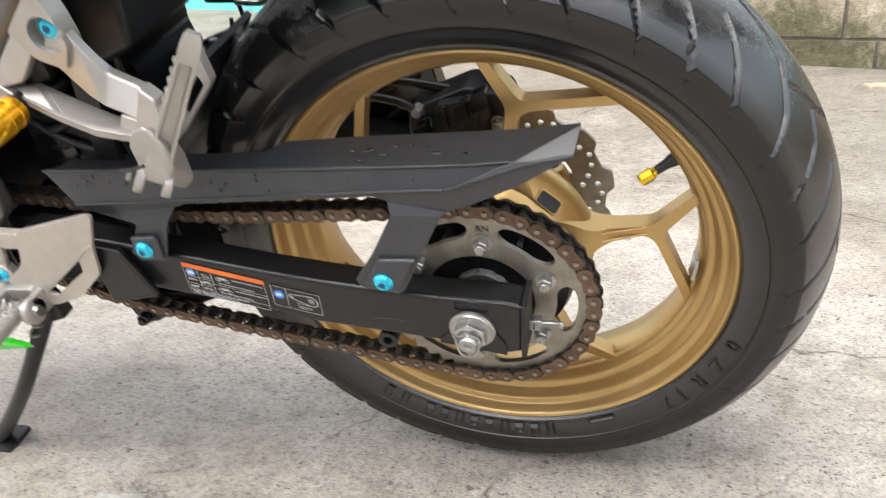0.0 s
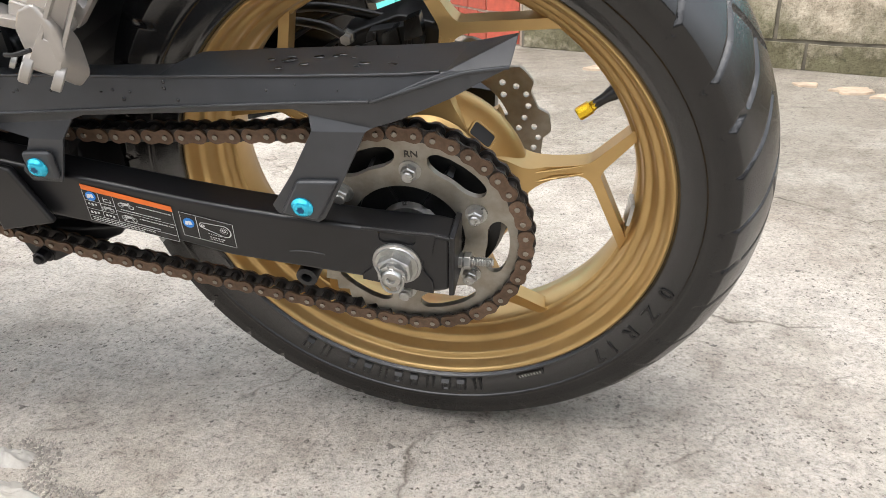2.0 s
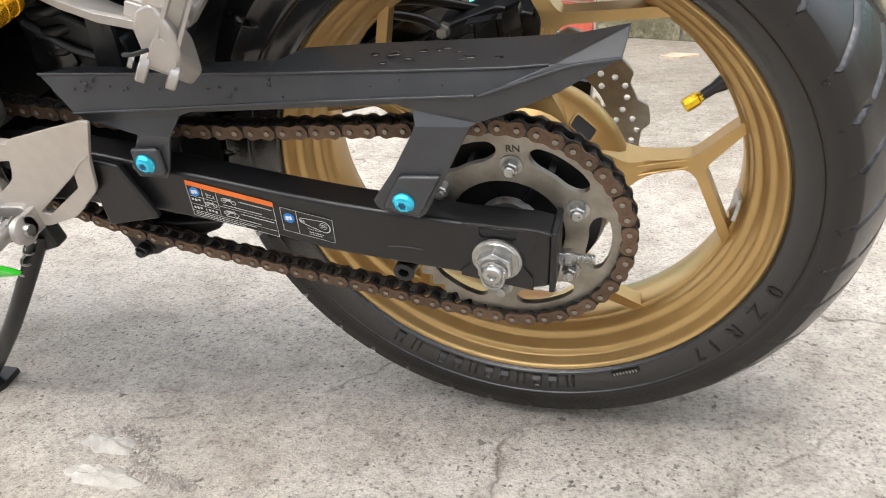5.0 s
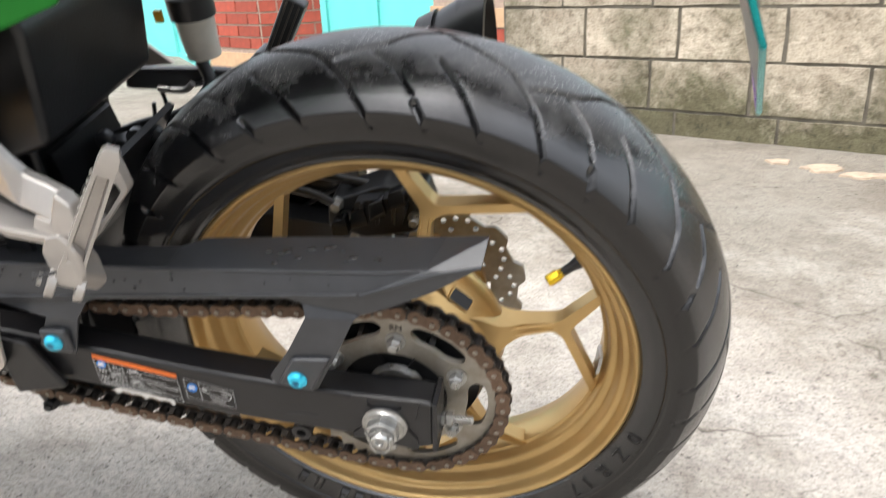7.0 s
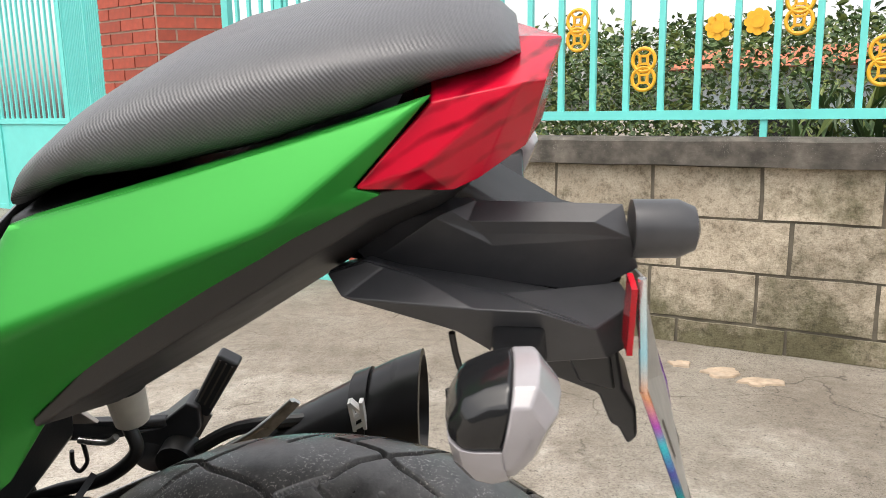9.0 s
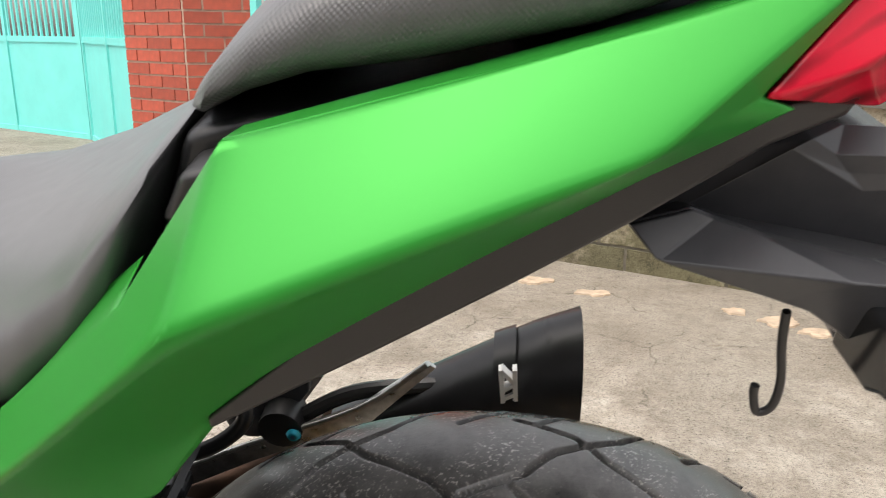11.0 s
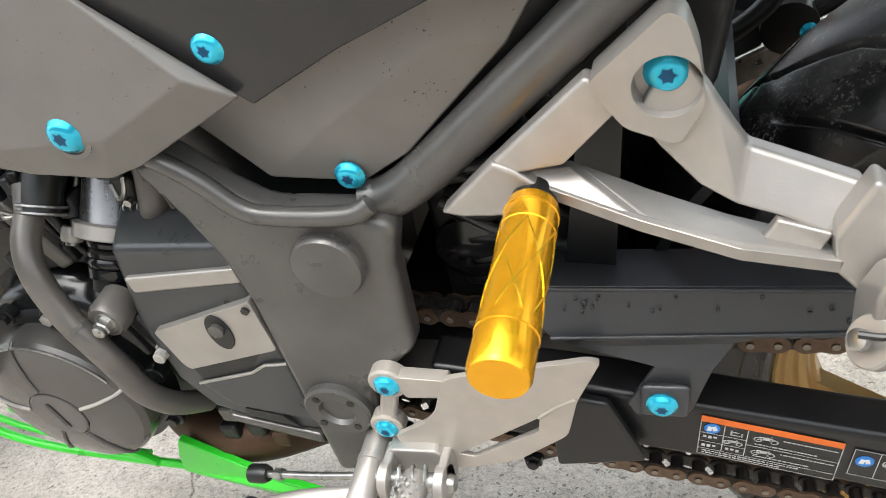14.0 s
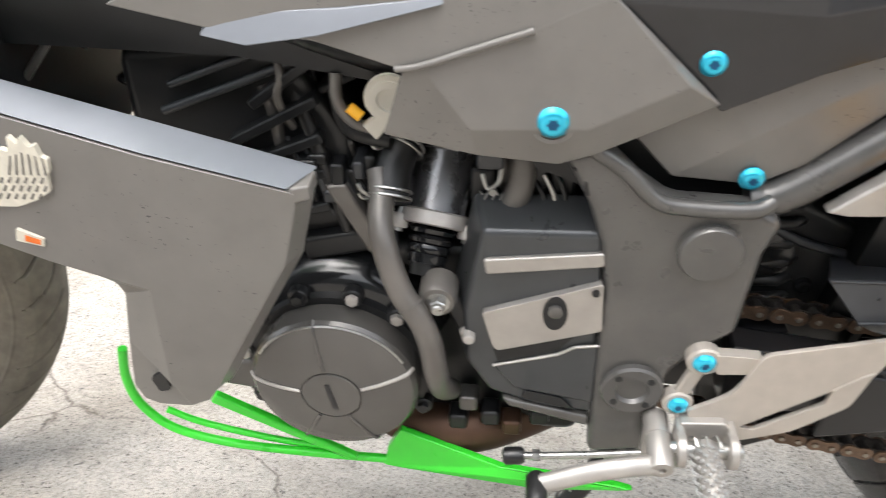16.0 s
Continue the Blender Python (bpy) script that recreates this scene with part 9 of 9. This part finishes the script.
    part("duct_strap", tube([(-0.811, -0.094, 0.302), (-0.806, -0.097, 0.280), (-0.8055, -0.095, 0.248)], 0.0055, 8, 6, 0.5), HOSE_GREY, duct, "", 60)
    strut = bevelled(part("radiator_bracket", prism([(-0.772, 0.226), (-0.755, 0.228), (-0.728, 0.168), (-0.742, 0.162)], -0.112, -0.095), HOSE_GREY, bike, "dark grey bracket beside the hose"), 0.003)
    bevelled(part("bracket_foot", prism([(-0.800, 0.172), (-0.728, 0.186), (-0.726, 0.166), (-0.796, 0.150)], -0.108, -0.085), INNER, strut), 0.004)
    rnd = random.Random(17)
    for k in range(9):
        x, z = -0.792 + 0.0085 * k, 0.235 - 0.004 * k + rnd.uniform(-0.02, 0.02)
        bevelled(part("wiring_clip", box(x, x + rnd.uniform(0.008, 0.018), -0.100 - rnd.uniform(0, 0.012), -0.08, z, z + rnd.uniform(0.008, 0.022)), (INNER, HOSE, GUARD)[k % 3], strut), 0.003)
    for k in range(6):
        x0, z0 = -0.80 + 0.012 * k, 0.26 - 0.006 * k
        part("loom_wire", tube([(x0, -0.095, z0), (x0 + 0.012, -0.104, z0 - 0.025), (x0 + 0.018, -0.100, z0 - 0.06)], 0.0024 + 0.0006 * (k % 3), 7), (HOSE, GUARD)[k % 2], strut, "", 60)
    # carburettor side: pipe, pale springs, plug leads and a green wire
    part("inlet_pipe", tube([(-0.6230, -0.095, 0.268), (-0.6200, -0.106, 0.245), (-0.6240, -0.112, 0.222), (-0.6330, -0.108, 0.208)], 0.0105, 12), HOSE_GREY, bike, "grey inlet pipe above the sprocket cover", 60)
    linkage = part("throttle_linkage", tube([(-0.6500, -0.112, 0.240), (-0.6460, -0.116, 0.230), (-0.6380, -0.117, 0.236), (-0.6360, -0.113, 0.246)], 0.0017, 6), STEEL, bike, "small bright throttle linkage")
    part("spring", tube([(-0.652 + 0.0012 * k, -0.113 + 0.003 * math.sin(k * 1.3), 0.222 + 0.003 * math.cos(k * 1.3)) for k in range(16)], 0.0008, 5, 2), STEEL, linkage)
    part("linkage_bolt", turned([(0, 0.0035), (0.004, 0.003)], (-0.642, -0.112, 0.226), (-0.642, -1, 0.226), 8), STEEL, linkage)
    bevelled(part("coil_block", box(-0.654, -0.634, -0.118, -0.085, 0.246, 0.272), GUARD, linkage), 0.003)
    for k in range(3):
        part("plug_lead", tube([(-0.612 + 0.008 * k, -0.105, 0.232 + 0.004 * k), (-0.604 + 0.008 * k, -0.113, 0.220), (-0.612 + 0.007 * k, -0.112, 0.206)], 0.0020, 6), (HOSE, STEEL, HOSE)[k], linkage, "", 60)
    # bits below the case
    part("brown_pipe", tube([(-0.82, -0.03, -0.04), (-0.73, -0.09, -0.05), (-0.66, -0.10, -0.05), (-0.58, -0.05, -0.06)], 0.026, 14), COPPER, bike, "browned exhaust pipe under the engine", 50)
    for k, (x, z) in enumerate(((-0.665, 0.0), (-0.645, -0.018), (-0.625, -0.03), (-0.675, -0.025), (-0.60, -0.015))):
        bevelled(part("lower_fitting", box(x - 0.008, x + 0.010, -0.122, -0.10, z - 0.008, z + 0.010), (CASE, INNER, COPPER, INNER, INNER)[k], bike, "small fitting under the engine"), 0.004)


engine()


def front():
    # left lower fairing with a bright bevelled upper edge
    v = [(-0.947, -0.197, 0.3255), (-0.8617, -0.199, 0.2995), (-0.772, -0.197, 0.2735), (-0.766, -0.193, 0.2690), (-0.7814, -0.197, 0.2146), (-0.8200, -0.198, 0.1500), (-0.8569, -0.197, 0.0877), (-0.8660, -0.196, 0.0745), (-0.8829, -0.196, 0.0663), (-0.9100, -0.196, 0.0670), (-0.9215, -0.196, 0.0730), (-0.9254, -0.197, 0.0897),
         (-0.9160, -0.197, 0.1392), (-0.9060, -0.197, 0.1842), (-0.9100, -0.197, 0.1940), (-0.9200, -0.197, 0.1995), (-0.9568, -0.198, 0.2142), (-0.9859, -0.198, 0.2270), (-1.15, -0.190, 0.262), (-1.15, -0.188, 0.388), (-0.880, -0.206, 0.195), (-0.8900, -0.203, 0.100), (-0.757, -0.178, 0.2700), (-0.7740, -0.180, 0.212), (-0.8500, -0.180, 0.085)]
    f = [[0, 19, 18, 17, 16, 20], [0, 20, 1], [1, 20, 4, 3, 2], [20, 5, 4], [20, 21, 6, 5], [20, 16, 15, 14, 13], [20, 13, 12, 21], [21, 12, 11, 10, 9, 8], [21, 8, 7, 6], [3, 4, 23, 22], [4, 5, 6, 24, 23]]
    fair = bevelled(part("lower_fairing", shell(v, f, 0.004), COVER, bike, "grey plastic lower fairing with a wing decal"), 0.004, 3, 8)
    # upper facet, paled in its colour to carry the sky's reflection
    bevelled(part("fairing_edge", shell([(-1.15, -0.187, 0.389), (-0.947, -0.196, 0.327), (-0.8617, -0.198, 0.301), (-0.772, -0.196, 0.275), (-0.757, -0.172, 0.277), (-0.8696, -0.172, 0.311), (-0.9577, -0.171, 0.337), (-1.15, -0.162, 0.400)], [[0, 1, 6, 7], [1, 2, 5, 6], [2, 3, 4, 5]], 0.004), EDGE_SHEEN, fair, "pale upper edge with sky sheen in its colour"), 0.002)
    bevelled(part("edge_end", prism([(-0.7735, 0.2735), (-0.757, 0.277), (-0.757, 0.266), (-0.770, 0.262)], -0.194, -0.172), COVER, fair), 0.002)
    part("leg_notch", prism(filleted([(-0.9080, 0.1000), (-0.8960, 0.1080), (-0.8940, 0.0880), (-0.9040, 0.0850)], 0.003), -0.1995, -0.195), INNER, fair, "dark hole in the fairing leg")
    # wing decal reduced to plain pale feather shapes
    wing = prism(filleted([(-0.985, 0.300), (-0.962, 0.297), (-0.953, 0.306), (-0.9465, 0.303), (-0.944, 0.315), (-0.939, 0.3085), (-0.936, 0.3145), (-0.9320, 0.3065), (-0.928, 0.309), (-0.9265, 0.300), (-0.9225, 0.2985), (-0.9240, 0.2890), (-0.9265, 0.2870), (-0.928, 0.275), (-0.938, 0.2685), (-0.955, 0.262), (-0.985, 0.262)], 0.0015, 2), -0.2030, -0.1985)
    decal = part("wing_decal", wing, CREAM_PRINT, fair, "pale cream wing decal")
    for k in range(6):
        part("feather_line", bar((-0.952 + 0.005 * k, 0.287), (-0.946 + 0.0042 * k, 0.3035 - 0.0012 * abs(k - 2)), 0.0012, 0.0007, -0.2036, -0.2032), HOSE_GREY, decal)
    for k in range(3):
        for i in range(7):
            x, z = -0.966 + 0.0056 * i, 0.2685 + 0.0062 * k
            part("feather_mark", bar((x, z), (x + 0.0030, z + 0.0040), 0.0016, 0.0010, -0.2036, -0.2032), HOSE_GREY, decal)
    part("decal_stroke", bar((-0.966, 0.2385), (-0.948, 0.2325), 0.010, 0.007, -0.2030, -0.1985), CREAM_PRINT, fair, "pale decal stroke")
    part("decal_stroke", bar((-0.960, 0.2365), (-0.950, 0.2330), 0.005, 0.004, -0.2036, -0.2032), ORANGE_PRINT, fair, "orange decal stroke")
    # belly pan
    bevelled(part("belly_pan", skewed([(-0.7480, -0.1260, -0.0860), (-0.5981, -0.1480, -0.0807), (-0.5151, -0.1680, -0.0495), (-0.5284, -0.1660, -0.0475), (-0.6326, -0.1420, -0.0597), (-0.7276, -0.1280, -0.0307), (-0.7420, -0.1260, -0.0580)], 0.008), LIME, bike, "bright lime green belly pan"), 0.003)
    part("belly_rail", tube([(-0.981, -0.12, 0.053), (-0.988, -0.12, 0.015), (-0.983, -0.12, -0.021), (-0.957, -0.12, -0.053), (-0.903, -0.12, -0.071), (-0.824, -0.12, -0.079), (-0.745, -0.122, -0.080)], 0.0045, 12), LIME, bike, "curved lime green lower rail of the belly pan", 60)
    part("belly_rail", tube([(-0.963, -0.113, -0.034), (-0.927, -0.113, -0.052), (-0.850, -0.113, -0.072), (-0.79, -0.115, -0.076)], 0.0035, 10), LIME, bike, "thin lime green inner rail of the belly pan", 60)
    bevelled(part("belly_strut", bar((-0.905, 0.000), (-0.775, -0.078), 0.013, 0.008, -0.128, -0.119), LIME, bike, "lime green slanting strut of the belly pan"), 0.003)
    # tank with pad and decals
    secs = [ellipse_section(x, w, zt, zb, 36, p, l) for x, w, zt, zb, p, l in (
        (-0.440, 0.05, 0.470, 0.43, 2.0, 0.3), (-0.452, 0.095, 0.488, 0.36, 2.2, 0.3), (-0.472, 0.122, 0.510, 0.33, 2.3, 0.3), (-0.496, 0.136, 0.532, 0.31, 2.4, 0.3), (-0.54, 0.145, 0.570, 0.32, 2.5, 0.2), (-0.62, 0.150, 0.64, 0.35, 2.5, 0.0), (-0.74, 0.155, 0.68, 0.41, 2.5, 0.0), (-0.83, 0.14, 0.67, 0.43, 2.4, 0.0), (-0.88, 0.08, 0.64, 0.45, 2.2, 0.0))]
    part("fuel_tank", loft(secs), GREEN, bike, "satin green fuel tank with black knee pads", 60)
    tank = bike.children[-1]
    lobe = [(-0.495, 0.533), (-0.484, 0.514), (-0.484, 0.498), (-0.494, 0.487), (-0.520, 0.478), (-0.575, 0.468), (-0.640, 0.462), (-0.650, 0.50), (-0.640, 0.56), (-0.56, 0.572), (-0.515, 0.556)]
    ring = [(p.x, p.z) for p in smooth_line([(x, 0, z) for x, z in lobe + lobe[:1]], 4)[:-1]]
    bm = prism(ring, -0.1575, -0.130)
    for w in bm.verts:
        w.co.y += 0.018 * max(0, (w.co.x + 0.56) / 0.08) ** 1.5
    p = bevelled(part("knee_pad", bm, PAD, tank, "black dimpled rubber knee pad"), 0.003)
    dot = finish(turned([(0, 0.0030), (0.0004, 0.0029), (0.0003, 0.0022), (-0.0002, 0.0010)], (0, 0, 0), (0, -1, 0), 12), "dimple", INNER, 40)
    for i in range(12):
        for j in range(7):
            x, z = -0.634 + 0.0135 * i + (0.0065 if j % 2 else 0), 0.478 + 0.0125 * j
            if x < -0.490 - 0.25 * abs(z - 0.512) and z > 0.474 + 0.13 * max(0, x + 0.575):
                d = part("dimple", dot, None, p)
                d.location = (x, -0.1578 + 0.018 * max(0, (x + 0.56) / 0.08) ** 1.5, z)
    # jagged decal laid on the tank's side: dark shards with blue and grey slivers
    skin = tank.evaluated_get(bpy.context.evaluated_depsgraph_get())
    shards = (([(-0.503, 0.548), (-0.505, 0.536), (-0.505, 0.507), (-0.500, 0.508), (-0.475, 0.544)], GLOSS),
              ([(-0.467, 0.543), (-0.495, 0.506), (-0.454, 0.511), (-0.450, 0.517), (-0.437, 0.531), (-0.430, 0.536), (-0.425, 0.548)], GLOSS),
              ([(-0.494, 0.543), (-0.504, 0.524), (-0.505, 0.515), (-0.490, 0.543)], STICKER), ([(-0.445, 0.544), (-0.460, 0.511), (-0.458, 0.511), (-0.440, 0.544)], STICKER),
              ([(-0.488, 0.543), (-0.506, 0.510), (-0.504, 0.508), (-0.482, 0.544)], DECAL_GREY), ([(-0.459, 0.543), (-0.468, 0.528), (-0.471, 0.513), (-0.469, 0.511), (-0.458, 0.530), (-0.452, 0.543)], DECAL_GREY))
    inward = Vector((-0.609, 0.75, -0.257)).normalized()
    for k, (ring, mat) in enumerate(shards):
        bm = bmesh.new()
        bm.faces.new([bm.verts.new((x, -0.09, z)) for x, z in ring])
        bmesh.ops.triangulate(bm, faces=bm.faces[:])
        bmesh.ops.subdivide_edges(bm, edges=bm.edges[:], cuts=4, use_grid_fill=True)
        for v in bm.verts:
            hit, at, normal, face = skin.ray_cast(v.co - inward * 0.2, inward)
            if hit:
                v.co = at + normal * (0.0008 if mat is GLOSS else 0.0014)
        d = part("decal_shard", bm, mat, tank, "dark jagged tank decal" if k == 0 else "", 60)
        thick = d.modifiers.new("thickness", 'SOLIDIFY')
        thick.thickness = 0.0006
    # front wheel, forks, radiator and inner dark parts far forward
    fw = part("front_wheel", rim_mesh(), GOLD, bike, "gold painted cast front wheel", 40)
    fw.matrix_local = Matrix.Translation((-1.475, 0, -0.01)) @ Matrix.Rotation(radians(25), 4, 'Z') @ Matrix.Diagonal((0.96, 0.8, 0.96, 1))
    dusty = tyre_mesh.copy()
    dusty.materials.clear()
    dusty.materials.append(DUSTY_TYRE)
    part("tyre", dusty, None, fw, "front tyre caked in pale brown dust")
    for k in range(5):
        a = radians(20 + 72 * k)
        bevelled(part("spoke", bar((0.03 * math.cos(a), 0.03 * math.sin(a)), (0.2 * math.cos(a), 0.2 * math.sin(a)), 0.04, 0.018, -0.02, 0.02), GOLD, fw), 0.005)
    part("hub", lathe([(-0.06, 0.02), (-0.05, 0.05), (0.05, 0.05), (0.06, 0.02)], 32), GOLD, fw, "", 40)
    for s in (-1, 1):
        part("fork_leg", tube([(-1.372, 0.1 * s, -0.02), (-1.28, 0.1 * s, 0.25), (-1.16, 0.1 * s, 0.60)], 0.026, 16, 1), BLACK, bike, "black front fork leg", 50)
    bevelled(part("radiator", box(-1.03, -0.99, -0.13, 0.15, 0.215, 0.40), INNER, bike, "black radiator"), 0.004)
    part("front_frame_tube", tube([(-0.62, -0.10, 0.30), (-0.80, -0.10, 0.36), (-1.05, -0.07, 0.47)], 0.016, 12), INNER, bike, "black frame tube", 60)
    # dark plates and brackets seen over the fairing's edge
    cowl = bevelled(part("headstock_plate", prism([(-0.9416, 0.3458), (-0.9363, 0.3307), (-0.9062, 0.3486), (-0.9031, 0.3781), (-0.9217, 0.3782)], -0.105, -0.09), GLOSS_BLACK, bike, "glossy black plate behind the fairing"), 0.003)
    part("plate_edge", tube([(-0.9371, -0.1070, 0.3484), (-0.9204, -0.1070, 0.3591), (-0.9015, -0.1070, 0.3727)], 0.0012, 6, 0), HOSE_GREY, cowl)
    part("bracket_arm", tube([(-0.9890, -0.1000, 0.3100), (-0.9685, -0.1050, 0.3297), (-0.9580, -0.1000, 0.3425), (-0.9437, -0.0950, 0.3570)], 0.0045, 8, 6, 0.5), HOSE_GREY, cowl, "", 60)
    part("small_bolt", turned([(0, 0.005), (0.004, 0.004)], (-0.8883, -0.1, 0.335), (-0.8883, -1.1, 0.335), 12), STEEL, cowl)
    part("frame_edge", tube([(-0.8899, -0.1000, 0.2831), (-0.8285, -0.1000, 0.3053), (-0.7751, -0.1000, 0.3261)], 0.0035, 8, 0), GUARD, cowl, "", 60)
    part("frame_edge", tube([(-0.8802, -0.1000, 0.3040), (-0.8338, -0.1000, 0.3208), (-0.7900, -0.1000, 0.3352)], 0.0030, 8, 0), GUARD, cowl, "", 60)
    part("hanging_cable", tube([(-0.7954, -0.1000, 0.3218), (-0.7942, -0.1050, 0.3112), (-0.7988, -0.1050, 0.2981), (-0.7968, -0.1000, 0.2799), (-0.7934, -0.0950, 0.2681)], 0.0035, 8), HOSE_GREY, cowl, "", 60)
    part("air_box", prism([(-0.66, 0.30), (-0.62, 0.42), (-0.95, 0.44), (-1.0, 0.34), (-0.82, 0.33)], -0.11, 0.14), INNER, bike, "black air box below the tank")
    bevelled(part("upper_fairing", shell([(-0.93, -0.20, 0.42), (-1.2, -0.19, 0.46), (-1.25, -0.17, 0.68), (-0.92, -0.17, 0.62), (-0.88, -0.17, 0.45)], [[0, 1, 2, 3, 4]], 0.004), GREEN, bike, "satin green upper fairing"), 0.004)
    bevelled(part("right_fairing", shell([(-0.936, 0.2, 0.333), (-1.15, 0.19, 0.395), (-1.15, 0.19, 0.28), (-0.985, 0.2, 0.26), (-0.742, 0.178, 0.289)], [[0, 1, 2, 3, 4]], 0.004, (0, -1, 0)), COVER, bike, "grey plastic lower fairing"), 0.004)


front()
